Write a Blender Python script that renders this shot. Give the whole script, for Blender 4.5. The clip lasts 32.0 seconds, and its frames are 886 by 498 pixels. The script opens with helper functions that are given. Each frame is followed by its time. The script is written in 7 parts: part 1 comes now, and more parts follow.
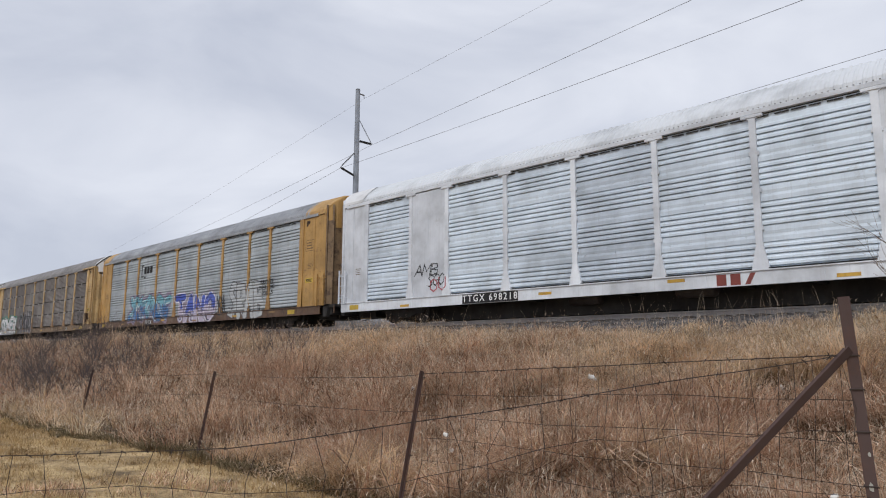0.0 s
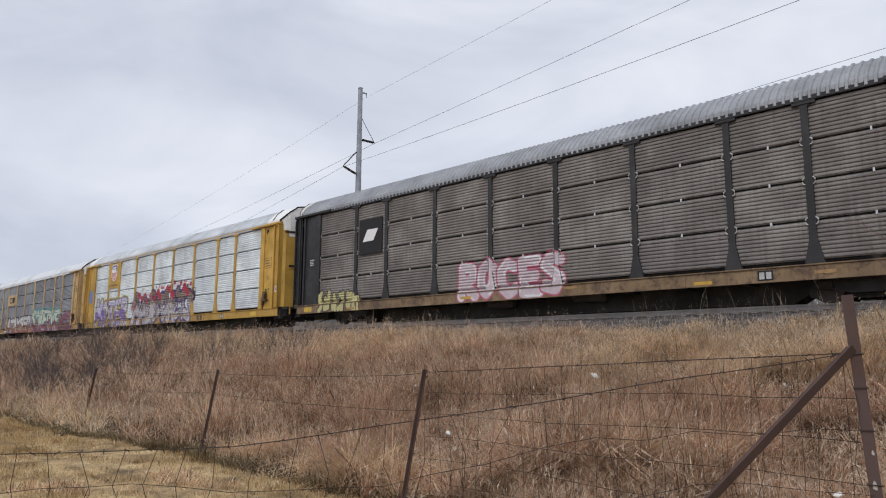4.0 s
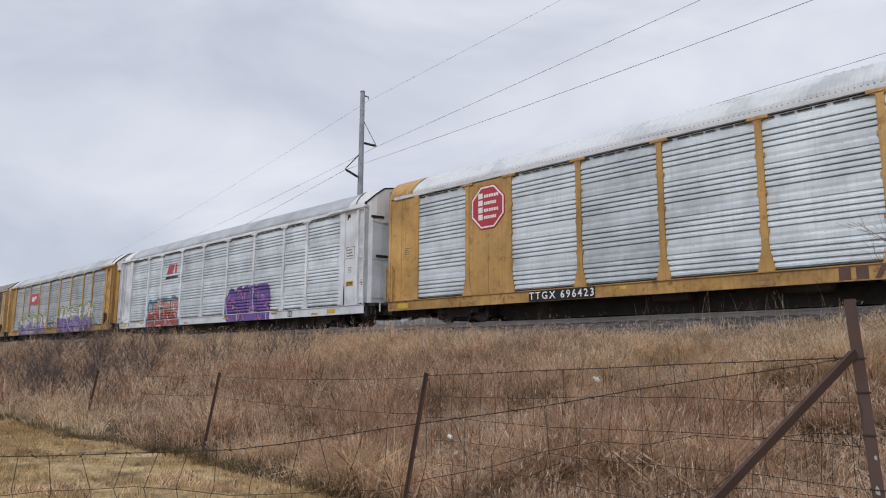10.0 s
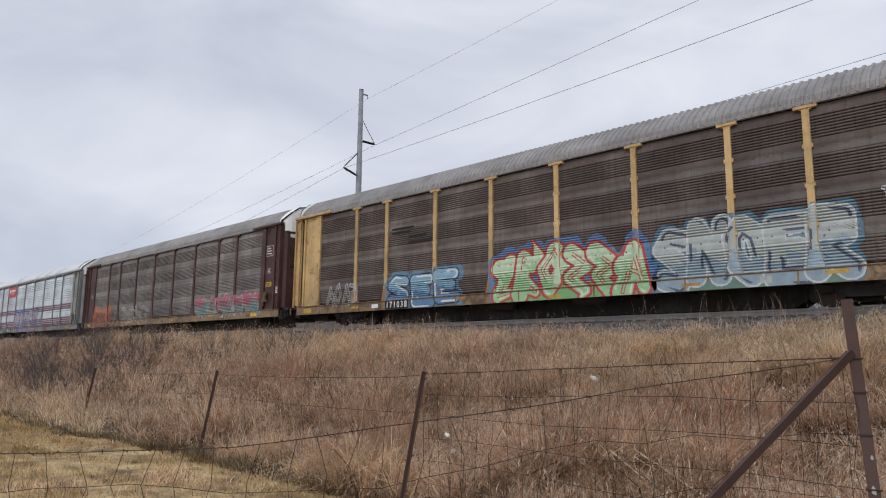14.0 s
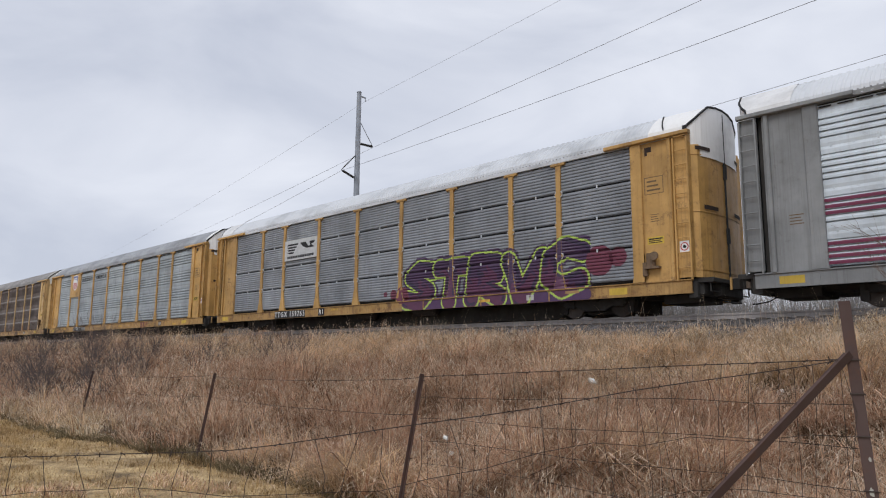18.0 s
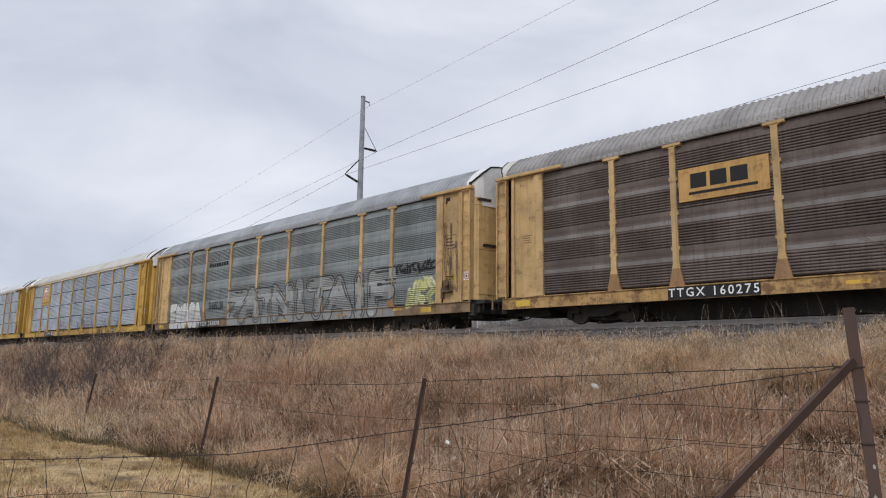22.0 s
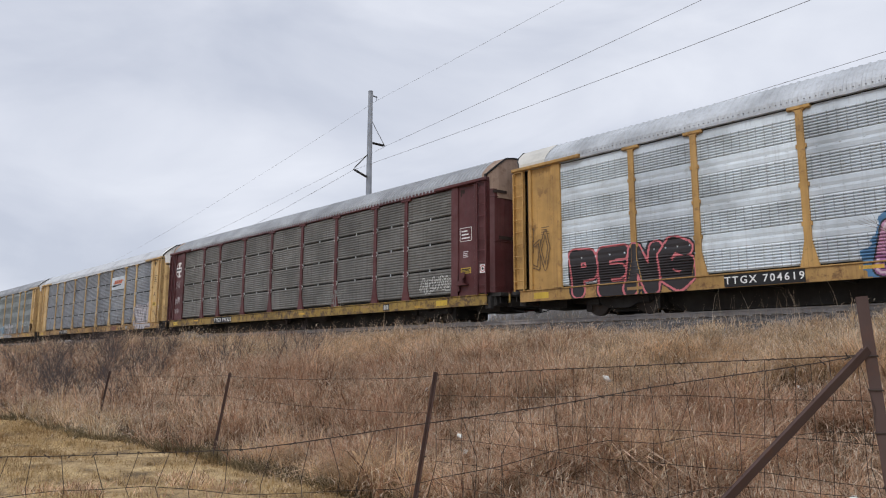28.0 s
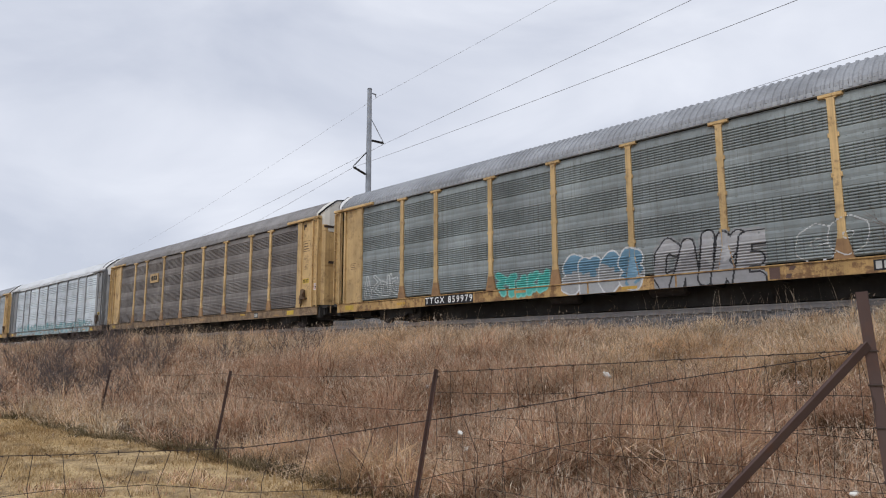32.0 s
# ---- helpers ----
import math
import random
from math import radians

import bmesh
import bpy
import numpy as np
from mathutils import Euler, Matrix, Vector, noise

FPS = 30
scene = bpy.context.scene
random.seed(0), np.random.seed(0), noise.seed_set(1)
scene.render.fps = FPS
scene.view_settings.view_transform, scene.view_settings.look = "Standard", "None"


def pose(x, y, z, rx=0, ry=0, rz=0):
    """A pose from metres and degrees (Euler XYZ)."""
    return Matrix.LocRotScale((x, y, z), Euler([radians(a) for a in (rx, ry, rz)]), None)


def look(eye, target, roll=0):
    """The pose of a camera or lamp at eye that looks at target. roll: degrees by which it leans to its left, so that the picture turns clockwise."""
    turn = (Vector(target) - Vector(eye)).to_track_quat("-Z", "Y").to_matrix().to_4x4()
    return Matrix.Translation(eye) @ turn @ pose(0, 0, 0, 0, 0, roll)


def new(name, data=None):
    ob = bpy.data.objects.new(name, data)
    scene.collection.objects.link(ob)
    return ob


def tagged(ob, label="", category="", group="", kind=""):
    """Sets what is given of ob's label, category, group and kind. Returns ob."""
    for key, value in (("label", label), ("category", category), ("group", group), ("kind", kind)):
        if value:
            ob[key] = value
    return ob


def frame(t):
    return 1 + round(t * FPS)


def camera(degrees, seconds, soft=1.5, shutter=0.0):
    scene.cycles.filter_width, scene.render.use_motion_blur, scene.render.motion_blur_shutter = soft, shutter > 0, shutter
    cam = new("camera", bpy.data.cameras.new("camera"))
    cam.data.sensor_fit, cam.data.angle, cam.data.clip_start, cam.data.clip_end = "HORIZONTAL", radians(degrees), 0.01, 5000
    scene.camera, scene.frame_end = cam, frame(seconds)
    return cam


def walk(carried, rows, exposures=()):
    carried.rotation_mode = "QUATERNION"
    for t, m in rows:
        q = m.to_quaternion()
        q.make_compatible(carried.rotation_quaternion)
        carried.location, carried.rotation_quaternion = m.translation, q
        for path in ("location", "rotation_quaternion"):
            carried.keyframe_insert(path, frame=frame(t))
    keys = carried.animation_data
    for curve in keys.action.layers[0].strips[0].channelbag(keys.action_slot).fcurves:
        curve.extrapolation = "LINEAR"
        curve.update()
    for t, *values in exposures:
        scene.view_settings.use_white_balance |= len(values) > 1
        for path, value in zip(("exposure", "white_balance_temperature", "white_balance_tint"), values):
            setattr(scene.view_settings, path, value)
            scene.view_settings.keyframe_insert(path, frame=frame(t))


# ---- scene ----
# The lens, the eye and the slow sway of the hand that holds the camera.
EYE = Vector((0.0, 0.0, 1.55))
cam = camera(64.66, 32.0, soft=1.1)


def aim(left, up, roll):
    """The camera's pose: degrees left of the track's normal, degrees above the horizon, lean."""
    a, b = radians(left), radians(up)
    return look(EYE, EYE + Vector((-math.sin(a) * math.cos(b), math.cos(a) * math.cos(b), math.sin(b))), roll)


walk(cam, [
    (0.0, aim(44.860, 8.729, 0.267)), (0.5, aim(44.849, 8.768, 0.147)), (1.0, aim(44.900, 8.778, 0.179)),
    (1.5, aim(44.957, 8.671, 0.137)), (2.0, aim(44.870, 8.615, 0.135)), (2.5, aim(44.884, 8.568, 0.233)),
    (3.0, aim(44.990, 8.541, 0.247)), (3.5, aim(45.039, 8.596, 0.205)), (5.5, aim(45.254, 8.651, 0.503)),
    (6.0, aim(45.176, 8.823, 0.546)), (6.5, aim(45.199, 8.953, 0.491)), (7.0, aim(45.283, 9.070, 0.345)),
    (7.5, aim(45.349, 9.000, 0.353)), (8.0, aim(45.364, 8.883, 0.418)), (8.5, aim(45.329, 8.815, 0.509)),
    (9.0, aim(45.330, 8.814, 0.523)), (9.5, aim(45.289, 8.870, 0.416)), (10.0, aim(45.230, 8.872, 0.385)),
    (10.5, aim(45.223, 8.803, 0.370)), (11.0, aim(45.225, 8.605, 0.383)), (11.5, aim(45.232, 8.542, 0.488)),
    (12.0, aim(45.182, 8.611, 0.512)), (12.5, aim(45.137, 8.716, 0.423)), (13.0, aim(45.128, 8.817, 0.517)),
    (13.5, aim(45.104, 8.819, 0.515)), (14.0, aim(45.072, 8.764, 0.588)), (14.5, aim(45.003, 8.779, 0.643)),
    (16.5, aim(44.876, 9.027, 0.633)), (17.0, aim(44.865, 9.036, 0.487)), (17.5, aim(44.901, 9.013, 0.397)),
    (18.0, aim(44.910, 8.959, 0.495)), (18.5, aim(44.915, 8.904, 0.552)), (19.0, aim(44.922, 8.917, 0.568)),
    (19.5, aim(44.915, 9.014, 0.562)), (20.0, aim(44.998, 9.079, 0.502)), (20.5, aim(45.090, 9.039, 0.459)),
    (21.0, aim(45.127, 8.914, 0.568)), (21.5, aim(45.266, 8.991, 0.746)), (22.0, aim(45.176, 9.328, 0.783)),
    (22.5, aim(45.074, 9.483, 0.703)), (23.0, aim(45.144, 9.579, 0.572)), (23.5, aim(45.688, 9.557, 0.478)),
    (24.0, aim(46.096, 9.306, 0.424)), (24.5, aim(46.190, 9.045, 0.335)), (25.0, aim(46.212, 9.017, 0.357)),
    (25.5, aim(46.206, 9.078, 0.247)), (27.5, aim(46.024, 8.806, 0.212)), (28.0, aim(45.956, 8.815, 0.165)),
    (28.5, aim(45.965, 8.831, 0.060)), (29.0, aim(45.943, 8.860, 0.014)), (29.5, aim(45.952, 8.831, 0.051)),
    (30.0, aim(45.932, 8.674, 0.076)), (30.5, aim(45.871, 8.512, 0.004)), (31.0, aim(45.867, 8.464, -0.037)),
    (31.5, aim(45.896, 8.536, -0.172)), (32.0, aim(45.943, 8.588, -0.106)),],
    exposures=[(0.0, 0.0), (1.0, 0.0), (3.0, 0.05), (6.0, 0.0), (9.0, -0.02), (12.0, -0.02), (14.5, 0.0), (18.0, 0.03), (22.0, 0.04), (25.5, 0.03), (27.5, 0.04), (30.0, 0.10), (32.0, 0.08)])

# ---- light: an even overcast ----
world = bpy.data.worlds.new("world")
scene.world = world
world.use_nodes = True
wn, wl = world.node_tree.nodes, world.node_tree.links
wn.clear()
w_out = wn.new("ShaderNodeOutputWorld")
w_bg = wn.new("ShaderNodeBackground")
w_co = wn.new("ShaderNodeTexCoord")
w_map = wn.new("ShaderNodeMapping")
w_map.inputs["Scale"].default_value = (1.0, 1.0, 2.6)
w_map.inputs["Location"].default_value = (0.35, 0.9, 0.2)
w_n1 = wn.new("ShaderNodeTexNoise")
w_n1.inputs["Scale"].default_value, w_n1.inputs["Detail"].default_value = 2.6, 6.0
w_n1.inputs["Roughness"].default_value = 0.5
w_n1.inputs["Distortion"].default_value = 0.4
w_ramp = wn.new("ShaderNodeValToRGB")
w_ramp.color_ramp.elements[0].position, w_ramp.color_ramp.elements[0].color = 0.34, (0.565, 0.605, 0.712, 1)
w_ramp.color_ramp.elements[1].position, w_ramp.color_ramp.elements[1].color = 0.70, (0.81, 0.84, 0.925, 1)
w_sky = wn.new("ShaderNodeTexSky")
w_sky.sky_type, w_sky.sun_disc = "NISHITA", False
w_sky.sun_elevation, w_sky.sun_rotation = radians(50), radians(163)
w_dim = wn.new("ShaderNodeMixRGB")
w_dim.blend_type, w_dim.inputs["Fac"].default_value = "MULTIPLY", 1.0
w_dim.inputs["Color2"].default_value = (0.1, 0.1, 0.1, 1)
w_mix = wn.new("ShaderNodeMixRGB")
w_mix.inputs["Fac"].default_value = 0.94
wl.new(w_co.outputs["Generated"], w_map.inputs["Vector"])
wl.new(w_map.outputs["Vector"], w_n1.inputs["Vector"])
wl.new(w_n1.outputs["Fac"], w_ramp.inputs["Fac"])
wl.new(w_sky.outputs["Color"], w_dim.inputs["Color1"])
wl.new(w_dim.outputs["Color"], w_mix.inputs["Color1"])
wl.new(w_ramp.outputs["Color"], w_mix.inputs["Color2"])
wl.new(w_mix.outputs["Color"], w_bg.inputs["Color"])
w_bg.inputs["Strength"].default_value = 1.0
wl.new(w_bg.outputs["Background"], w_out.inputs["Surface"])

sun = new("sun", bpy.data.lights.new("sun", "SUN"))
sun.data.energy, sun.data.angle, sun.data.color = 1.5, radians(25), (1.0, 0.985, 0.955)
sun.matrix_world = look((-5, -45, 62), (-20, 5, 0))


# ---- materials ----
def node_mat(name):
    m = bpy.data.materials.new(name)
    m.use_nodes = True
    return m, m.node_tree.nodes, m.node_tree.links, m.node_tree.nodes["Principled BSDF"]


def ramp_node(n, stops):
    r = n.new("ShaderNodeValToRGB")
    while len(r.color_ramp.elements) < len(stops):
        r.color_ramp.elements.new(0.5)
    for e, (p, c) in zip(r.color_ramp.elements, stops):
        e.position, e.color = p, (*c, 1)
    return r


def noise_node(n, l, co, scale, detail=4.0, rough=0.55, stretch=None):
    t = n.new("ShaderNodeTexNoise")
    t.inputs["Scale"].default_value, t.inputs["Detail"].default_value, t.inputs["Roughness"].default_value = scale, detail, rough
    if stretch:
        mp = n.new("ShaderNodeMapping")
        mp.inputs["Scale"].default_value = stretch
        l.new(co, mp.inputs["Vector"])
        co = mp.outputs["Vector"]
    l.new(co, t.inputs["Vector"])
    return t


def mix_node(n, l, fac, a, b, blend="MIX"):
    m = n.new("ShaderNodeMixRGB")
    m.blend_type = blend
    for sock, v in ((m.inputs["Fac"], fac), (m.inputs["Color1"], a), (m.inputs["Color2"], b)):
        if hasattr(v, "is_output"):
            l.new(v, sock)
        elif isinstance(v, tuple):
            sock.default_value = (*v, 1)
        else:
            sock.default_value = v
    return m.outputs["Color"]


def bump_node(n, l, height, strength, dist, to):
    b = n.new("ShaderNodeBump")
    b.inputs["Strength"].default_value, b.inputs["Distance"].default_value = strength, dist
    l.new(height, b.inputs["Height"])
    l.new(b.outputs["Normal"], to.inputs["Normal"])


def weathered(name, base, stain=(0.10, 0.055, 0.03), amount=0.35, rough=0.55, metal=0.0, streak=0.5, bleach=None, grime=0.0):
    """Painted or galvanised sheet: cloudy fading, streaks that run down it, rust or dirt spots, fine relief."""
    m, n, l, p = node_mat(name)
    tc = n.new("ShaderNodeTexCoord")
    info = n.new("ShaderNodeObjectInfo")
    add = n.new("ShaderNodeVectorMath")
    sc = n.new("ShaderNodeVectorMath")
    sc.operation = "SCALE"
    l.new(info.outputs["Random"], sc.inputs["Scale"])
    sc.inputs[0].default_value = (37.0, 11.0, 19.0)
    l.new(tc.outputs["Object"], add.inputs[0])
    l.new(sc.outputs["Vector"], add.inputs[1])
    co = add.outputs["Vector"]
    cloud = noise_node(n, l, co, 0.7, 5.0, 0.6)
    runs = noise_node(n, l, co, 1.0, 5.0, 0.65, (9.0, 9.0, 0.35))
    spots = noise_node(n, l, co, 3.2, 6.0, 0.7)
    light = bleach or tuple(min(0.9, c * 1.18 + 0.02) for c in base)
    dark = tuple(c * 0.72 for c in base)
    r1 = ramp_node(n, [(0.32, dark), (0.5, base), (0.68, light)])
    l.new(cloud.outputs["Fac"], r1.inputs["Fac"])
    r2 = ramp_node(n, [(0.50, (0, 0, 0)), (0.72, (streak, streak, streak))])
    l.new(runs.outputs["Fac"], r2.inputs["Fac"])
    c1 = mix_node(n, l, r2.outputs["Color"], r1.outputs["Color"], tuple(0.45 * b + 0.45 * s for b, s in zip(base, stain)))
    r3 = ramp_node(n, [(0.62 - 0.12 * amount, (0, 0, 0)), (0.78, (amount, amount, amount))])
    l.new(spots.outputs["Fac"], r3.inputs["Fac"])
    c2 = mix_node(n, l, r3.outputs["Color"], c1, stain)
    drips = noise_node(n, l, co, 1.0, 4.0, 0.75, (17.0, 17.0, 0.16))
    r5 = ramp_node(n, [(0.57, (0, 0, 0)), (0.66, (0.75 * streak,) * 3)])
    l.new(drips.outputs["Fac"], r5.inputs["Fac"])
    c3 = mix_node(n, l, r5.outputs["Color"], c2, tuple(0.3 * b + 0.4 * s for b, s in zip(base, stain)))
    blot = noise_node(n, l, co, 2.1, 8.0, 0.8)
    r6 = ramp_node(n, [(0.59 - 0.13 * grime, (0, 0, 0)), (0.65 - 0.10 * grime, (0.9 * amount,) * 3)])
    l.new(blot.outputs["Fac"], r6.inputs["Fac"])
    c4 = mix_node(n, l, r6.outputs["Color"], c3, tuple(0.75 * s for s in stain))
    tone = ramp_node(n, [(0.0, (0.87, 0.87, 0.88)), (1.0, (1.10, 1.10, 1.09))])
    l.new(info.outputs["Random"], tone.inputs["Fac"])
    l.new(mix_node(n, l, 1.0, c4, tone.outputs["Color"], "MULTIPLY"), p.inputs["Base Color"])
    p.inputs["Metallic"].default_value = metal
    r4 = ramp_node(n, [(0.3, (rough - 0.1,) * 3), (0.7, (min(1, rough + 0.2),) * 3)])
    l.new(spots.outputs["Fac"], r4.inputs["Fac"])
    l.new(r4.outputs["Color"], p.inputs["Roughness"])
    bump_node(n, l, spots.outputs["Fac"], 0.12, 0.01, p)
    return m


def plain(name, base, rough=0.6, metal=0.0, vary=0.15):
    m, n, l, p = node_mat(name)
    tc = n.new("ShaderNodeTexCoord")
    t = noise_node(n, l, tc.outputs["Object"], 6.0, 4.0)
    r = ramp_node(n, [(0.3, tuple(c * (1 - vary) for c in base)), (0.7, tuple(min(1, c * (1 + vary)) for c in base))])
    l.new(t.outputs["Fac"], r.inputs["Fac"])
    l.new(r.outputs["Color"], p.inputs["Base Color"])
    p.inputs["Roughness"].default_value, p.inputs["Metallic"].default_value = rough, metal
    return m


def grass_mat(name, stops, patch, hollow_shade=(0.54, 0.54, 0.49)):
    """Dry stalks: each its own tint, in broad patches; noise puts the shade of hollows into the colour."""
    m, n, l, p = node_mat(name)
    geo = n.new("ShaderNodeNewGeometry")
    tc = n.new("ShaderNodeTexCoord")
    r = ramp_node(n, stops)
    l.new(geo.outputs["Random Per Island"], r.inputs["Fac"])
    big = noise_node(n, l, tc.outputs["Object"], 0.28, 3.0)
    rb = ramp_node(n, [(0.40, (0, 0, 0)), (0.62, (0.6, 0.6, 0.6))])
    l.new(big.outputs["Fac"], rb.inputs["Fac"])
    c = mix_node(n, l, rb.outputs["Color"], r.outputs["Color"], patch)
    # shade of hollows between clumps, multiplied into the stalk colour at two scales
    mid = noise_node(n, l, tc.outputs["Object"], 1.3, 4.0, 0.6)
    rm = ramp_node(n, [(0.46, (1.0, 1.0, 1.0)), (0.64, hollow_shade)])
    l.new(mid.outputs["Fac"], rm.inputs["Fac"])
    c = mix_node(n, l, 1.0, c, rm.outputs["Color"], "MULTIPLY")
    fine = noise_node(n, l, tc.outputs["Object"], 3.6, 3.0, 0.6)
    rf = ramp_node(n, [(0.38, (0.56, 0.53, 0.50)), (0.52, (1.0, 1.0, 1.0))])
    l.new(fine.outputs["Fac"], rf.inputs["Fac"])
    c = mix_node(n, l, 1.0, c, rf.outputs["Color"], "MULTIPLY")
    l.new(c, p.inputs["Base Color"])
    p.inputs["Roughness"].default_value = 0.75
    p.inputs["Specular IOR Level"].default_value = 0.2
    tr = n.new("ShaderNodeBsdfTranslucent")
    ms = n.new("ShaderNodeMixShader")
    ms.inputs["Fac"].default_value = 0.42
    l.new(c, tr.inputs["Color"])
    l.new(p.outputs["BSDF"], ms.inputs[1])
    l.new(tr.outputs["BSDF"], ms.inputs[2])
    l.new(ms.outputs["Shader"], n["Material Output"].inputs["Surface"])
    return m


def soil_mat(name, a, b, c, scale):
    m, n, l, p = node_mat(name)
    tc = n.new("ShaderNodeTexCoord")
    t1 = noise_node(n, l, tc.outputs["Object"], scale, 6.0, 0.65)
    t2 = noise_node(n, l, tc.outputs["Object"], scale * 14, 4.0, 0.7)
    r = ramp_node(n, [(0.35, a), (0.5, b), (0.66, c)])
    l.new(t1.outputs["Fac"], r.inputs["Fac"])
    r2 = ramp_node(n, [(0.3, (0.55, 0.55, 0.55)), (0.7, (1.2, 1.2, 1.2))])
    l.new(t2.outputs["Fac"], r2.inputs["Fac"])
    l.new(mix_node(n, l, 1.0, r.outputs["Color"], r2.outputs["Color"], "MULTIPLY"), p.inputs["Base Color"])
    p.inputs["Roughness"].default_value = 0.95
    bump_node(n, l, t2.outputs["Fac"], 0.8, 0.05, p)
    return m


LAWN = soil_mat("dry_lawn", (0.17, 0.115, 0.062), (0.47, 0.33, 0.165), (0.71, 0.53, 0.285), 1.5)
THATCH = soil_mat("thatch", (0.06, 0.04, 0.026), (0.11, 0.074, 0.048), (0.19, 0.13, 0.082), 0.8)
BALLAST = soil_mat("ballast_stone", (0.055, 0.050, 0.050), (0.115, 0.106, 0.106), (0.24, 0.225, 0.222), 3.0)
RAIL = weathered("rail_steel", (0.34, 0.315, 0.305), (0.20, 0.15, 0.12), 0.25, 0.5, 0.15)
TIE = weathered("tie_wood", (0.09, 0.075, 0.065), (0.05, 0.04, 0.035), 0.4, 0.9)
GALV = weathered("pole_galvanised", (0.255, 0.28, 0.325), (0.2, 0.2, 0.22), 0.2, 0.55, 0.2)
RUSTY = weathered("rusty_iron", (0.070, 0.041, 0.036), (0.14, 0.068, 0.045), 0.7, 0.85, grime=0.3)
DARK = weathered("grimy_steel_and_dark_inside", (0.028, 0.026, 0.025), (0.07, 0.055, 0.045), 0.4, 0.8)
WHEEL = weathered("wheel_steel", (0.06, 0.05, 0.045), (0.10, 0.06, 0.04), 0.4, 0.65, 0.4)
CABLE = plain("cable", (0.19, 0.19, 0.205), 0.6)
FENCEWIRE = plain("fence_wire", (0.045, 0.032, 0.027), 0.9)
BLACK = plain("black_paint_and_gap_shade", (0.014, 0.014, 0.016), 0.85)
WHITE = plain("white_paint", (0.74, 0.74, 0.74), 0.6, 0, 0.08)
SAFETY = weathered("safety_yellow", (0.60, 0.41, 0.05), (0.25, 0.16, 0.06), 0.6)

PAINT = {
    "white": weathered("frame_white", (0.65, 0.68, 0.72), (0.40, 0.36, 0.32), 0.25, streak=0.25),
    "orange": weathered("frame_orange_yellow", (0.465, 0.272, 0.084), (0.15, 0.07, 0.035), 0.55, streak=0.6, grime=0.25),
    "upyel": weathered("frame_bright_yellow", (0.475, 0.285, 0.05), (0.20, 0.10, 0.04), 0.25),
    "pale": weathered("frame_pale_yellow", (0.53, 0.36, 0.162), (0.16, 0.08, 0.04), 0.6, streak=0.6, grime=0.3),
    "black": weathered("frame_black", (0.016, 0.016, 0.018), (0.06, 0.05, 0.045), 0.3),
    "grey": weathered("frame_grey", (0.215, 0.222, 0.225), (0.10, 0.09, 0.085), 0.3),
    "lead": weathered("frame_lead", (0.205, 0.212, 0.219), (0.16, 0.14, 0.13), 0.3),
    "maroon": weathered("frame_maroon", (0.087, 0.020, 0.022), (0.05, 0.025, 0.02), 0.35),
    "brown": weathered("frame_red_brown", (0.065, 0.024, 0.021), (0.04, 0.025, 0.02), 0.35),
    "rusty": weathered("sill_rusty", (0.129, 0.072, 0.041), (0.06, 0.035, 0.028), 0.7, grime=0.6),
    "pale_sill": weathered("sill_pale_yellow", (0.48, 0.30, 0.11), (0.17, 0.075, 0.032), 0.9, streak=0.8, grime=0.8),
    "orange_sill": weathered("sill_orange_yellow", (0.40, 0.235, 0.072), (0.16, 0.072, 0.032), 0.85, streak=0.7, grime=0.5),
    "tan": weathered("sill_tan", (0.235, 0.155, 0.082), (0.075, 0.042, 0.03), 0.8, grime=0.7),
    "patchy": weathered("sill_patchy_yellow", (0.341, 0.219, 0.046), (0.09, 0.05, 0.035), 1.0, streak=0.6, grime=0.8),
    "magenta": weathered("sill_magenta", (0.151, 0.027, 0.076), (0.09, 0.03, 0.05), 0.3),
}
SHEET = {
    "pale": weathered("panel_pale_blue_grey", (0.565, 0.635, 0.705), (0.42, 0.42, 0.42), 0.3, 0.5, 0.15, 0.25),
    "shiny": weathered("panel_shiny_zinc", (0.68, 0.73, 0.77), (0.46, 0.46, 0.46), 0.2, 0.42, 0.18, 0.2),
    "bright": weathered("panel_bright_zinc", (0.555, 0.61, 0.655), (0.36, 0.36, 0.36), 0.35, 0.45, 0.18, 0.35),
    "zinc": weathered("panel_zinc", (0.385, 0.422, 0.447), (0.26, 0.24, 0.22), 0.35, 0.5, 0.25, 0.65),
    "mid": weathered("panel_mid_grey", (0.335, 0.372, 0.40), (0.18, 0.165, 0.15), 0.4, 0.55, 0.2, 0.75),
    "slate": weathered("panel_slate_grey", (0.245, 0.262, 0.288), (0.14, 0.125, 0.115), 0.35, 0.6, 0.2, 0.4),
    "green": weathered("panel_green_grey", (0.225, 0.255, 0.26), (0.16, 0.15, 0.14), 0.45, 0.6, 0.15, 0.85),
    "blue": weathered("panel_blue_grey", (0.385, 0.438, 0.505), (0.20, 0.19, 0.18), 0.25, 0.5, 0.25, 0.3),
    "taupe": weathered("panel_grimy_taupe", (0.185, 0.168, 0.160), (0.10, 0.08, 0.07), 0.45, 0.75, 0.05, 0.7, (0.27, 0.255, 0.24)),
    "brown": weathered("panel_grimy_brown", (0.105, 0.082, 0.074), (0.065, 0.045, 0.038), 0.45, 0.8, 0.0, 0.75, (0.165, 0.135, 0.122)),
    "olive": weathered("panel_grimy_olive", (0.165, 0.162, 0.153), (0.07, 0.055, 0.045), 0.45, 0.7, 0.05, 1.0),
}
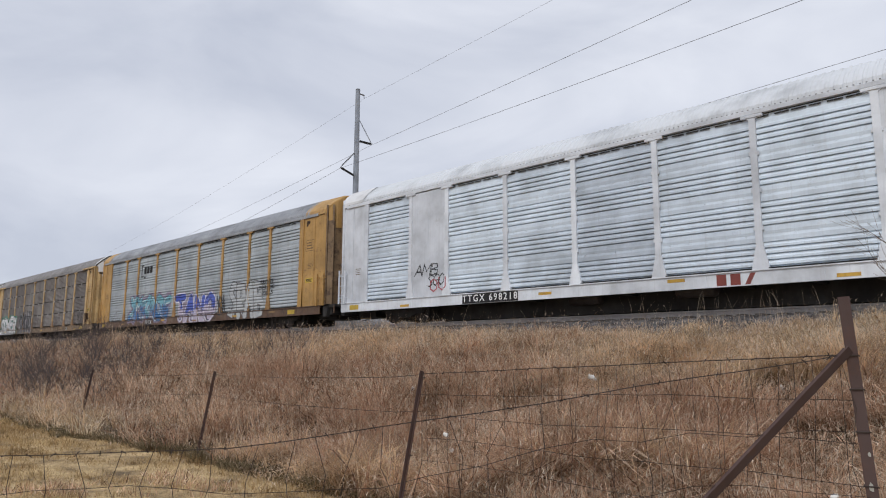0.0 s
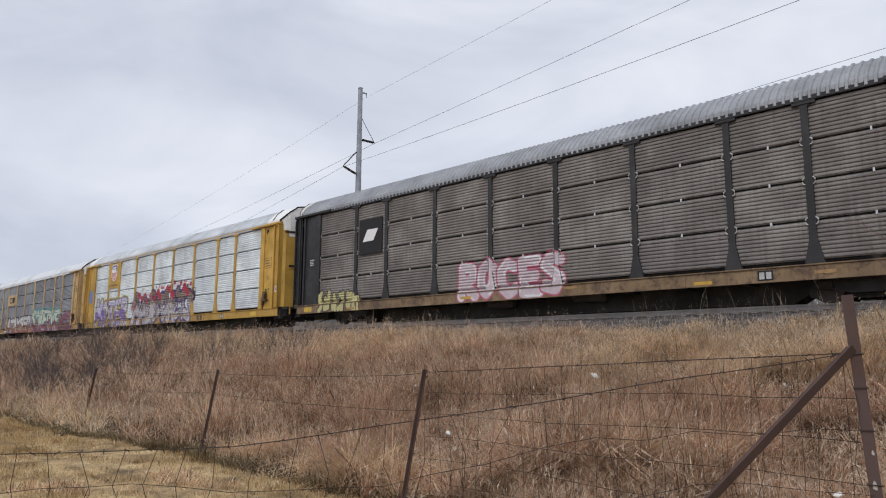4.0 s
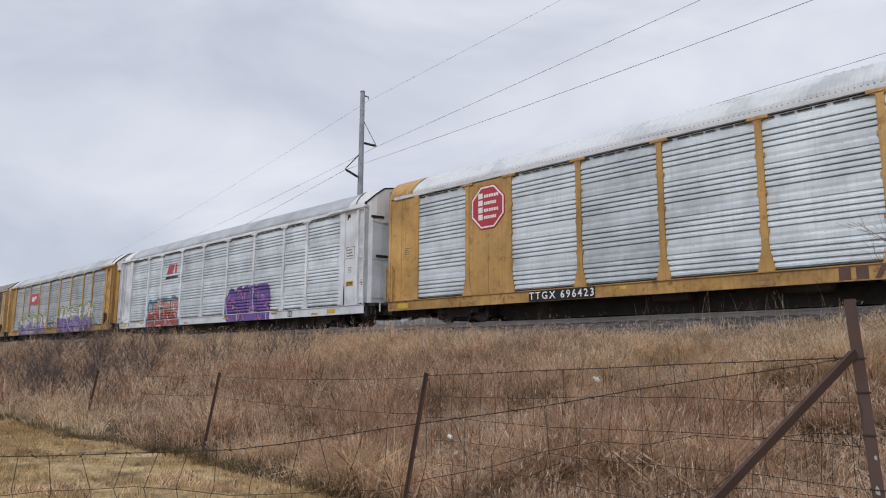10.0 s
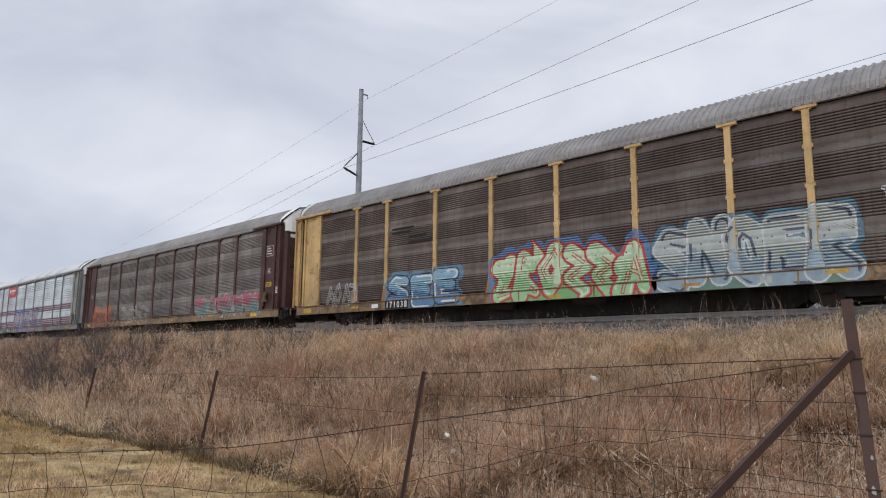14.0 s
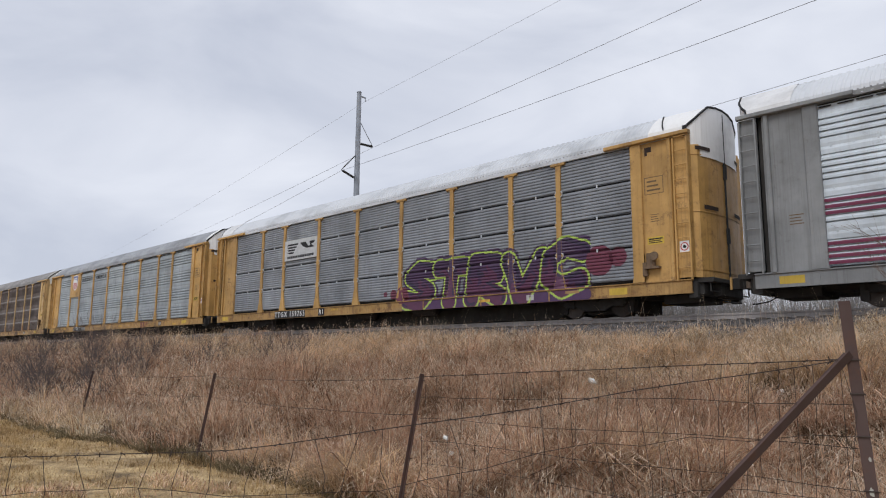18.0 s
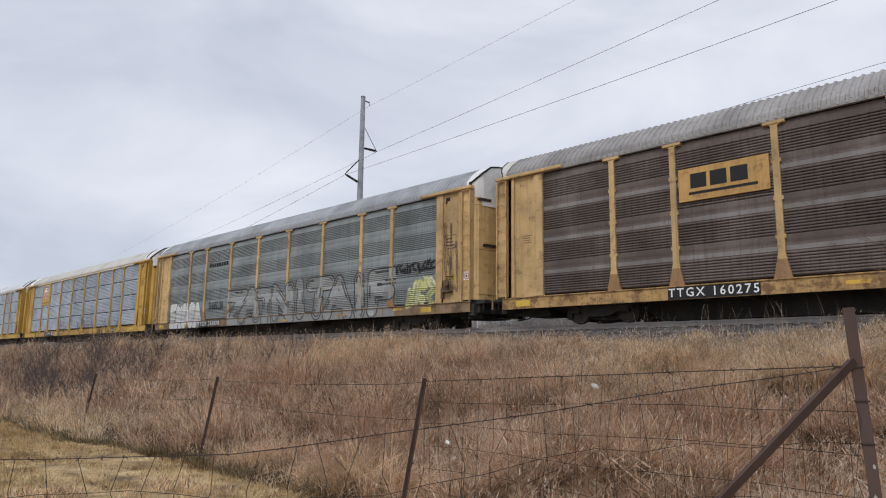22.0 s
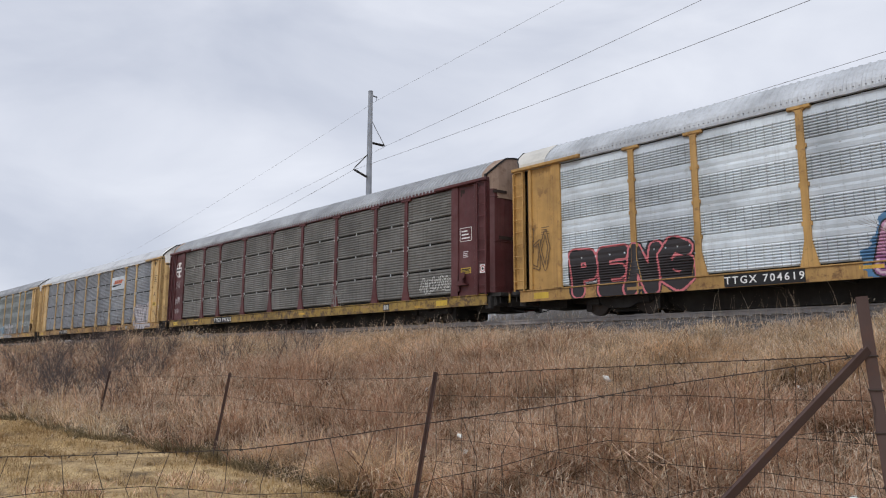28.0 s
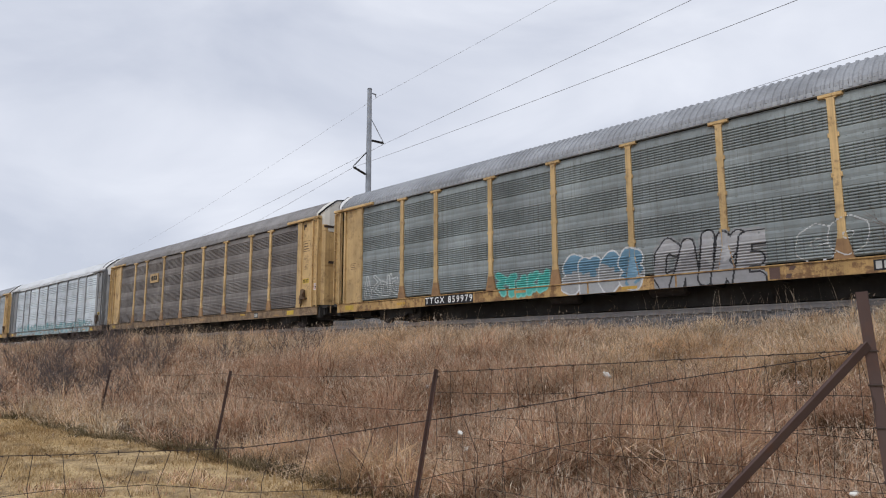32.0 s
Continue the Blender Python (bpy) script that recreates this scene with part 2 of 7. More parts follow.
ROOF = {
    "white": weathered("roof_white", (0.55, 0.57, 0.60), (0.50, 0.49, 0.48), 0.06, 0.5, streak=0.08, bleach=(0.57, 0.59, 0.625)),
    "pale": weathered("roof_pale_zinc", (0.420, 0.442, 0.475), (0.30, 0.28, 0.26), 0.3, 0.5, 0.2),
    "grey": weathered("roof_grey", (0.302, 0.315, 0.339), (0.20, 0.18, 0.165), 0.3, 0.55, 0.2),
    "stained": weathered("roof_stained", (0.260, 0.251, 0.251), (0.15, 0.125, 0.11), 0.5, 0.65, 0.1),
    "cream": weathered("roof_cream", (0.54, 0.525, 0.485), (0.36, 0.31, 0.25), 0.15, 0.55, streak=0.2, bleach=(0.58, 0.565, 0.525)),
    "rust": weathered("hood_rusted", (0.286, 0.204, 0.158), (0.13, 0.07, 0.045), 0.8, 0.8),
}
HOOD_WHITE = weathered("hood_white", (0.70, 0.70, 0.70), (0.48, 0.43, 0.38), 0.12, 0.5, streak=0.3, bleach=(0.73, 0.73, 0.73))


# ---- mesh helpers ----
def mesh_of(name, verts, faces, mats, index=None, smooth=False):
    me = bpy.data.meshes.new(name)
    me.from_pydata([tuple(v) for v in verts], [], faces)
    for m in mats:
        me.materials.append(m)
    if index is not None:
        me.polygons.foreach_set("material_index", np.asarray(index, dtype=np.int32))
    if smooth:
        me.polygons.foreach_set("use_smooth", np.ones(len(me.polygons), dtype=bool))
    me.update()
    return me


def quads_mesh(name, verts, quads, mat, tris=None):
    """A large mesh straight from arrays."""
    me = bpy.data.meshes.new(name)
    nq, nt = len(quads), 0 if tris is None else len(tris)
    me.vertices.add(len(verts))
    me.vertices.foreach_set("co", np.asarray(verts, dtype=np.float32).ravel())
    loops = np.asarray(quads, dtype=np.int32).ravel()
    if nt:
        loops = np.concatenate([loops, np.asarray(tris, dtype=np.int32).ravel()])
    me.loops.add(len(loops))
    me.loops.foreach_set("vertex_index", loops)
    me.polygons.add(nq + nt)
    me.polygons.foreach_set("loop_start", np.concatenate([np.arange(nq) * 4, nq * 4 + np.arange(nt) * 3]).astype(np.int32))
    me.materials.append(mat)
    me.update()
    return me


class Solid:
    """Collects boxes, tubes and sheets into one mesh."""

    def __init__(self):
        self.v, self.f, self.i, self.slot = [], [], [], 0

    def add(self, verts, faces):
        k = len(self.v)
        self.v += [tuple(p) for p in verts]
        self.f += [tuple(k + j for j in f) for f in faces]
        self.i += [self.slot] * len(faces)
        return self

    def box(self, x0, x1, y0, y1, z0, z1, c=0.0):
        """A box; c chamfers its four long edges along the longest side."""
        if c <= 0:
            v = [(x, y, z) for x in (x0, x1) for y in (y0, y1) for z in (z0, z1)]
            return self.add(v, [(0, 1, 3, 2), (4, 6, 7, 5), (0, 4, 5, 1), (2, 3, 7, 6), (0, 2, 6, 4), (1, 5, 7, 3)])
        d = (x1 - x0, y1 - y0, z1 - z0)
        ax = d.index(max(d))
        lo, hi = [(x0, x1), (y0, y1), (z0, z1)][ax]
        (a0, a1), (b0, b1) = [p for j, p in enumerate(((x0, x1), (y0, y1), (z0, z1))) if j != ax]
        ring = [(a0 + c, b0), (a1 - c, b0), (a1, b0 + c), (a1, b1 - c), (a1 - c, b1), (a0 + c, b1), (a0, b1 - c), (a0, b0 + c)]
        v = []
        for w in (lo, hi):
            for a, b in ring:
                p = [a, b]
                p.insert(ax, w)
                v.append(p)
        f = [(j, (j + 1) % 8, 8 + (j + 1) % 8, 8 + j) for j in range(8)]
        return self.add(v, f + [tuple(range(7, -1, -1)), tuple(range(8, 16))])

    def tube(self, a, b, r0, r1=None, n=8):
        a, b = Vector(a), Vector(b)
        r1 = r0 if r1 is None else r1
        w = (b - a).normalized()
        u = w.orthogonal().normalized()
        s = w.cross(u)
        v = []
        for p, r in ((a, r0), (b, r1)):
            for j in range(n):
                t = 2 * math.pi * j / n
                v.append(p + r * (math.cos(t) * u + math.sin(t) * s))
        f = [(j, (j + 1) % n, n + (j + 1) % n, n + j) for j in range(n)]
        return self.add(v, f + [tuple(range(n - 1, -1, -1)), tuple(range(n, 2 * n))])

    def path(self, pts, r, n=5):
        """A bent wire: rings at the points, joined end to end."""
        pts = [Vector(p) for p in pts]
        v = []
        for k, p in enumerate(pts):
            w = (pts[min(k + 1, len(pts) - 1)] - pts[max(k - 1, 0)]).normalized()
            u = w.cross(Vector((0.31, 0.87, 0.38))).normalized()
            q = w.cross(u)
            v += [p + r * (math.cos(2 * math.pi * j / n) * u + math.sin(2 * math.pi * j / n) * q) for j in range(n)]
        f = [(k * n + j, k * n + (j + 1) % n, (k + 1) * n + (j + 1) % n, (k + 1) * n + j) for k in range(len(pts) - 1) for j in range(n)]
        return self.add(v, f + [tuple(range(n - 1, -1, -1)), tuple((len(pts) - 1) * n + j for j in range(n))])

    def prism(self, poly, axis, lo, hi):
        """A polygon, given in the two other axes, drawn out along one axis."""
        n = len(poly)
        v = []
        for w in (lo, hi):
            for a, b in poly:
                p = [a, b]
                p.insert("xyz".index(axis), w)
                v.append(p)
        f = [(j, (j + 1) % n, n + (j + 1) % n, n + j) for j in range(n)]
        return self.add(v, f + [tuple(range(n - 1, -1, -1)), tuple(range(n, 2 * n))])

    def mesh(self, name, *mats, smooth=False):
        return mesh_of(name, self.v, self.f, mats, self.i, smooth)


def part(name, data, parent, label="", m=None):
    """One mesh as a part of a thing or of a part."""
    ob = new(name, data)
    ob.parent = parent
    if m is not None:
        ob.matrix_basis = m
    return tagged(ob, label)


def thing(name, label, category, group="", m=None, data=None, kind=""):
    ob = new(name, data)
    if m is not None:
        ob.matrix_basis = m
    return tagged(ob, label, category, group, kind)


# ---- the ground: a dry lawn, the bank, the track bed and the fields to the horizon ----
TRACK_Y, RAIL_Z = 20.0, 2.87
BANK = [(-3000, 0), (4.9, 0), (5.5, -0.01), (6.5, 0.03), (8, 0.30), (10, 0.82), (12.5, 1.38), (15, 1.72), (16.4, 1.92),
        (18, 2.1), (23.6, 2.0), (26, 1.5), (31, 0.3), (34, 0), (3000, 0)]


def lawn_edge(x):
    """Where the mown lawn gives way to the bank's rough grass."""
    return np.interp(x, [-40, -20.5, -17.4, -14.7, -11.9, -9.1, -7.3, -5.5, -3.4], [4.62, 4.66, 4.8, 4.86, 5.06, 5.18, 5.12, 5.0, 4.7]) + 0.10 * np.sin(x * 0.9) + 0.07 * np.sin(x * 2.3 + 1)


def ground_z(x, y):
    b = np.interp(y, [p[0] for p in BANK], [p[1] for p in BANK])
    rise = np.clip((y - 5) / 4, 0, 1) * np.clip((17 - y) / 2, 0, 1)
    return b + rise * (0.11 * np.sin(x * 0.31 + 0.7 * np.sin(y * 0.4)) + 0.10 * np.sin(x * 0.83 + y * 0.9) * np.sin(y * 0.7 + 1) + 0.05 * np.sin(x * 1.9 - y * 1.3)) \
        + 0.012 * np.sin(x * 1.7 + y * 0.6) * np.sin(y * 1.3 - x * 0.4)


gx = np.concatenate([[-3000, -1500, -800, -400, -250], np.arange(-160, -60, 4), np.arange(-60, -26, 0.8), np.arange(-26, 4, 0.3), np.arange(4, 20, 0.8), np.arange(20, 80, 4), [120, 250, 500, 900, 1600, 3000]])
gy = np.concatenate([[-3000, -1000, -400, -150, -60, -30, -15, -8, -4], np.arange(-2, 4.0, 0.6), np.arange(4.0, 6.0, 0.1), np.arange(6.0, 18.6, 0.6), np.arange(19, 36, 1.0), [45, 70, 120, 300, 800, 1600, 3000]])
GX, GY = np.meshgrid(gx, gy)
gv = np.stack([GX.ravel(), GY.ravel(), ground_z(GX, GY).ravel()], 1)
nx, ny = len(gx), len(gy)
ii = (np.arange(ny - 1)[:, None] * nx + np.arange(nx - 1)[None, :]).ravel()
ground_me = quads_mesh("ground", gv, np.stack([ii, ii + 1, ii + nx + 1, ii + nx], 1), LAWN)
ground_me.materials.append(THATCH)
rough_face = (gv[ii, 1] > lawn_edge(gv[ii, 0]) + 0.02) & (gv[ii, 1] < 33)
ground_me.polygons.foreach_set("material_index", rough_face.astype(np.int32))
tagged(new("ground", ground_me),
       "straw-coloured dormant lawn rising into a grassy bank", "ground", kind="structure")

bed = Solid()
bed.prism([(16.2, 1.60), (17.6, 2.36), (18.3, 2.56), (18.7, 2.64), (21.3, 2.64), (21.7, 2.56), (22.4, 2.36), (23.9, 1.6)], "x", -900, 900)
tagged(new("track_bed", bed.mesh("track_bed", BALLAST)), "grey crushed-stone ballast bed under the rails", "ballast", kind="structure")

track = thing("railway_track", "single railway track of worn steel rails on ballast", "railway track", kind="structure")
RAIL_SHAPE = [(-0.07, 0), (0.07, 0), (0.07, 0.012), (0.012, 0.03), (0.01, 0.125), (0.036, 0.135), (0.036, 0.175), (0.028, 0.182), (-0.028, 0.182),
              (-0.036, 0.175), (-0.036, 0.135), (-0.01, 0.125), (-0.012, 0.03), (-0.07, 0.012)]
for side in (-0.755, 0.755):
    s = Solid().prism([(TRACK_Y + side + a, RAIL_Z - 0.182 + b) for a, b in RAIL_SHAPE], "x", -900, 900)
    part("rail", s.mesh("rail", RAIL), track, "worn steel rail with a dull grey side")
tie_mesh = Solid().box(-0.115, 0.115, -1.3, 1.3, -0.16, 0.0, 0.012).mesh("tie", TIE)
for k in range(205):
    part("tie", tie_mesh, track, m=pose(-98 + 0.5 * k + 0.03 * math.sin(k * 3.3), TRACK_Y + 0.03 * math.sin(k * 1.9), RAIL_Z - 0.176))

# ---- the power line beyond the track ----
POLE_X, POLE_Y = -48.95, 38.0
pole = thing("utility_pole", "tall grey steel power pole with two braced insulator arms", "power pole", m=pose(POLE_X, POLE_Y, 0))
s = Solid()
for a, b in ((0, 9), (9, 17.5), (17.5, 25.75)):
    s.tube((0, 0, a), (0, 0, b), 0.36 - 0.006 * a, 0.36 - 0.006 * b, 12)
part("shaft", s.mesh("shaft", GALV, smooth=False), pole)
part("cap", Solid().tube((0, 0, 25.75), (0, 0, 25.83), 0.235, 0.2, 12).mesh("cap", GALV), pole)
part("base_plate", Solid().tube((0, 0, 0), (0, 0, 0.06), 0.6, 0.6, 12).mesh("base_plate", GALV), pole)


def insulator(a, b, r):
    s = Solid().tube(a, b, r * 0.45, r * 0.45, 8)
    a, b = Vector(a), Vector(b)
    for k in range(1, 12):
        c = a.lerp(b, k / 12.5)
        s.tube(c, c + (b - a).normalized() * 0.05, r, r * 0.75, 10)
    return s


up_arm = part("insulator_arm", insulator((0, 0.25, 20.93), (0, 1.75, 20.98), 0.12).mesh("insulator_arm", DARK), pole, "dark ribbed insulator arm")
part("stay", Solid().tube((0, 0.2, 23.0), (0, 1.7, 21.05), 0.035).mesh("stay", GALV), up_arm)
low_arm = part("insulator_arm", insulator((0, -0.25, 17.62), (0, -1.75, 18.08), 0.12).mesh("insulator_arm", DARK), pole, "dark ribbed insulator arm")
part("stay", insulator((0, -0.2, 19.75), (0, -1.7, 18.15), 0.07).mesh("stay", DARK), low_arm)
part("bracket", Solid().box(-0.05, 0.05, 0.1, 0.75, 25.38, 25.5, 0.02).tube((0, 0.7, 25.4), (0, 0.75, 25.1), 0.03).mesh("bracket", GALV), pole)
part("bracket", Solid().box(-0.05, 0.05, -0.5, 0.1, 14.95, 15.05, 0.02).mesh("bracket", GALV), pole)


def wire_span(name, x0, y0, z0, slope, x1, z1, sag, label, r=0.016):
    """A cable from the pole to the next one along the line."""
    pts = []
    for k in range(25):
        u = k / 24
        x = x0 + (x1 - x0) * u
        pts.append((x, y0 + slope * (x - x0), z0 + (z1 - z0) * u - 4 * sag * u * (1 - u)))
    thing(name, label, "power line", "cables on the power pole", data=Solid().path(pts, r, 5).mesh(name, CABLE))


SLOPE = -0.14
for x1, dz, sg in ((60.0, 0.0, 1.0), (-230.0, 0.0, 1.0)):
    right = x1 > 0
    wire_span("ground_wire", POLE_X, POLE_Y + 0.72, 25.1, SLOPE, x1, 24.6 if right else 23.4, 0.45 if right else 1.6, "thin grey ground wire strung from the pole's top", 0.009)
    wire_span("power_line", POLE_X, POLE_Y + 1.75, 20.9, SLOPE, x1, 22.2 if right else 20.2, 0.35 if right else 1.2, "dark power cable on the upper insulator", 0.0145)
    wire_span("power_line", POLE_X, POLE_Y - 1.75, 18.0, SLOPE, x1, 16.45 if right else 12.5, 0.8 if right else 1.6, "dark power cable on the lower insulator", 0.0145)
    wire_span("power_line", POLE_X, POLE_Y - 0.5, 14.6, SLOPE, x1, 14.0 if right else 10.5, 0.5 if right else 1.6, "dark power cable low on the pole", 0.012)


# ---- the fence at the foot of the bank ----
def bowed(a, b, n, dip=0.0, jitter=0.0, seed=1):
    r = random.Random(seed)
    a, b = Vector(a), Vector(b)
    out = []
    for k in range(n + 1):
        u = k / n
        p = a.lerp(b, u)
        e = 0 if k in (0, n) else jitter
        p += Vector((r.uniform(-e, e), r.uniform(-e, e), r.uniform(-e, e) - 4 * dip * u * (1 - u)))
        out.append(p)
    return out


def woven(name, label, plan, tops, low, pitch, seed, rows=7, barbs=False, slack=0.02):
    """Woven stock wire between plan points, its top edge at the given heights; rusty and slack."""
    r = random.Random(seed)
    us = [0.0]
    for a, b in zip(plan, plan[1:]):
        us.append(us[-1] + (Vector(b) - Vector(a)).length)

    def at(u, v):
        x = float(np.interp(u, us, [p[0] for p in plan]))
        y = float(np.interp(u, us, [p[1] for p in plan]))
        t = float(np.interp(u, us, tops))
        g = float(ground_z(x, y)) + low
        sl = 0.03 * math.sin(u * 2.1 + seed) * v
        return Vector((x + 0.03 * math.sin(u * 5 + v * 4), y + sl, t + (g - t) * v))
    ob = thing(name, label, "wire fence", "old stock fence")
    n = max(6, int(us[-1] / 0.25))
    for k in range(rows):
        v = k / (rows - 1)
        pts = [at(us[-1] * j / n, min(1, max(0, v + (slack * r.uniform(-0.2, 0.2) + 1.2 * slack * 0.25 * math.sin(j * 0.7 + k) if k else 0)))) for j in range(n + 1)]
        s = Solid().path(pts, 0.0020 if k else 0.0030, 4)
        if k == 0 and barbs:
            for j in range(int(us[-1] / 0.13)):
                p = at(j * 0.13, 0)
                d = Vector((r.uniform(-1, 1), r.uniform(-1, 1), r.uniform(-1, 1))).normalized() * 0.018
                s.tube(p - d, p + d, 0.003, 0.003, 3)
        part("line_wire", s.mesh("line_wire", FENCEWIRE), ob)
    k, u = 0, pitch * 0.5
    while u < us[-1]:
        lean = r.uniform(-slack, slack)
        miss = r.random() < 0.10 + 3 * slack
        pts = [at(min(us[-1], max(0, u + lean * j / 6 + slack * 0.5 * r.uniform(-1, 1))), j / 6) for j in range(4 if miss else 7)]
        part("stay_wire", Solid().path(pts, 0.0017, 4).mesh("stay_wire", FENCEWIRE), ob)
        u += pitch * r.uniform(0.93, 1.07)
    return ob


woven("wire_fence", "rusty woven wire fence sagging along the foot of the bank", [(-1.02, 3.87), (-4.58, 4.33)],
      [1.57, 1.395], 0.12, 0.155, 3, 8, True)
strand = thing("wire_strand", "two slack rusty strands between leaning posts", "wire fence", "old stock fence")
for dz in (0.0, -0.32):
    s = Solid().path(bowed((-4.58, 4.33, 1.39 + dz), (-10.64, 5.41, 1.26 + dz), 14, 0.05, 0.01, 3) + bowed((-10.64, 5.41, 1.26 + dz), (-16.56, 5.6, 1.18 + dz), 14, 0.05, 0.01, 4), 0.0028, 4)
    part("line_wire", s.mesh("line_wire", FENCEWIRE), strand)
woven("wire_fence", "slack rusty woven wire run out from the corner post", [(-1.02, 3.87), (-1.865, 3.134), (-2.627, 2.469), (-3.409, 1.788), (-4.9, 0.49)],
      [1.575, 1.391, 1.222, 1.074, 1.0], 0.02, 0.18, 5, 6, True, 0.11)


def t_post(x, y, top, lean_x, lean_y, label):
    """A studded steel T-post, driven in and leaning."""
    ob = thing("fence_post", label, "fence post", "steel posts of the old stock fence", m=pose(x, y, float(ground_z(x, y)) - 0.05))
    h = top - float(ground_z(x, y)) + 0.05
    m = pose(0, 0, 0, lean_y, lean_x, 0)
    s = Solid().prism([(-0.019, -0.003), (-0.003, -0.003), (-0.003, -0.034), (0.003, -0.034), (0.003, -0.003), (0.019, -0.003), (0.019, 0.003), (-0.019, 0.003)], "z", 0, h)
    part("post_shaft", s.mesh("post_shaft", RUSTY), ob, m=m)
    s = Solid()
    for k in range(int(h / 0.055)):
        s.box(-0.012, 0.012, 0.004, 0.012, 0.03 + 0.055 * k, 0.045 + 0.055 * k)
    tagged(part("stud_row", s.mesh("stud_row", RUSTY), ob, m=m), kind="stuff")
    for z in (0.45, 0.75, h - 0.06):
        part("wire_clip", Solid().box(-0.03, 0.03, -0.006, 0.016, z, z + 0.008).mesh("wire_clip", FENCEWIRE), ob, m=m)


t_post(-4.745, 4.185, 1.44, 7.0, -6, "thin rusty steel T-post leaning in the dry grass")
t_post(-10.72, 5.33, 1.32, 7.5, -6, "thin rusty steel T-post leaning in the dry grass")
t_post(-16.65, 5.53, 1.258, 8.5, -6, "thin rusty steel T-post leaning in the dry grass")

# the corner post, a rusty angle iron, with its raking brace
corner = thing("corner_post", "rusty angle-iron corner post leaning beside its brace", "fence post", m=pose(-0.926, 3.885, -0.1))
ANGLE = [(-0.026, -0.02), (0.026, -0.02), (0.026, -0.013), (-0.019, -0.013), (-0.019, 0.034), (-0.026, 0.034)]
tilt = pose(0, 0, 0, 0, -3.3, 8)
s = Solid().prism(ANGLE, "z", 0, 1.955)
part("post_shaft", s.mesh("post_shaft", RUSTY), corner, m=tilt)
s = Solid()
for z in (0.55, 0.8, 1.05, 1.3, 1.5, 1.662):
    s = Solid().path([(0.030, -0.01, z), (0.030, -0.024, z + 0.003), (-0.030, -0.024, z + 0.005), (-0.030, 0.038, z + 0.008)], 0.004, 5)
    part("wire_wrap", s.mesh("wire_wrap", FENCEWIRE), corner, m=tilt)
LICHEN = plain("lichen_grey", (0.42, 0.42, 0.38), 0.9)
for x, z, w, h in ((0.0, 1.05, 0.013, 0.026), (0.012, 1.2, 0.008, 0.014), (-0.008, 0.92, 0.009, 0.022)):
    part("lichen", Solid().prism([(x + w * math.cos(t * 0.9) * (0.7 + 0.3 * math.sin(t * 2.3)), z + h * math.sin(t * 0.9) * (0.8 + 0.2 * math.cos(t * 3))) for t in range(7)], "y", -0.0225, -0.0195).mesh("lichen", LICHEN), corner, "pale grey lichen patch", m=tilt)
a, b = Vector((-0.107, -0.045, 1.70)), Vector((-1.366, -1.135, 0.02))
w = (b - a).normalized()
brace_m = Matrix.Translation(a) @ w.to_track_quat("Z", "Y").to_matrix().to_4x4() @ pose(0, 0, 0, 0, 0, 58)
part("brace", Solid().prism(ANGLE, "z", 0, (b - a).length).mesh("brace", RUSTY), corner, "rusty angle-iron brace", m=brace_m)

# ---- the railway cars: enclosed car carriers ----
PITCH, HALF = 28.6, 1.6
POSTS = [-11.85, -9.1, -7.1, -4.25, -1.42, 1.42, 4.25, 7.1, 9.1, 11.85]
Z0, Z1 = 0.98, 5.03


def sheet_profile(style):
    """Height and depth behind the post fronts, from the panel's foot to its head."""
    out = []
    if style == "ridge":
        z = Z0
        for g in range(4):
            for k in range(4):
                out += [(z, 0.06), (z + 0.003, 0.125), (z + 0.033, 0.125), (z + 0.040, 0.042), (z + 0.10, 0.042), (z + 0.13, 0.058)]
                z += 0.156
            if g < 3:
                out += [(z, 0.06), (z + 0.003, 0.10), (z + 0.025, 0.10), (z + 0.03, 0.052), (z + 0.15, 0.048), (z + 0.22, 0.062), (z + 0.31, 0.052), (z + 0.415, 0.058)]
                z += 0.44
        out.append((Z1, 0.085))
    elif style == "wave":
        z = Z0
        for g in range(4):
            for k in range(8):
                out += [(z, 0.070), (z + 0.004, 0.086), (z + 0.018, 0.086), (z + 0.028, 0.049), (z + 0.050, 0.044), (z + 0.068, 0.054)]
                z += 0.078
            if g < 3:
                out += [(z, 0.06), (z + 0.006, 0.064), (z + 0.03, 0.052), (z + 0.15, 0.048), (z + 0.22, 0.062), (z + 0.31, 0.052), (z + 0.415, 0.058)]
                z += 0.44
        out.append((Z1, 0.085))
    else:
        h = (Z1 - Z0) / 4
        for g in range(4):
            z = Z0 + g * h
            out += [(z, 0.14), (z + 0.056, 0.14), (z + 0.057, 0.06)]
            p = (h - 0.074) / 9
            for k in range(9):
                y = z + 0.062 + k * p
                out += [(y, 0.076), (y + p * 0.13, 0.076), (y + p * 0.25, 0.049), (y + p * 0.60, 0.046), (y + p * 0.88, 0.060)]
            out.append((z + h - 0.002, 0.06))
        out.append((Z1, 0.06))
    return out


PROFILE = {k: sheet_profile(k) for k in ("ridge", "wave", "plank")}
store = {}


def kept(key, make):
    if key not in store:
        store[key] = make()
    return store[key]


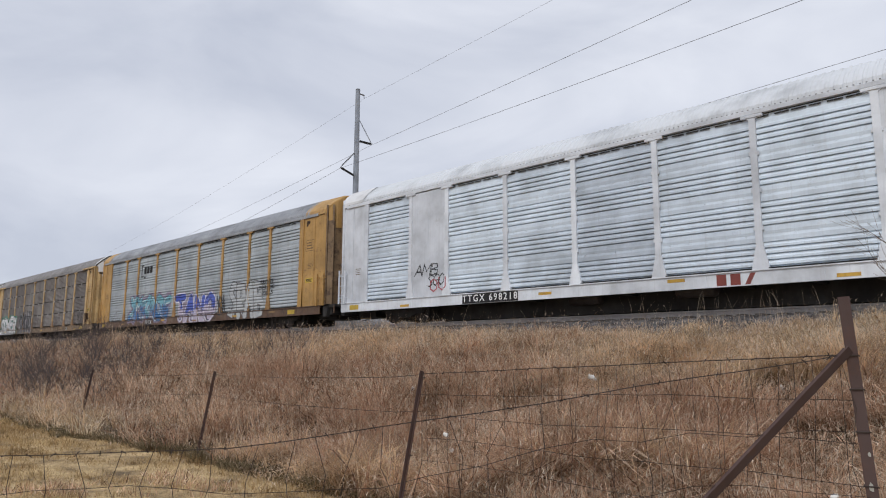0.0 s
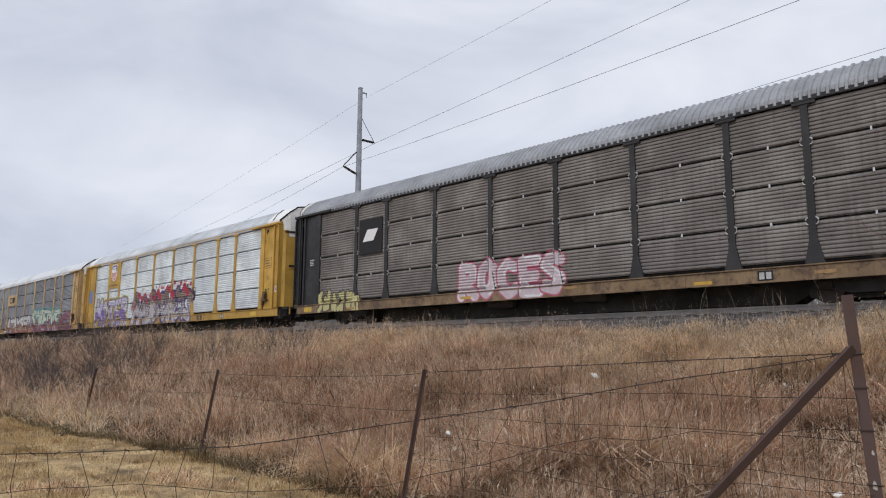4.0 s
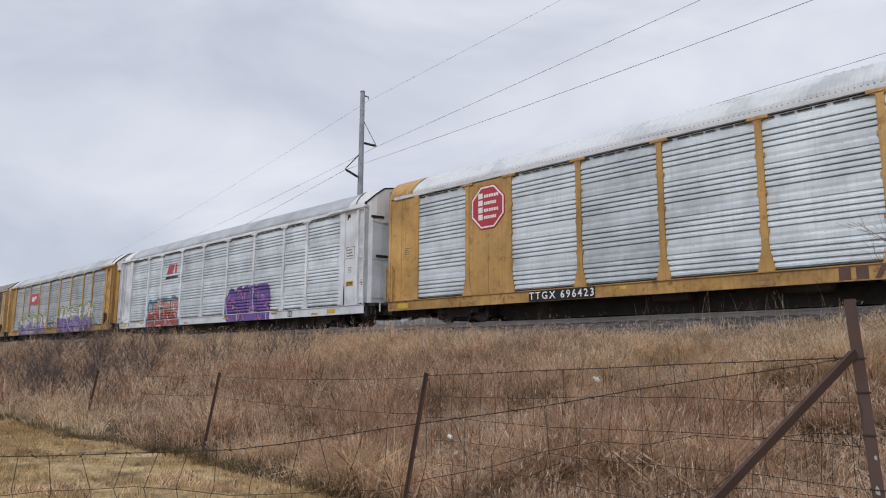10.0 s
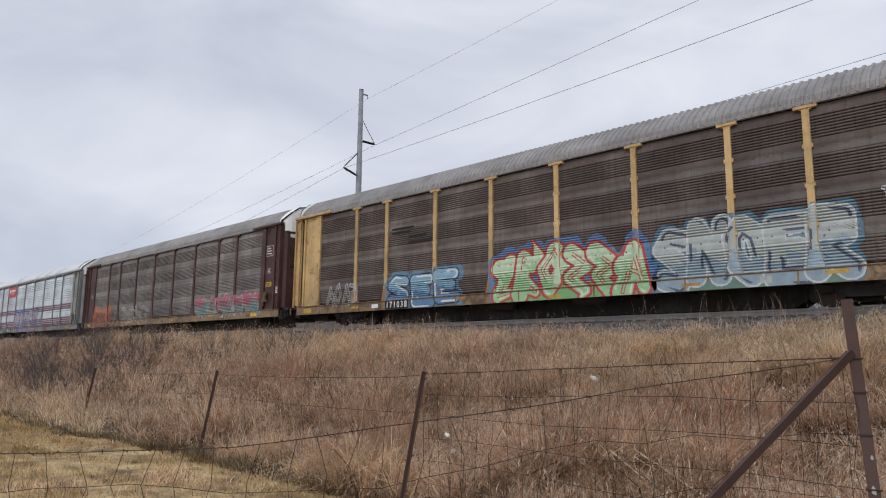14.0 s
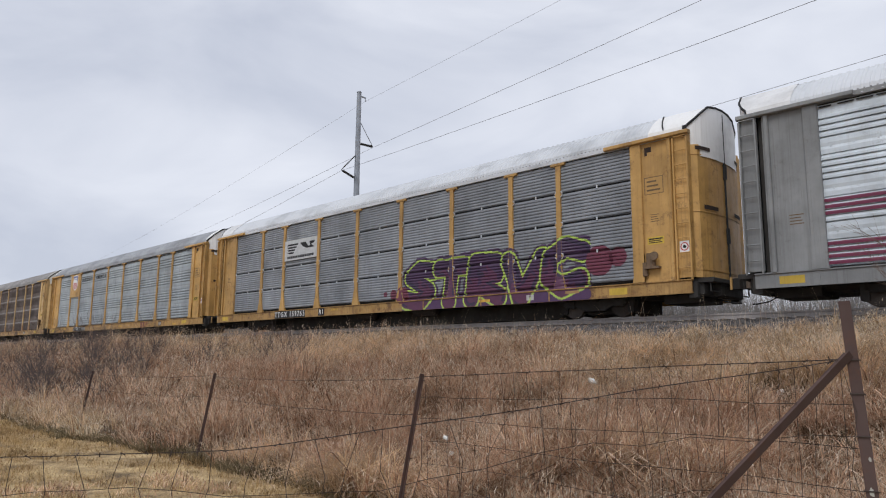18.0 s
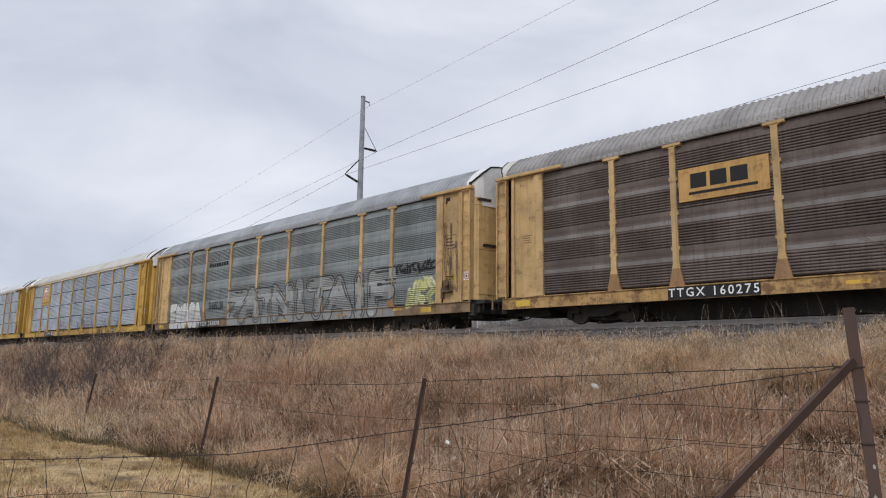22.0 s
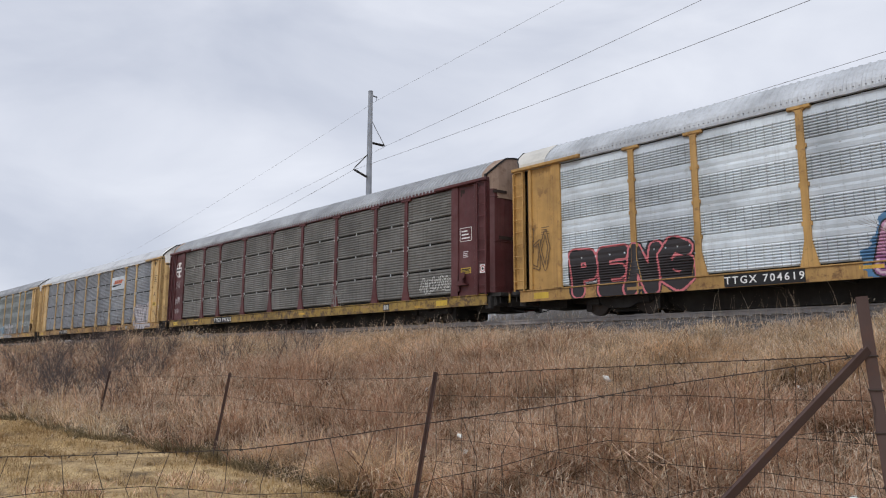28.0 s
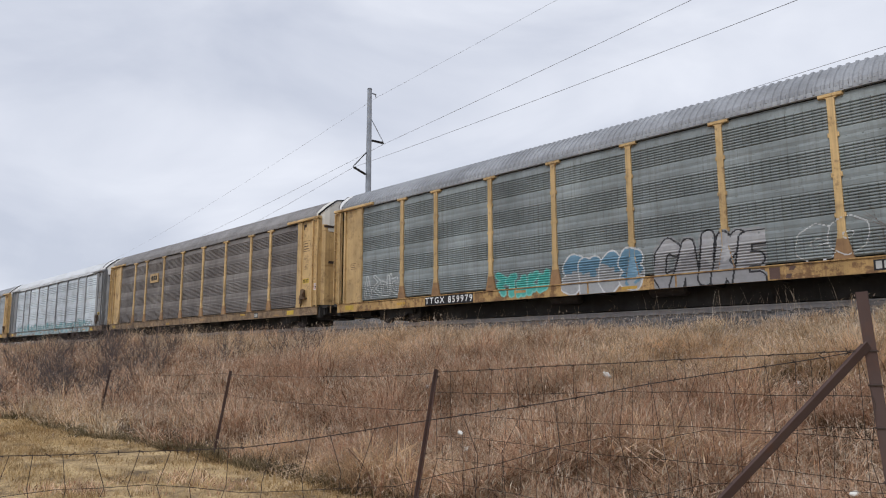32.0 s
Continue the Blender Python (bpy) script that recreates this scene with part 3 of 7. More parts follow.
def panel_mesh(style, w, mat, stripes=(), band=None, punched=()):
    """One corrugated side sheet, its foot at the origin; stripes: painted bands by height; punched: rows of dark
    patches painted as the shade in small holes.
    """
    prof = PROFILE[style]
    v = [(x, d, z) for z, d in prof for x in (-w / 2, w / 2)]
    n = len(prof)
    f, idx = [], []
    for k in range(n - 1):
        f.append((2 * k, 2 * k + 1, 2 * k + 3, 2 * k + 2))
        zm = (prof[k][0] + prof[k + 1][0]) / 2
        flat = style == "wave" and band and prof[k + 1][0] - prof[k][0] > 0.112 and max(prof[k][1], prof[k + 1][1]) <= 0.0621 and min(prof[k][1], prof[k + 1][1]) >= 0.0479
        # faces inside a slit are coloured black, for the shade in the gap
        slit = style == "plank" and min(prof[k][1], prof[k + 1][1]) > 0.13
        idx.append(4 if slit else 3 if flat else 1 if any(a < zm < b for a, b in stripes) and max(prof[k][1], prof[k + 1][1]) < 0.0585 else 0)
    s = Solid()
    s.add(v, f)
    s.i = idx
    s.box(-w / 2, w / 2, 0.142, 0.15, Z0, Z1)
    if punched:
        s.slot = 4
        prof_z, prof_d = [p[0] for p in prof], [p[1] for p in prof]
        for j, (z, low, gap) in enumerate(punched):
            wide = 0.022 if gap < 0.1 else 0.028
            x = -w / 2 + 0.10 + (gap * 0.5 * (j % 2) if gap < 0.1 else 0.0)
            while x < w / 2 - 0.1:
                y0, y1 = (float(np.interp(zz, prof_z, prof_d)) - 0.003 for zz in (z, z + low))
                s.add([(x, y0, z), (x + wide, y0, z), (x + wide, y1, z + low), (x, y1, z + low)], [(0, 1, 2, 3)])
                x += gap
        s.slot = 0
    if style != "plank":
        if style == "ridge":
            s.slot = 4
            x = -w / 2 + 0.06
            for k in range(int((w - 0.1) / 0.42)):
                s.box(x, x + (0.36 if k % 3 else 0.28), 0.038, 0.05, 4.955, 4.99)
                s.box(x + 0.05, x + 0.33, -0.006, 0.01, 0.938, 0.966)
                x += 0.42
            s.slot = 0
        for z in (1.82, 2.88, 3.95):
            for k in range(5):
                x = -w / 2 + w * (k + 0.5) / 5
                s.box(x - 0.02, x + 0.02, 0.044, 0.058, z - 0.02, z + 0.02)
    else:
        s.slot = 2
        for k in (1, 2, 3):
            z = Z0 + k * (Z1 - Z0) / 4
            for x in (-w / 2 + 0.03, 0.02 * k, w / 2 - 0.03):
                s.box(x - 0.022, x + 0.022, 0.03, 0.06, z - 0.02, z + 0.075)
    return s.mesh("side_panel", mat, MAROON, LATCH, band or mat, BLACK)


MAROON = plain("stripe_maroon", (0.125, 0.011, 0.043), 0.55)
FEET = {"pale": weathered("post_foot_rusted", (0.30, 0.17, 0.075), (0.12, 0.06, 0.035), 0.8), "orange": weathered("post_foot_worn", (0.34, 0.19, 0.065), (0.13, 0.065, 0.035), 0.8)}
BANDS = {"pale": weathered("band_pale", (0.20, 0.186, 0.178), (0.10, 0.085, 0.075), 0.8, 0.6, streak=0.7), "dull": weathered("band_dull", (0.14, 0.127, 0.12), (0.08, 0.07, 0.062), 0.8, 0.7, streak=0.7)}
LATCH = plain("latch_zinc", (0.62, 0.64, 0.66), 0.4, 0.3)


ARCH = [(-1.60, 5.10), (-1.57, 5.31), (-1.44, 5.48), (-1.24, 5.68), (-0.86, 5.965), (-0.45, 6.035), (0.0, 6.06)]
ARCH = ARCH + [(-a, b) for a, b in ARCH[-2::-1]]


def roof_mesh(mat, half_len, rib):
    prof = ARCH
    xs, up = [], []
    x = -half_len
    while x < half_len - 0.2:
        xs += [x, x + 0.10, x + 0.125, x + 0.185]
        up += [0.0, 0.0, rib, rib]
        x += 0.21
    xs.append(half_len)
    up.append(0.0)
    v = []
    for x, u in zip(xs, up):
        for a, b in prof:
            nrm = Vector((a / 1.6, max(0.0, (b - 5.0) / 1.1))).normalized()
            v.append((x, a + nrm.x * u, b + nrm.y * u))
    n = len(prof)
    f = [(j * n + k, (j + 1) * n + k, (j + 1) * n + k + 1, j * n + k + 1) for j in range(len(xs) - 1) for k in range(n - 1)]
    return mesh_of("roof", v, f, [mat])


END_PLAN = [(13.50, -1.53), (13.72, -1.36), (13.82, -0.95), (13.87, -0.5), (13.885, -0.025)]


def door_mesh(mat, sgn, style):
    """One leaf of the bowed end doors."""
    s = Solid()
    pl = [(x, y * -sgn) for x, y in END_PLAN]
    inner = [(x - 0.1, y) for x, y in pl][::-1]
    poly = pl + inner
    n = len(poly)
    v = [(x, y, z) for z in (0.98, 4.78) for x, y in poly]
    f = [(j, (j + 1) % n, n + (j + 1) % n, n + j) for j in range(n)]
    s.add(v, f + [tuple(range(n)), tuple(range(2 * n - 1, n - 1, -1))])
    if style == "B":
        for x, y in pl:
            s.tube((x + 0.03, y, 0.95), (x + 0.03, y, 5.5), 0.045, 0.045, 6)
    else:
        for z in (1.2, 2.85, 4.5):
            for (xa, ya), (xb, yb) in zip(pl, pl[1:]):
                s.tube((xa, ya, z), (xb, yb, z), 0.022, 0.022, 4)
    return s.mesh("end_door", mat)


def end_front(a):
    """How far the bowed end doors stand out at this distance from the middle."""
    return float(np.interp(abs(a), [0.0, 0.5, 0.95, 1.36, 1.6], [13.91, 13.895, 13.845, 13.745, 13.46]))


def hood_mesh(mat, x_in):
    """The capped last stretch of roof and the painted upper face of the end doors, with a crisp edge."""
    n = len(ARCH)
    rings = [[(x_in, a * 1.012, b + 0.025) for a, b in ARCH], [(end_front(a) - 0.02, a * 1.006, b + 0.015) for a, b in ARCH],
             [(end_front(a) + 0.012, a * 0.965, b - 0.02) for a, b in ARCH], [(end_front(a) + 0.012, a * 0.955, 4.45) for a, b in ARCH]]
    v = [p for r in rings for p in r]
    f = [(j * n + k, (j + 1) * n + k, (j + 1) * n + k + 1, j * n + k + 1) for j in range(3) for k in range(n - 1)]
    return mesh_of("end_hood", v, f, [mat], smooth=False)


def hood_seam_mesh(short):
    """Dark weather strip round the door heads, and a thin one where the cap meets the roof."""
    s = Solid().path([(end_front(a) + 0.005, a * 0.985, b + 0.012) for a, b in ARCH], 0.038, 5)
    if not short:
        s.path([(12.55 + 0.5 * (5.9 - b), a * 1.02, b + 0.035) for a, b in ARCH[1:6]], 0.022, 5)
    s.box(13.42, 13.50, -1.60, -1.54, 5.02, 5.34, 0.01)
    return s.mesh("hood_trim", BLACK)


def seam_mesh():
    return Solid().box(13.83, 13.93, -0.02, 0.02, 1.0, 5.95).box(13.88, 13.96, -0.07, 0.05, 3.95, 4.4, 0.01).box(13.88, 13.96, -0.06, 0.05, 2.05, 2.5, 0.01).mesh("door_seam", BLACK)


SLOT_DARK = plain("slot_shadow", (0.03, 0.018, 0.014), 0.9)


def slot_mesh(z, h, lo, hi):
    """A hand slot on a door leaf, laid on as a strip in the colour of its shade."""
    s = Solid()
    ys = np.linspace(lo, hi, 5)
    v = [(end_front(y) + 0.016, y, zz) for y in ys for zz in (z, z + h)]
    s.add(v, [(2 * k, 2 * k + 2, 2 * k + 3, 2 * k + 1) for k in range(4)])
    return s.mesh("door_slot", SLOT_DARK)


def ladder_mesh(mat, top, out=0.0):
    s = Solid()
    xa, xb = 13.15 + out, 13.56 + out
    for x in (xa, xb):
        s.box(x - 0.022, x + 0.022, -1.71, -1.64, 0.9, top, 0.008)
    for k in range(int((top - 1.2) / 0.42) + 1):
        s.tube((xa, -1.69, 1.25 + 0.42 * k), (xb, -1.69, 1.25 + 0.42 * k), 0.015, 0.015, 5)
    for z in (1.15, top - 0.2):
        s.box(xa - 0.02, xa + 0.02, -1.66, -1.56, z, z + 0.04).box(xb - 0.02, xb + 0.02, -1.66, -1.56, z, z + 0.04)
    return s.mesh("ladder", mat)


def corner_mesh(mat, style):
    """The plain sheet at the car's end, with its frame and stiffener."""
    s = Solid()
    if style == "A":
        s.box(11.93, 13.11, -1.56, -1.50, 0.935, 5.06)
        s.box(11.74, 12.10, -1.63, -1.50, 0.935, 5.06, 0.02)
        s.box(12.93, 13.05, -1.64, -1.53, 0.935, 5.08, 0.02)
        s.prism([(11.72, 0.935), (12.1, 0.935), (12.1, 1.75), (11.9, 1.75)], "y", -1.635, -1.55)
    else:
        s.box(11.93, 13.50, -1.56, -1.50, 0.935, 5.10)
        s.box(11.74, 12.02, -1.615, -1.50, 0.935, 5.06, 0.02)
        s.box(12.75, 12.79, -1.578, -1.53, 0.935, 5.06)
        s.box(13.40, 13.52, -1.60, -1.48, 1.0, 5.3, 0.02)
        s.prism([(11.75, 0.935), (12.02, 0.935), (12.02, 1.7), (11.93, 1.7)], "y", -1.62, -1.55)
    return s.mesh("corner_panel", mat)


def ladder_plate_mesh(mat, out):
    """The upright channel that carries the ladder; it stands further out where the doors slide."""
    s = Solid().prism([(13.13 + out, -1.60), (13.13 + out, -1.56), (13.52 + out, -1.56), (13.52 + out, -1.47), (13.58 + out, -1.47), (13.58 + out, -1.63), (13.53 + out, -1.63), (13.53 + out, -1.60)], "z", 0.98, 5.08)
    return s.mesh("ladder_plate", mat)


def eave_beam_mesh(mat, out):
    return Solid().box(10.9, 13.62 + out, -1.72, -1.52, 5.07, 5.19, 0.02).mesh("eave_beam", mat)


def post_mesh(mat, foot):
    s = Solid()
    s.prism([(-0.12, 1.42), (0.12, 1.42), (0.09, 1.58), (0.088, 4.93), (-0.088, 4.93), (-0.09, 1.58)], "y", -1.605, -1.50)
    s.slot = 1
    s.prism([(-0.23, 0.925), (0.23, 0.925), (0.12, 1.42), (-0.12, 1.42)], "y", -1.605, -1.50)
    s.slot = 0
    s.box(-0.28, 0.28, -1.625, -1.5, 4.97, 5.06, 0.015)
    s.prism([(-0.088, 4.93), (0.088, 4.93), (0.17, 4.98), (-0.17, 4.98)], "y", -1.603, -1.51)
    for z in (2.0, 3.0, 4.0):
        s.box(-0.13, -0.085, -1.60, -1.55, z - 0.05, z + 0.055, 0.008).box(0.085, 0.13, -1.60, -1.55, z - 0.05, z + 0.055, 0.008)
    return s.mesh("side_post", mat, foot)


def latch_mesh(mat):
    """Half-round latches that hold the sheets to a post at each slit."""
    s = Solid()
    for z in (1.985, 3.0, 4.01):
        for sg in (1, -1):
            for a0, a1 in ((12, 90), (-90, -12)):
                arc = [math.radians(a0 + (a1 - a0) * j / 4) for j in range(5)]
                s.path([Vector((sg * (0.088 + 0.062 * math.cos(a)), -1.598, z + 0.088 * math.sin(a))) for a in arc], 0.016, 4)
    return s.mesh("latch", mat)


def sill_mesh(mat):
    s = Solid()
    s.prism([(-1.585, 0.54), (-1.50, 0.54), (-1.50, 0.565), (-1.555, 0.58), (-1.555, 0.87), (-1.50, 0.885), (-1.50, 0.93), (-1.62, 0.93), (-1.62, 0.90), (-1.585, 0.885)], "x", -13.5, 13.5)
    for k in range(10):
        x = -12.0 + 2.95 * k
        s.box(x, x + 0.05, -1.598, -1.55, 0.56, 0.89)
    return s.mesh("side_sill", mat)


def truck_parts():
    fr = Solid()
    fr.prism([(-1.15, 0.42), (-1.15, 0.62), (-0.75, 0.70), (-0.3, 0.84), (0.3, 0.84), (0.75, 0.70), (1.15, 0.62), (1.15, 0.42), (0.72, 0.40), (0.36, 0.22), (-0.36, 0.22), (-0.72, 0.40)],
             "y", -1.06, -0.94)
    fr.box(-1.05, -0.70, -1.10, -0.92, 0.34, 0.56, 0.03).box(0.70, 1.05, -1.10, -0.92, 0.34, 0.56, 0.03)
    for x in (-0.16, 0, 0.16):
        fr.tube((x, -1.0, 0.3), (x, -1.0, 0.62), 0.065, 0.065, 8)
    frame_near = fr.mesh("side_frame", DARK)
    wh = Solid()
    for sg in (-1, 1):
        wh.tube((0, sg * 0.70, 0), (0, sg * 0.83, 0), 0.42, 0.425, 24)
        wh.tube((0, sg * 0.69, 0), (0, sg * 0.715, 0), 0.45, 0.45, 24)
        wh.tube((0, sg * 0.83, 0), (0, sg * 0.86, 0), 0.13, 0.11, 12)
        for k in range(6):
            a = k * math.pi / 3
            wh.box(0.24 * math.cos(a) - 0.03, 0.24 * math.cos(a) + 0.03, sg * 0.83 - 0.005, sg * 0.83 + 0.012, 0.24 * math.sin(a) - 0.03, 0.24 * math.sin(a) + 0.03)
    wh.tube((0, -1.05, 0), (0, 1.05, 0), 0.08, 0.08, 10)
    bol = Solid().box(-0.2, 0.2, -1.15, 1.15, 0.5, 0.72, 0.04).box(-0.5, 0.5, -0.62, 0.62, 0.12, 0.5, 0.03).box(-1.3, -1.1, -0.9, 0.9, 0.15, 0.6, 0.03).box(1.1, 1.3, -0.9, 0.9, 0.15, 0.6, 0.03).box(-1.25, 1.25, -0.3, 0.3, 0.3, 0.56).tube((-1.3, -0.7, 0.2), (1.3, -0.7, 0.2), 0.03, 0.03, 6).mesh("bolster", DARK)
    return frame_near, wh.mesh("wheelset", WHEEL, smooth=False), bol


TRUCK = truck_parts()
UNDER = Solid()
UNDER.prism([(-13.4, 0.5), (-8.9, 0.5), (-8.2, 0.06), (8.2, 0.06), (8.9, 0.5), (13.4, 0.5), (13.4, 0.88), (-13.4, 0.88)], "y", -0.40, 0.40)
for k in range(15):
    UNDER.box(-12.6 + 1.8 * k - 0.06, -12.6 + 1.8 * k + 0.06, -1.5, 1.5, 0.55, 0.88)
UNDER.box(-13.3, 13.3, -1.54, 1.54, 0.885, 0.925)
UNDER = UNDER.mesh("underframe", DARK)
TANK = Solid().tube((-0.55, 0, 0), (0.55, 0, 0), 0.19, 0.19, 14).tube((-0.62, 0, 0), (-0.55, 0, 0), 0.1, 0.19, 14).tube((0.55, 0, 0), (0.62, 0, 0), 0.19, 0.1, 14).mesh("air_reservoir", WHEEL)
# added solid box, coloured dark in place of the shade inside the car
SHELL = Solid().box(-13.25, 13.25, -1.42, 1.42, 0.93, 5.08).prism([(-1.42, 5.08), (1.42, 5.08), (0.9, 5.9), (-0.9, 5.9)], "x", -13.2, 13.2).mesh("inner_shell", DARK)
cp = Solid()
cp.box(13.35, 14.02, -0.11, 0.11, 0.78, 0.98, 0.02)
cp.prism([(13.98, -0.17), (14.25, -0.20), (14.31, -0.06), (14.20, 0.02), (14.30, 0.14), (14.20, 0.20), (13.98, 0.17)], "z", 0.72, 1.02)
cp.tube((13.5, -1.2, 0.72), (13.8, -0.1, 0.75), 0.015, 0.015, 5).tube((13.5, -1.2, 0.72), (13.5, -1.35, 0.5), 0.015, 0.015, 5)
COUPLER = cp.mesh("coupler", DARK)
COUPLER_TAN = cp.mesh("coupler", weathered("coupler_rust", (0.17, 0.13, 0.10), (0.08, 0.05, 0.04), 0.5, 0.85))
pf = Solid().box(13.3, 14.02, -1.38, 1.38, 0.84, 0.97, 0.02).box(13.35, 13.72, -1.3, 1.3, 0.52, 0.84, 0.02).box(13.72, 13.95, -0.75, 0.75, 0.5, 0.84, 0.03).box(12.2, 13.35, -0.7, 0.7, 0.35, 0.6, 0.03).box(13.35, 13.6, -1.5, -1.3, 0.42, 0.86, 0.02).box(13.35, 13.6, 1.3, 1.5, 0.42, 0.86, 0.02)
pf.tube((13.9, -1.3, 0.6), (13.9, 1.3, 0.6), 0.02, 0.02, 5).box(13.6, 13.9, -0.6, -0.3, 0.55, 0.86, 0.03).box(13.5, 13.85, 0.3, 0.9, 0.5, 0.86, 0.03)
pf.tube((13.9, -1.3, 0.6), (13.9, -1.3, 0.9), 0.02, 0.02, 5).tube((13.9, 1.3, 0.6), (13.9, 1.3, 0.9), 0.02, 0.02, 5)
PLATFORM = pf.mesh("end_platform", DARK)
HOSE = Solid().path([(13.45, -0.45, 0.72), (13.62, -0.47, 0.52), (13.9, -0.4, 0.36), (14.2, -0.3, 0.30), (14.31, -0.28, 0.30)], 0.022, 6).mesh("air_hose", BLACK)
def brake_mesh(mat):
    """The hand brake's gear box, wheel, step and bracket at the car's end."""
    return Solid().box(12.15, 12.6, -1.74, -1.56, 1.3, 1.36).box(12.2, 12.45, -1.72, -1.56, 1.36, 1.75, 0.04).tube((12.5, -1.80, 1.65), (12.5, -1.74, 1.65), 0.12, 0.12, 14).box(12.05, 12.2, -1.66, -1.56, 1.1, 1.5, 0.02).mesh("hand_brake", mat)


BRAKE = brake_mesh(weathered("brake_rust", (0.13, 0.085, 0.05), (0.05, 0.035, 0.028), 0.7, 0.85))


def far_side(mat, post_mat):
    s = Solid()
    prof = PROFILE["ridge"]
    v = [(x, 1.6 - d, z) for z, d in prof for x in (-11.85, 11.85)]
    s.add(v, [(2 * k, 2 * k + 2, 2 * k + 3, 2 * k + 1) for k in range(len(prof) - 1)])
    s.slot = 1
    s.box(-13.4, -11.85, 1.5, 1.57, 0.935, 5.06).box(11.85, 13.4, 1.5, 1.57, 0.935, 5.06)
    s.box(-13.5, 13.5, 1.5, 1.6, 0.47, 1.065).box(-13.4, 13.4, 1.52, 1.61, 5.05, 5.16)
    for x in POSTS:
        s.box(x - 0.09, x + 0.09, 1.5, 1.605, 1.06, 5.06)
    return s.mesh("side_wall", mat, post_mat)


def letter_meshes(words, height, mat):
    """Each letter of a line of writing as a mesh of its own."""
    cu = bpy.data.curves.new("letter", "FONT")
    cu.body, cu.size, cu.align_x, cu.align_y, cu.resolution_u = words, height * 1.38, "CENTER", "CENTER", 2
    cu.offset, cu.space_character = 0.004, 1.28
    ob = bpy.data.objects.new("letter", cu)
    scene.collection.objects.link(ob)
    me = bpy.data.meshes.new_from_object(ob.evaluated_get(bpy.context.evaluated_depsgraph_get()))
    bpy.data.objects.remove(ob)
    root = list(range(len(me.vertices)))

    def top(i):
        while root[i] != i:
            i = root[i]
        return i
    for p in me.polygons:
        for i in p.vertices[1:]:
            root[top(i)] = top(p.vertices[0])
    lots = {}
    for p in me.polygons:
        lots.setdefault(top(p.vertices[0]), []).append(tuple(p.vertices))
    out = []
    for faces in lots.values():
        ids = sorted({i for f in faces for i in f})
        at = {i: j for j, i in enumerate(ids)}
        out.append(mesh_of("letter", [me.vertices[i].co for i in ids], [tuple(at[i] for i in f) for f in faces], [mat]))
    return out


def lettered(owner, words, x, z, height, mat, y=-1.592, label=""):
    """Writing on a car or on a board of it, letter by letter."""
    for me in kept(("t", words, height, mat.name), lambda: letter_meshes(words, height, mat)):
        part("letter", me, owner, label, m=pose(x, y, z, 90))


STENCIL = Solid()
for k in range(4):
    STENCIL.box(-0.24, 0.24 - 0.05 * (k % 3), -0.003, 0, 0.11 * k, 0.11 * k + 0.035)
FADED = plain("faded_stencil", (0.13, 0.085, 0.045), 0.8)
STENCIL_DARK = STENCIL.mesh("stencil", FADED)
STENCIL_LIGHT = STENCIL.mesh("stencil", WHITE)
FRAMEBOX = Solid().box(-0.3, 0.3, -0.003, 0, 0, 0.02).box(-0.3, 0.3, -0.003, 0, 0.5, 0.52).box(-0.3, -0.28, -0.003, 0, 0.02, 0.5).box(0.28, 0.3, -0.003, 0, 0.02, 0.5)
for k in range(3):
    FRAMEBOX.box(-0.22, 0.2 - 0.06 * k, -0.003, 0, 0.1 + 0.13 * k, 0.15 + 0.13 * k)
FRAMEBOX_DARK = FRAMEBOX.mesh("data_box", FADED)
FRAMEBOX_LIGHT = FRAMEBOX.mesh("data_box", WHITE)
NOTICE = Solid().box(-0.26, 0.26, -0.004, 0, -0.11, 0.11)
NOTICE.slot = 1
NOTICE.box(-0.22, 0.22, -0.006, -0.003, 0.03, 0.07).box(-0.22, 0.16, -0.006, -0.003, -0.02, 0.01).box(-0.22, 0.2, -0.006, -0.003, -0.07, -0.045)
NOTICE = NOTICE.mesh("sticker", SAFETY, BLACK)
NO_RIDING = Solid().box(-0.14, 0.14, -0.003, 0, -0.16, 0.16)
NO_RIDING.slot = 1
NO_RIDING.prism([(0.12 * math.cos(j * 0.2618), 0.12 * math.sin(j * 0.2618)) for j in range(24)], "y", -0.005, -0.002)
NO_RIDING.slot = 0
NO_RIDING.prism([(0.09 * math.cos(j * 0.2618), 0.09 * math.sin(j * 0.2618)) for j in range(24)], "y", -0.007, -0.004)
NO_RIDING.slot = 2
NO_RIDING.prism([(-0.06, -0.02), (0.03, -0.06), (0.06, 0.0), (-0.01, 0.06)], "y", -0.009, -0.006)
NO_RIDING = NO_RIDING.mesh("sticker", WHITE, plain("ring_red", (0.42, 0.04, 0.04), 0.6), BLACK)
STICKER = Solid().box(-0.3, 0.3, -0.004, 0, -0.1, 0.1).mesh("sticker", SAFETY)
PLATE = Solid().box(-1.35, 1.35, -0.016, 0, -0.19, 0.19).mesh("number_board", BLACK)
# the opening is a thin raised patch, its inner shade given as dark colour
LATCH_HOLE = Solid().box(12.2, 12.42, -1.566, -1.55, 4.78, 4.93).box(12.2, 12.28, -1.566, -1.55, 4.68, 4.78).mesh("latch_hole", SLOT_DARK)
REFLECTOR = [Solid().box(-0.26, 0.26, -0.004, 0, -0.045, 0.045).mesh("reflector", weathered(nm, c, (0.16, 0.09, 0.045), 0.8, grime=0.5)) for nm, c in (("reflector_amber", (0.60, 0.36, 0.05)), ("reflector_faded", (0.36, 0.22, 0.09)))]
TEST_BOX = Solid().box(-0.26, 0.26, -0.004, 0, -0.17, 0.17).mesh("test_board", BLACK)
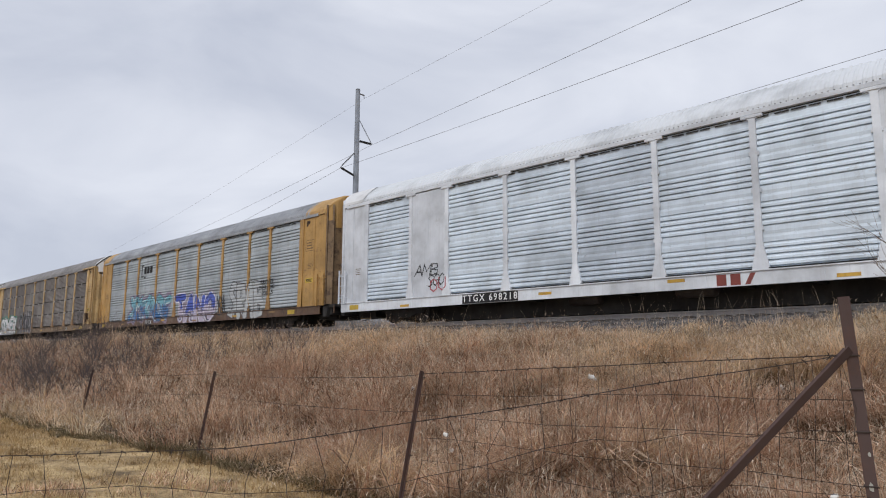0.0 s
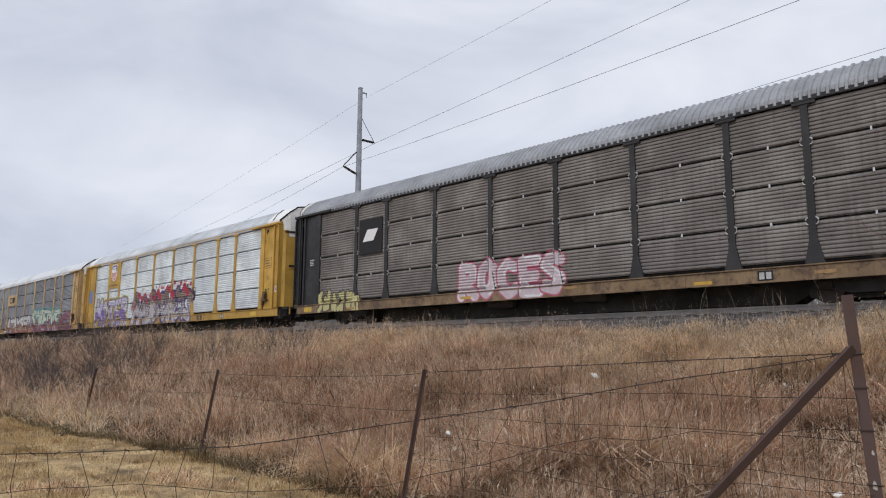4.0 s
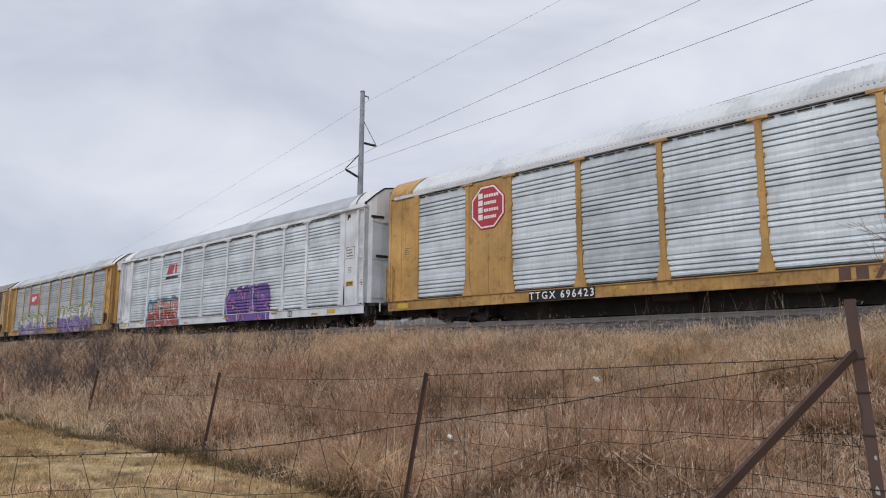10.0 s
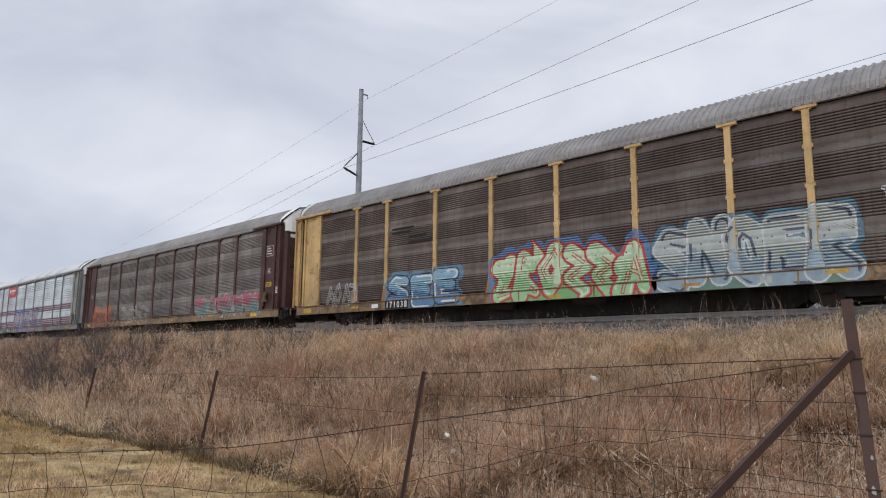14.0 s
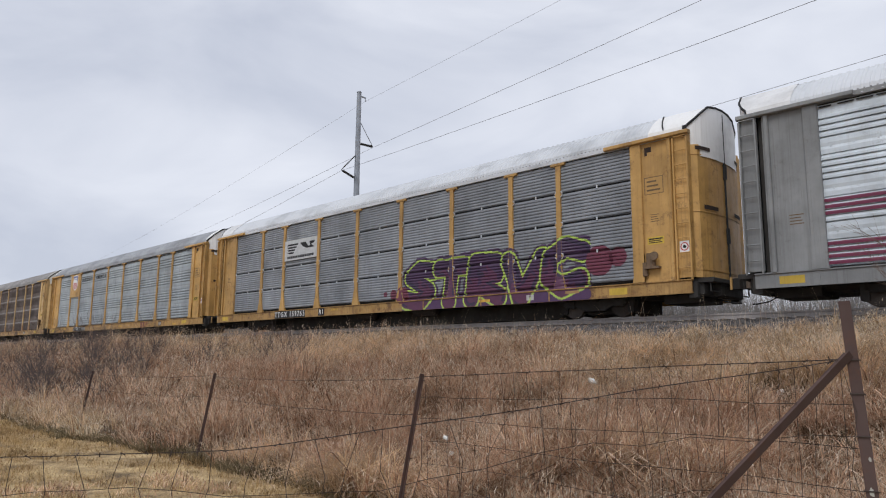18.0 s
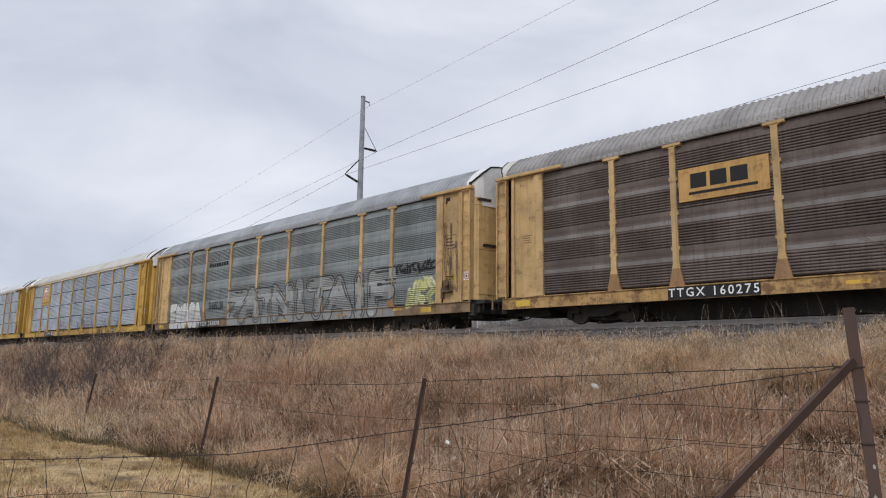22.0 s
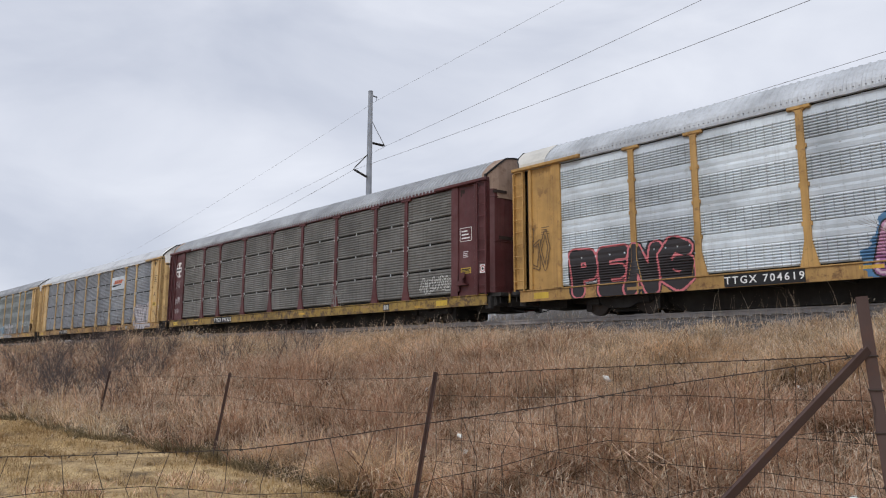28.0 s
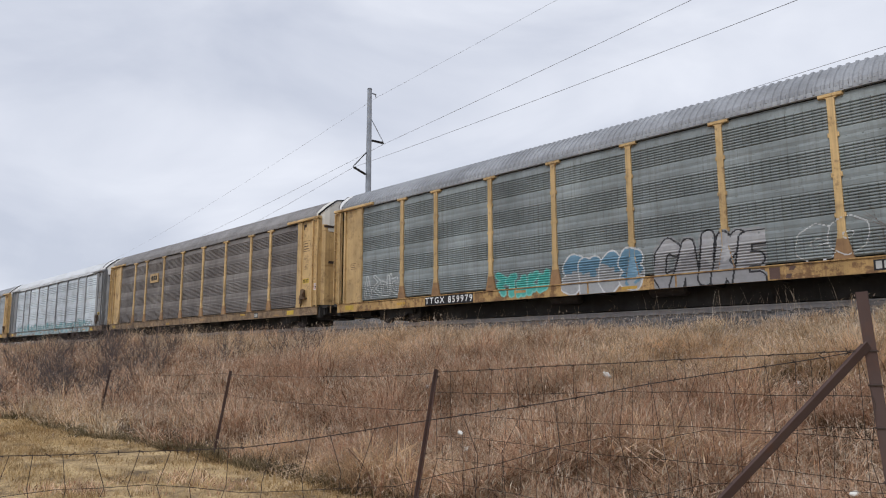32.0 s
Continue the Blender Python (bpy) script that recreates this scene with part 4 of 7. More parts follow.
TEST_LINES = Solid().box(-0.2, -0.03, -0.006, -0.003, -0.12, 0.12).box(0.03, 0.2, -0.006, -0.003, -0.12, 0.12).mesh("test_mark", plain("chalk_white", (0.42, 0.42, 0.41), 0.8))


def end_set(car, sgn, spec):
    """Doors, hood, corner, ladder, coupler, truck of one end; sgn -1 turns them to the other end."""
    turn = pose(0, 0, 0, 0, 0, 180 if sgn < 0 else 0)
    kind, paint = spec["end"], PAINT[spec["frame"]]
    for d in (-1, 1):
        part("end_door", kept(("door", d, kind, spec["door"]), lambda: door_mesh(PAINT[spec["door"]], d, kind)), car, m=turn)
    part("end_hood", kept(("hood", spec["hood_from"], spec["hood"]), lambda: hood_mesh(spec["hood_mat"], spec["hood_from"])), car, spec["hood_words"], m=turn)
    if kind == "A":
        part("hood_trim", HOOD_TRIM[spec["hood_from"] > 13], car, "dark trim round the hood", m=turn)
    part("door_seam", SEAM, car, "dark gap between the end doors", m=turn)
    if kind == "A":
        for me in SLOTS:
            part("door_slot", me, car, "dark hand slot", m=turn)
    part("coupler", COUPLER if sgn > 0 else COUPLER_TAN, car, m=turn)
    part("air_hose", HOSE, car, m=turn)
    part("end_platform", PLATFORM, car, m=turn)
    truck = part("truck", TRUCK[2], car, "grimy black two-axle truck", m=pose(sgn * 10.0, 0, 0))
    part("side_frame", TRUCK[0], truck)
    part("side_frame", TRUCK[0], truck, m=pose(0, 0, 0, 0, 0, 180))
    for dx in (-0.88, 0.88):
        wheels.append(part("wheelset", TRUCK[1], truck, m=pose(dx, 0, 0.45)))


def mirrored(me):
    """A mesh for the car's other end on the same side."""
    c = me.copy()
    n = len(c.vertices)
    co = np.empty(n * 3, dtype=np.float32)
    c.vertices.foreach_get("co", co)
    co[0::3] *= -1
    c.vertices.foreach_set("co", co)
    c.flip_normals()
    return c


HOOD_TRIM, SEAM = (hood_seam_mesh(False), hood_seam_mesh(True)), seam_mesh()
SLOTS = [slot_mesh(*q) for q in ((4.63, 0.11, -1.42, -0.85), (4.63, 0.11, 0.85, 1.42), (2.92, 0.12, -1.22, -0.55), (2.92, 0.12, 0.55, 1.22))]
wheels = []
CARS = []


LATCHES = latch_mesh(plain("latch_zinc", (0.46, 0.45, 0.44), 0.6))
RIVETS = Solid()
for j in range(190):
    RIVETS.box(-13.2 + 0.14 * j, -13.165 + 0.14 * j, -1.622, -1.61, 5.194, 5.214)
RIVETS = RIVETS.mesh("seam_strip", plain("rivet_dark", (0.20, 0.20, 0.205), 0.8))
# rows of ventilation holes, laid on as dark patches: height, hole height, spacing
WAVE_HOLES = [(Z0 + g * 1.064 + 0.078 * j + 0.030, 0.036, 0.22) for g in range(4) for j in range(8)]
PLANK_HOLES = [(Z0 + g * 1.0125 + 0.062 + 0.1043 * j + dz, 0.018, 0.085) for g in range(4) for j in (2, 4, 6, 8) for dz in (0.05,)]


def autorack(k, label, frame_key, sheet_key, roof_key, sill_key, hood="white", style="plank", end="A", door=None, stripes=(), plates=False, number="", plate=True, words_mat=None, at=None, band=None, size=1.0):
    spec = dict(frame=frame_key, end=end, door=door or frame_key, hood=hood, hood_words="", hood_mat=HOOD_WHITE if hood == "white" else ROOF[hood] if hood in ROOF else PAINT[hood])
    car = thing("autorack_car", label, "railway car", "car carriers of the train")
    paint = PAINT[frame_key]
    part("underframe", UNDER, car)
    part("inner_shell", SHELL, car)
    part("side_wall", kept(("far", sheet_key, frame_key), lambda: far_side(SHEET[sheet_key], paint)), car)
    part("side_sill", kept(("sill", sill_key), lambda: sill_mesh(PAINT.get(sill_key + "_sill", PAINT[sill_key]))), car)
    rail_mat = paint if frame_key in ("white", "grey", "maroon", "black") else ROOF[roof_key]
    part("top_rail", kept(("rail", rail_mat.name), lambda: Solid().box(-13.2, 13.2, -1.618, -1.5, 5.06, 5.19 if frame_key != "upyel" else 5.15, 0.01).mesh("top_rail", rail_mat)), car)
    if frame_key == "upyel":
        part("eave_strip", kept(("eave", frame_key), lambda: Solid().box(-13.2, 13.2, -1.623, -1.5, 5.152, 5.19).mesh("eave_strip", paint)), car, "narrow yellow strip under the roof")
    tagged(part("seam_strip", RIVETS, car, "dark riveted seam along the roof's edge"), kind="stuff")
    long_hood = end == "B" or k in (4, 6, 8, 9, 12, 13, 17, 18, 19, 24)
    spec["hood_from"] = (12.35 if end == "A" else 12.1) if long_hood else 13.3
    part("roof", kept(("roof", roof_key, long_hood), lambda: roof_mesh(ROOF[roof_key], 12.55 if long_hood else 13.36, 0.036 if roof_key in ("stained", "grey") else 0.02)), car)
    foot = FEET.get(frame_key, paint) if sill_key in ("tan", "rusty", "pale", "patchy") else paint
    pm = kept(("post", frame_key, foot.name), lambda: post_mesh(paint, foot))
    for x in POSTS[1:-1]:
        post = part("side_post", pm, car, m=pose(x, 0, 0))
        if style == "plank":
            tagged(part("latch", LATCHES, post, "pale half-round latches"), kind="stuff")
    for a, b in zip(POSTS, POSTS[1:]):
        w = b - a - 0.17
        if plates and abs(abs(a + b) / 2 - 8.1) < 0.1:
            s = kept(("blank", frame_key), lambda: Solid().box(-1.0, 1.0, 0.02, 0.06, Z0 - 0.04, Z1).box(-0.02, 0.02, 0.012, 0.02, Z0, Z1 - 0.1).mesh("blank_plate", paint))
            part("blank_plate", s, car, m=pose((a + b) / 2, -HALF, 0))
            continue
        holes = WAVE_HOLES if style == "wave" else PLANK_HOLES if k == 4 else ()
        me = kept(("panel", style, round(w, 2), sheet_key, stripes, band, len(holes)), lambda: panel_mesh(style, w, SHEET[sheet_key], stripes, BANDS[band] if band else None, holes))
        part("side_panel", me, car, m=pose((a + b) / 2, -HALF, 0))
    cm = kept(("corner", frame_key, end), lambda: corner_mesh(paint, end))
    part("corner_panel", cm, car)
    part("corner_panel", kept(("corner2", frame_key, end), lambda: mirrored(cm)), car)
    lm = kept(("ladder", frame_key, end), lambda: ladder_mesh(paint, 5.0 if end == "A" else 2.35))
    part("ladder", lm, car)
    far = 0.1 if end == "A" else 0.0
    l2 = kept(("ladder3", frame_key, end), lambda: mirrored(ladder_mesh(paint, 5.0 if end == "A" else 2.35, far)))
    part("ladder", l2, car)
    if end == "A":
        part("ladder_plate", kept(("plate", frame_key), lambda: ladder_plate_mesh(paint, 0.0)), car)
        p2 = kept(("plate2", frame_key), lambda: mirrored(ladder_plate_mesh(paint, 0.1)))
        part("ladder_plate", p2, car)
        part("ladder_plate", p2, car, m=pose(0, 0, 0, 0, 0, 180))
        part("ladder", l2, car, m=pose(0, 0, 0, 0, 0, 180))
        part("eave_beam", kept(("beam", frame_key), lambda: eave_beam_mesh(paint, 0.0)), car)
        part("eave_beam", kept(("beam2", frame_key), lambda: mirrored(eave_beam_mesh(paint, 0.1))), car)
    for sg in (1, -1):
        end_set(car, sg, spec)
    part("air_reservoir", TANK, car, m=pose(2.2, -0.9, 0.55))
    part("air_reservoir", TANK, car, m=pose(-1.6, -0.75, 0.52))
    if end == "A" and k not in (8, 14, 17, 18, 21):
        part("hand_brake", kept(("brake", frame_key), lambda: brake_mesh(paint)) if frame_key in ("white", "grey", "black", "maroon") else BRAKE, car)
    part("latch_hole", LATCH_HOLE, car, "dark square opening at the panel's head")
    light = frame_key in ("black", "maroon", "brown")
    up = (0.0, 0.55, 0.3, 0.65)[k % 4]
    tagged(part("data_box", FRAMEBOX_LIGHT if light else FRAMEBOX_DARK, car, "stencilled data box", m=pose(12.46, -1.5605, 2.95 + up)), kind="stuff")
    tagged(part("stencil", STENCIL_LIGHT if light else STENCIL_DARK, car, "small stencilled lines", m=pose(12.46, -1.5605, 2.35 + 0.6 * up) @ Matrix.Diagonal((0.55, 1, 0.6, 1))), kind="stuff")
    tagged(part("stencil", STENCIL_LIGHT if light else STENCIL_DARK, car, "small stencilled lines", m=pose(-12.4, -1.5605, 2.1 + up) @ Matrix.Diagonal((0.7, 1, 0.7, 1))), kind="stuff")
    part("sticker", NOTICE, car, "yellow warning notice with dark lines", m=pose(12.46, -1.561, 1.85 + 0.5 * up))
    if end == "A":
        part("sticker", NO_RIDING, car, "white no-riding sticker with a red ring", m=pose(13.34, -1.601, 1.85))
    part("sticker", STICKER, car, "yellow warning sticker", m=pose(11.2, -1.586, 0.72))
    part("sticker", STICKER, car, "yellow warning sticker", m=pose(-12.6, -1.586, 0.72))
    for j, x in enumerate((-9.4, -2.9, 1.6, 6.2, 9.6)):
        part("reflector", REFLECTOR[(j + k) % 2 if k != 0 else 0], car, m=pose(x + 0.35 * math.sin(k * 2.1 + j), -1.588, 0.64 + 0.08 * ((j + k) % 3)))
    tb = part("test_board", TEST_BOX, car, "black test board with white marks", m=pose(7.9, -1.586, 0.72) @ Matrix.Diagonal((0.75, 1, 0.75, 1)))
    part("test_mark", TEST_LINES, tb)
    at = at or (-5.0 if end == "B" else -6.4)
    if number:
        if plate:
            part("number_board", PLATE, car, "black board behind the car's number", m=pose(at, -1.586, 0.72) @ Matrix.Diagonal((0.086 * len(number) * size, 1, 0.86, 1)))
        lettered(car, number, at, 0.72, 0.25 * size, words_mat or WHITE, -1.604 if plate else -1.592, "painted white letter")
    if k == 1:
        # this car's bulged end stands further out than the others'
        longer = Matrix.Translation((11.85, 0, 0)) @ Matrix.Diagonal((1.17, 1, 1, 1)) @ Matrix.Translation((-11.85, 0, 0))
        for ob in car.children:
            xs = [(ob.matrix_basis @ Vector(c)).x for c in ob.bound_box]
            if min(xs) > 11.5:
                ob.matrix_basis = longer @ ob.matrix_basis
    CARS.append((k, car))
    return car


TWO_STRIPES = ((0.99, 1.6), (2.2, 2.66))
c0 = autorack(0, "white-painted car carrier with pale corrugated sides, light scribbles", "white", "pale", "white", "white", "white", "ridge", "B", plates=True, number="TTGX 698218")
c1 = autorack(1, "orange-yellow car carrier with weathered zinc sides and blue graffiti", "orange", "zinc", "grey", "rusty", "orange", "ridge", "B", door="tan", number="TTGX")
c2 = autorack(2, "faded yellow car carrier with grimy taupe plank sides", "pale", "taupe", "stained", "tan", "white", "plank")
c3 = autorack(3, "black-framed car carrier with grimy taupe sides and a dark square emblem", "black", "taupe", "grey", "tan", "cream", "plank")
c4 = autorack(4, "bright yellow car carrier with shiny zinc sides and purple graffiti", "upyel", "shiny", "pale", "upyel", "white", "plank", number="TTGX 981345", plate=False)
c5 = autorack(5, "faded yellow car carrier with grey sides, graffiti along the sill", "pale", "slate", "white", "pale", "white", "plank", number="710917", size=0.72)
c6 = autorack(6, "grey car carrier with maroon stripes, a red emblem and graffiti", "grey", "bright", "pale", "grey", "white", "ridge", stripes=TWO_STRIPES, number="TTGX 705568", plate=False)
c7 = autorack(7, "orange-yellow car carrier with bright zinc sides and red octagon emblems", "orange", "bright", "white", "orange", "orange", "ridge", "B", door="grey", plates=True, number="TTGX 696423")
c8 = autorack(8, "white-framed car carrier with bright zinc sides and purple graffiti", "white", "bright", "pale", "white", "white", "ridge")
c9 = autorack(9, "orange-yellow car carrier with zinc sides and large purple graffiti", "orange", "zinc", "pale", "orange", "white", "ridge", number="TTGX 988442", plate=False)
c10 = autorack(10, "faded yellow car carrier with grimy brown sides and pastel graffiti", "pale", "brown", "stained", "tan", "cream", "wave", number="171038", band="dull")
c11 = autorack(11, "red-brown car carrier with grimy taupe sides and faded graffiti", "brown", "taupe", "stained", "tan", "white", "wave", band="dull")
c12 = autorack(12, "grey car carrier with double maroon stripes and a red emblem", "grey", "bright", "white", "grey", "white", "ridge", stripes=TWO_STRIPES, number="TTGX 707334")
c13 = autorack(13, "orange-yellow car carrier with slate sides and purple-green graffiti", "orange", "slate", "white", "orange", "white", "plank", number="TTGX 159765")
c14 = autorack(14, "orange-yellow car carrier with grey zinc sides and a shield emblem", "orange", "mid", "grey", "orange", "white", "ridge", number="TTGX 971616")
c15 = autorack(15, "faded yellow car carrier with grimy brown sides and pale bands", "pale", "brown", "stained", "pale", "cream", "wave", number="TTGX 160275", at=-6.1, band="pale")
c16 = autorack(16, "faded orange car carrier with green-grey sides and big silver graffiti", "pale", "green", "grey", "tan", "white", "wave", number="TTGX 253878")
c17 = autorack(17, "bright yellow car carrier with blue-grey sides and a shield emblem", "upyel", "blue", "cream", "upyel", "white", "plank", number="TTGX 991883")
c18 = autorack(18, "bright yellow car carrier with blue-grey sides and a shield emblem", "upyel", "blue", "white", "upyel", "white", "plank", number="TTGX 979659")
c19 = autorack(19, "faded orange car carrier with pale zinc sides and pink graffiti", "orange", "bright", "pale", "orange", "cream", "wave", number="TTGX 704619", at=-5.4, size=0.8)
c20 = autorack(20, "maroon car carrier with grimy olive sides on a patchy yellow sill", "maroon", "olive", "grey", "patchy", "rust", "plank", number="TTGX 990335", size=0.8)
c21 = autorack(21, "orange-yellow car carrier with slate sides and an orange emblem", "pale", "slate", "white", "orange", "white", "plank", number="TTGX 159793", size=0.85)
c22 = autorack(22, "faded yellow car carrier with dark green-grey sides and small graffiti", "pale", "green", "grey", "pale", "white", "wave", number="TTGX 859979")
c23 = autorack(23, "faded yellow car carrier with grimy taupe sides and dull bands", "pale", "taupe", "stained", "tan", "cream", "wave", band="dull")
c24 = autorack(24, "pale car carrier with bright zinc sides and teal graffiti", "lead", "bright", "white", "tan", "white", "ridge")
c25 = autorack(25, "faded yellow car carrier with grey zinc sides", "pale", "mid", "grey", "pale", "white", "ridge")


# ---- paint on the cars: spray work that lies on the corrugations, and emblems as plain shapes ----
spray_store = {}
PROFILE["flat"] = [(Z0, 0.02), (Z1, 0.02)]


def spray(c):
    if c not in spray_store:
        spray_store[c] = plain("spray_paint", c, 0.5, 0, 0.12)
    return spray_store[c]


ROUND = [(0.5, 1), (0.12, 0.78), (0.08, 0.5), (0.12, 0.22), (0.5, 0), (0.88, 0.22), (0.92, 0.5), (0.88, 0.78), (0.5, 1)]
GLYPH = {
    "A": [[(0.02, 0), (0.5, 1), (0.98, 0)], [(0.22, 0.36), (0.78, 0.36)]], "B": [[(0.1, 0), (0.1, 1), (0.75, 0.92), (0.78, 0.62), (0.15, 0.52), (0.9, 0.38), (0.85, 0.08), (0.1, 0)]],
    "C": [[(0.95, 0.85), (0.5, 1), (0.1, 0.75), (0.08, 0.25), (0.5, 0), (0.95, 0.15)]], "D": [[(0.1, 0), (0.1, 1), (0.7, 0.85), (0.95, 0.5), (0.7, 0.1), (0.1, 0)]],
    "E": [[(1, 1), (0.1, 1), (0.1, 0), (1, 0)], [(0.1, 0.5), (0.8, 0.5)]], "F": [[(1, 1), (0.1, 1), (0.1, 0)], [(0.1, 0.5), (0.8, 0.5)]],
    "G": [[(0.95, 0.85), (0.5, 1), (0.08, 0.7), (0.1, 0.2), (0.55, 0), (0.95, 0.2), (0.95, 0.48), (0.6, 0.48)]], "H": [[(0.08, 0), (0.08, 1)], [(0.92, 0), (0.92, 1)], [(0.08, 0.5), (0.92, 0.5)]],
    "I": [[(0.5, 0), (0.5, 1)]], "K": [[(0.1, 0), (0.1, 1)], [(0.9, 1), (0.15, 0.45), (1, 0)]], "L": [[(0.1, 1), (0.1, 0), (1, 0)]],
    "M": [[(0, 0), (0.05, 1), (0.5, 0.35), (0.95, 1), (1, 0)]], "N": [[(0.05, 0), (0.05, 1), (0.95, 0), (0.95, 1)]], "O": [ROUND],
    "P": [[(0.1, 0), (0.1, 1), (0.8, 0.95), (0.9, 0.7), (0.8, 0.48), (0.1, 0.45)]], "R": [[(0.1, 0), (0.1, 1), (0.8, 0.95), (0.85, 0.6), (0.15, 0.45), (1, 0)]],
    "S": [[(0.95, 0.9), (0.4, 1), (0.08, 0.75), (0.9, 0.3), (0.6, 0), (0.05, 0.1)]], "T": [[(0, 0.95), (1, 0.95)], [(0.5, 0.95), (0.5, 0)]],
    "U": [[(0.08, 1), (0.1, 0.25), (0.5, 0), (0.9, 0.25), (0.92, 1)]], "V": [[(0.0, 1), (0.5, 0), (1, 1)]], "Y": [[(0, 1), (0.5, 0.5), (1, 1)], [(0.5, 0.5), (0.5, 0)]], "Z": [[(0, 1), (1, 1), (0, 0), (1, 0)]],
}
SHAPES = [
    [[(0.1, 0), (0.15, 0.95), (0.6, 0.75), (0.9, 1.0)], [(0.2, 0.3), (0.9, 0.1)]],
    [[(0.9, 0.9), (0.2, 0.85), (0.15, 0.2), (0.85, 0.05), (0.8, 0.5)]],
    [[(0.05, 0.9), (0.3, 0.1), (0.55, 0.7), (0.85, 0.05), (0.95, 0.95)]],
    [[(0.1, 0.1), (0.5, 1.0), (0.9, 0.0)], [(0.3, 0.4), (0.95, 0.55)]],
    [[(0.9, 1.0), (0.15, 0.7), (0.85, 0.4), (0.1, 0.0)]],
    [[(0.1, 1.0), (0.1, 0.1), (0.9, 0.0), (0.85, 0.7), (0.4, 0.6)]],
    [[(0.5, 1.0), (0.05, 0.5), (0.5, 0.0), (0.95, 0.5), (0.55, 0.95)]],
    [[(0.0, 0.8), (1.0, 0.95)], [(0.45, 0.9), (0.35, 0.0), (0.9, 0.15)]],
]


def rows_between(style, z0, z1):
    """Heights at which a painted skin must bend to lie on the side."""
    zs = [z for z in np.linspace(0.545, 0.885, 14) if z0 - 0.05 <= z]
    zs += [0.928, 0.975]
    for (a, da), (b, db) in zip(PROFILE[style], PROFILE[style][1:]):
        n = max(1, int((b - a) / 0.027))
        zs += [a + (b - a) * j / n for j in range(n)]
    return np.array([z for z in zs if z0 - 0.03 <= z <= z1 + 0.05])


def depth_at(style, X, Z):
    prof = PROFILE[style]
    d = np.interp(Z, [p[0] for p in prof], [p[1] for p in prof])
    for x in POSTS:
        half = np.interp(Z, [0.92, 1.42, 1.58, 5], [0.23, 0.12, 0.09, 0.09])
        d = np.where(np.abs(X - x) < half, -0.005, d)
    d = np.where(Z < 0.92, 0.015, d)
    d = np.where((Z >= 0.92) & (Z < 0.978), np.minimum(d, 0.05), d)
    return np.where(np.abs(X) > 11.93, 0.02, d)


def seg_dist(X, Z, strokes):
    best = np.full(X.shape, 9.0)
    for st in strokes:
        for (ax, az), (bx, bz) in zip(st, st[1:]):
            dx, dz = bx - ax, bz - az
            t = np.clip(((X - ax) * dx + (Z - az) * dz) / (dx * dx + dz * dz + 1e-9), 0, 1)
            best = np.minimum(best, np.hypot(X - ax - t * dx, Z - az - t * dz))
    return best


def taper_dist(X, Z, strokes, r0, r1):
    """Distance outside strokes that thin from r0 to r1 along their length."""
    best = np.full(X.shape, 9.0)
    for st in strokes:
        n = len(st) - 1
        for j in range(n):
            (ax, az), (bx, bz) = st[j], st[j + 1]
            dx, dz = bx - ax, bz - az
            t = np.clip(((X - ax) * dx + (Z - az) * dz) / (dx * dx + dz * dz + 1e-9), 0, 1)
            rad = r0 + (r1 - r0) * (j + t) / n
            best = np.minimum(best, np.hypot(X - ax - t * dx, Z - az - t * dz) - rad)
    return best


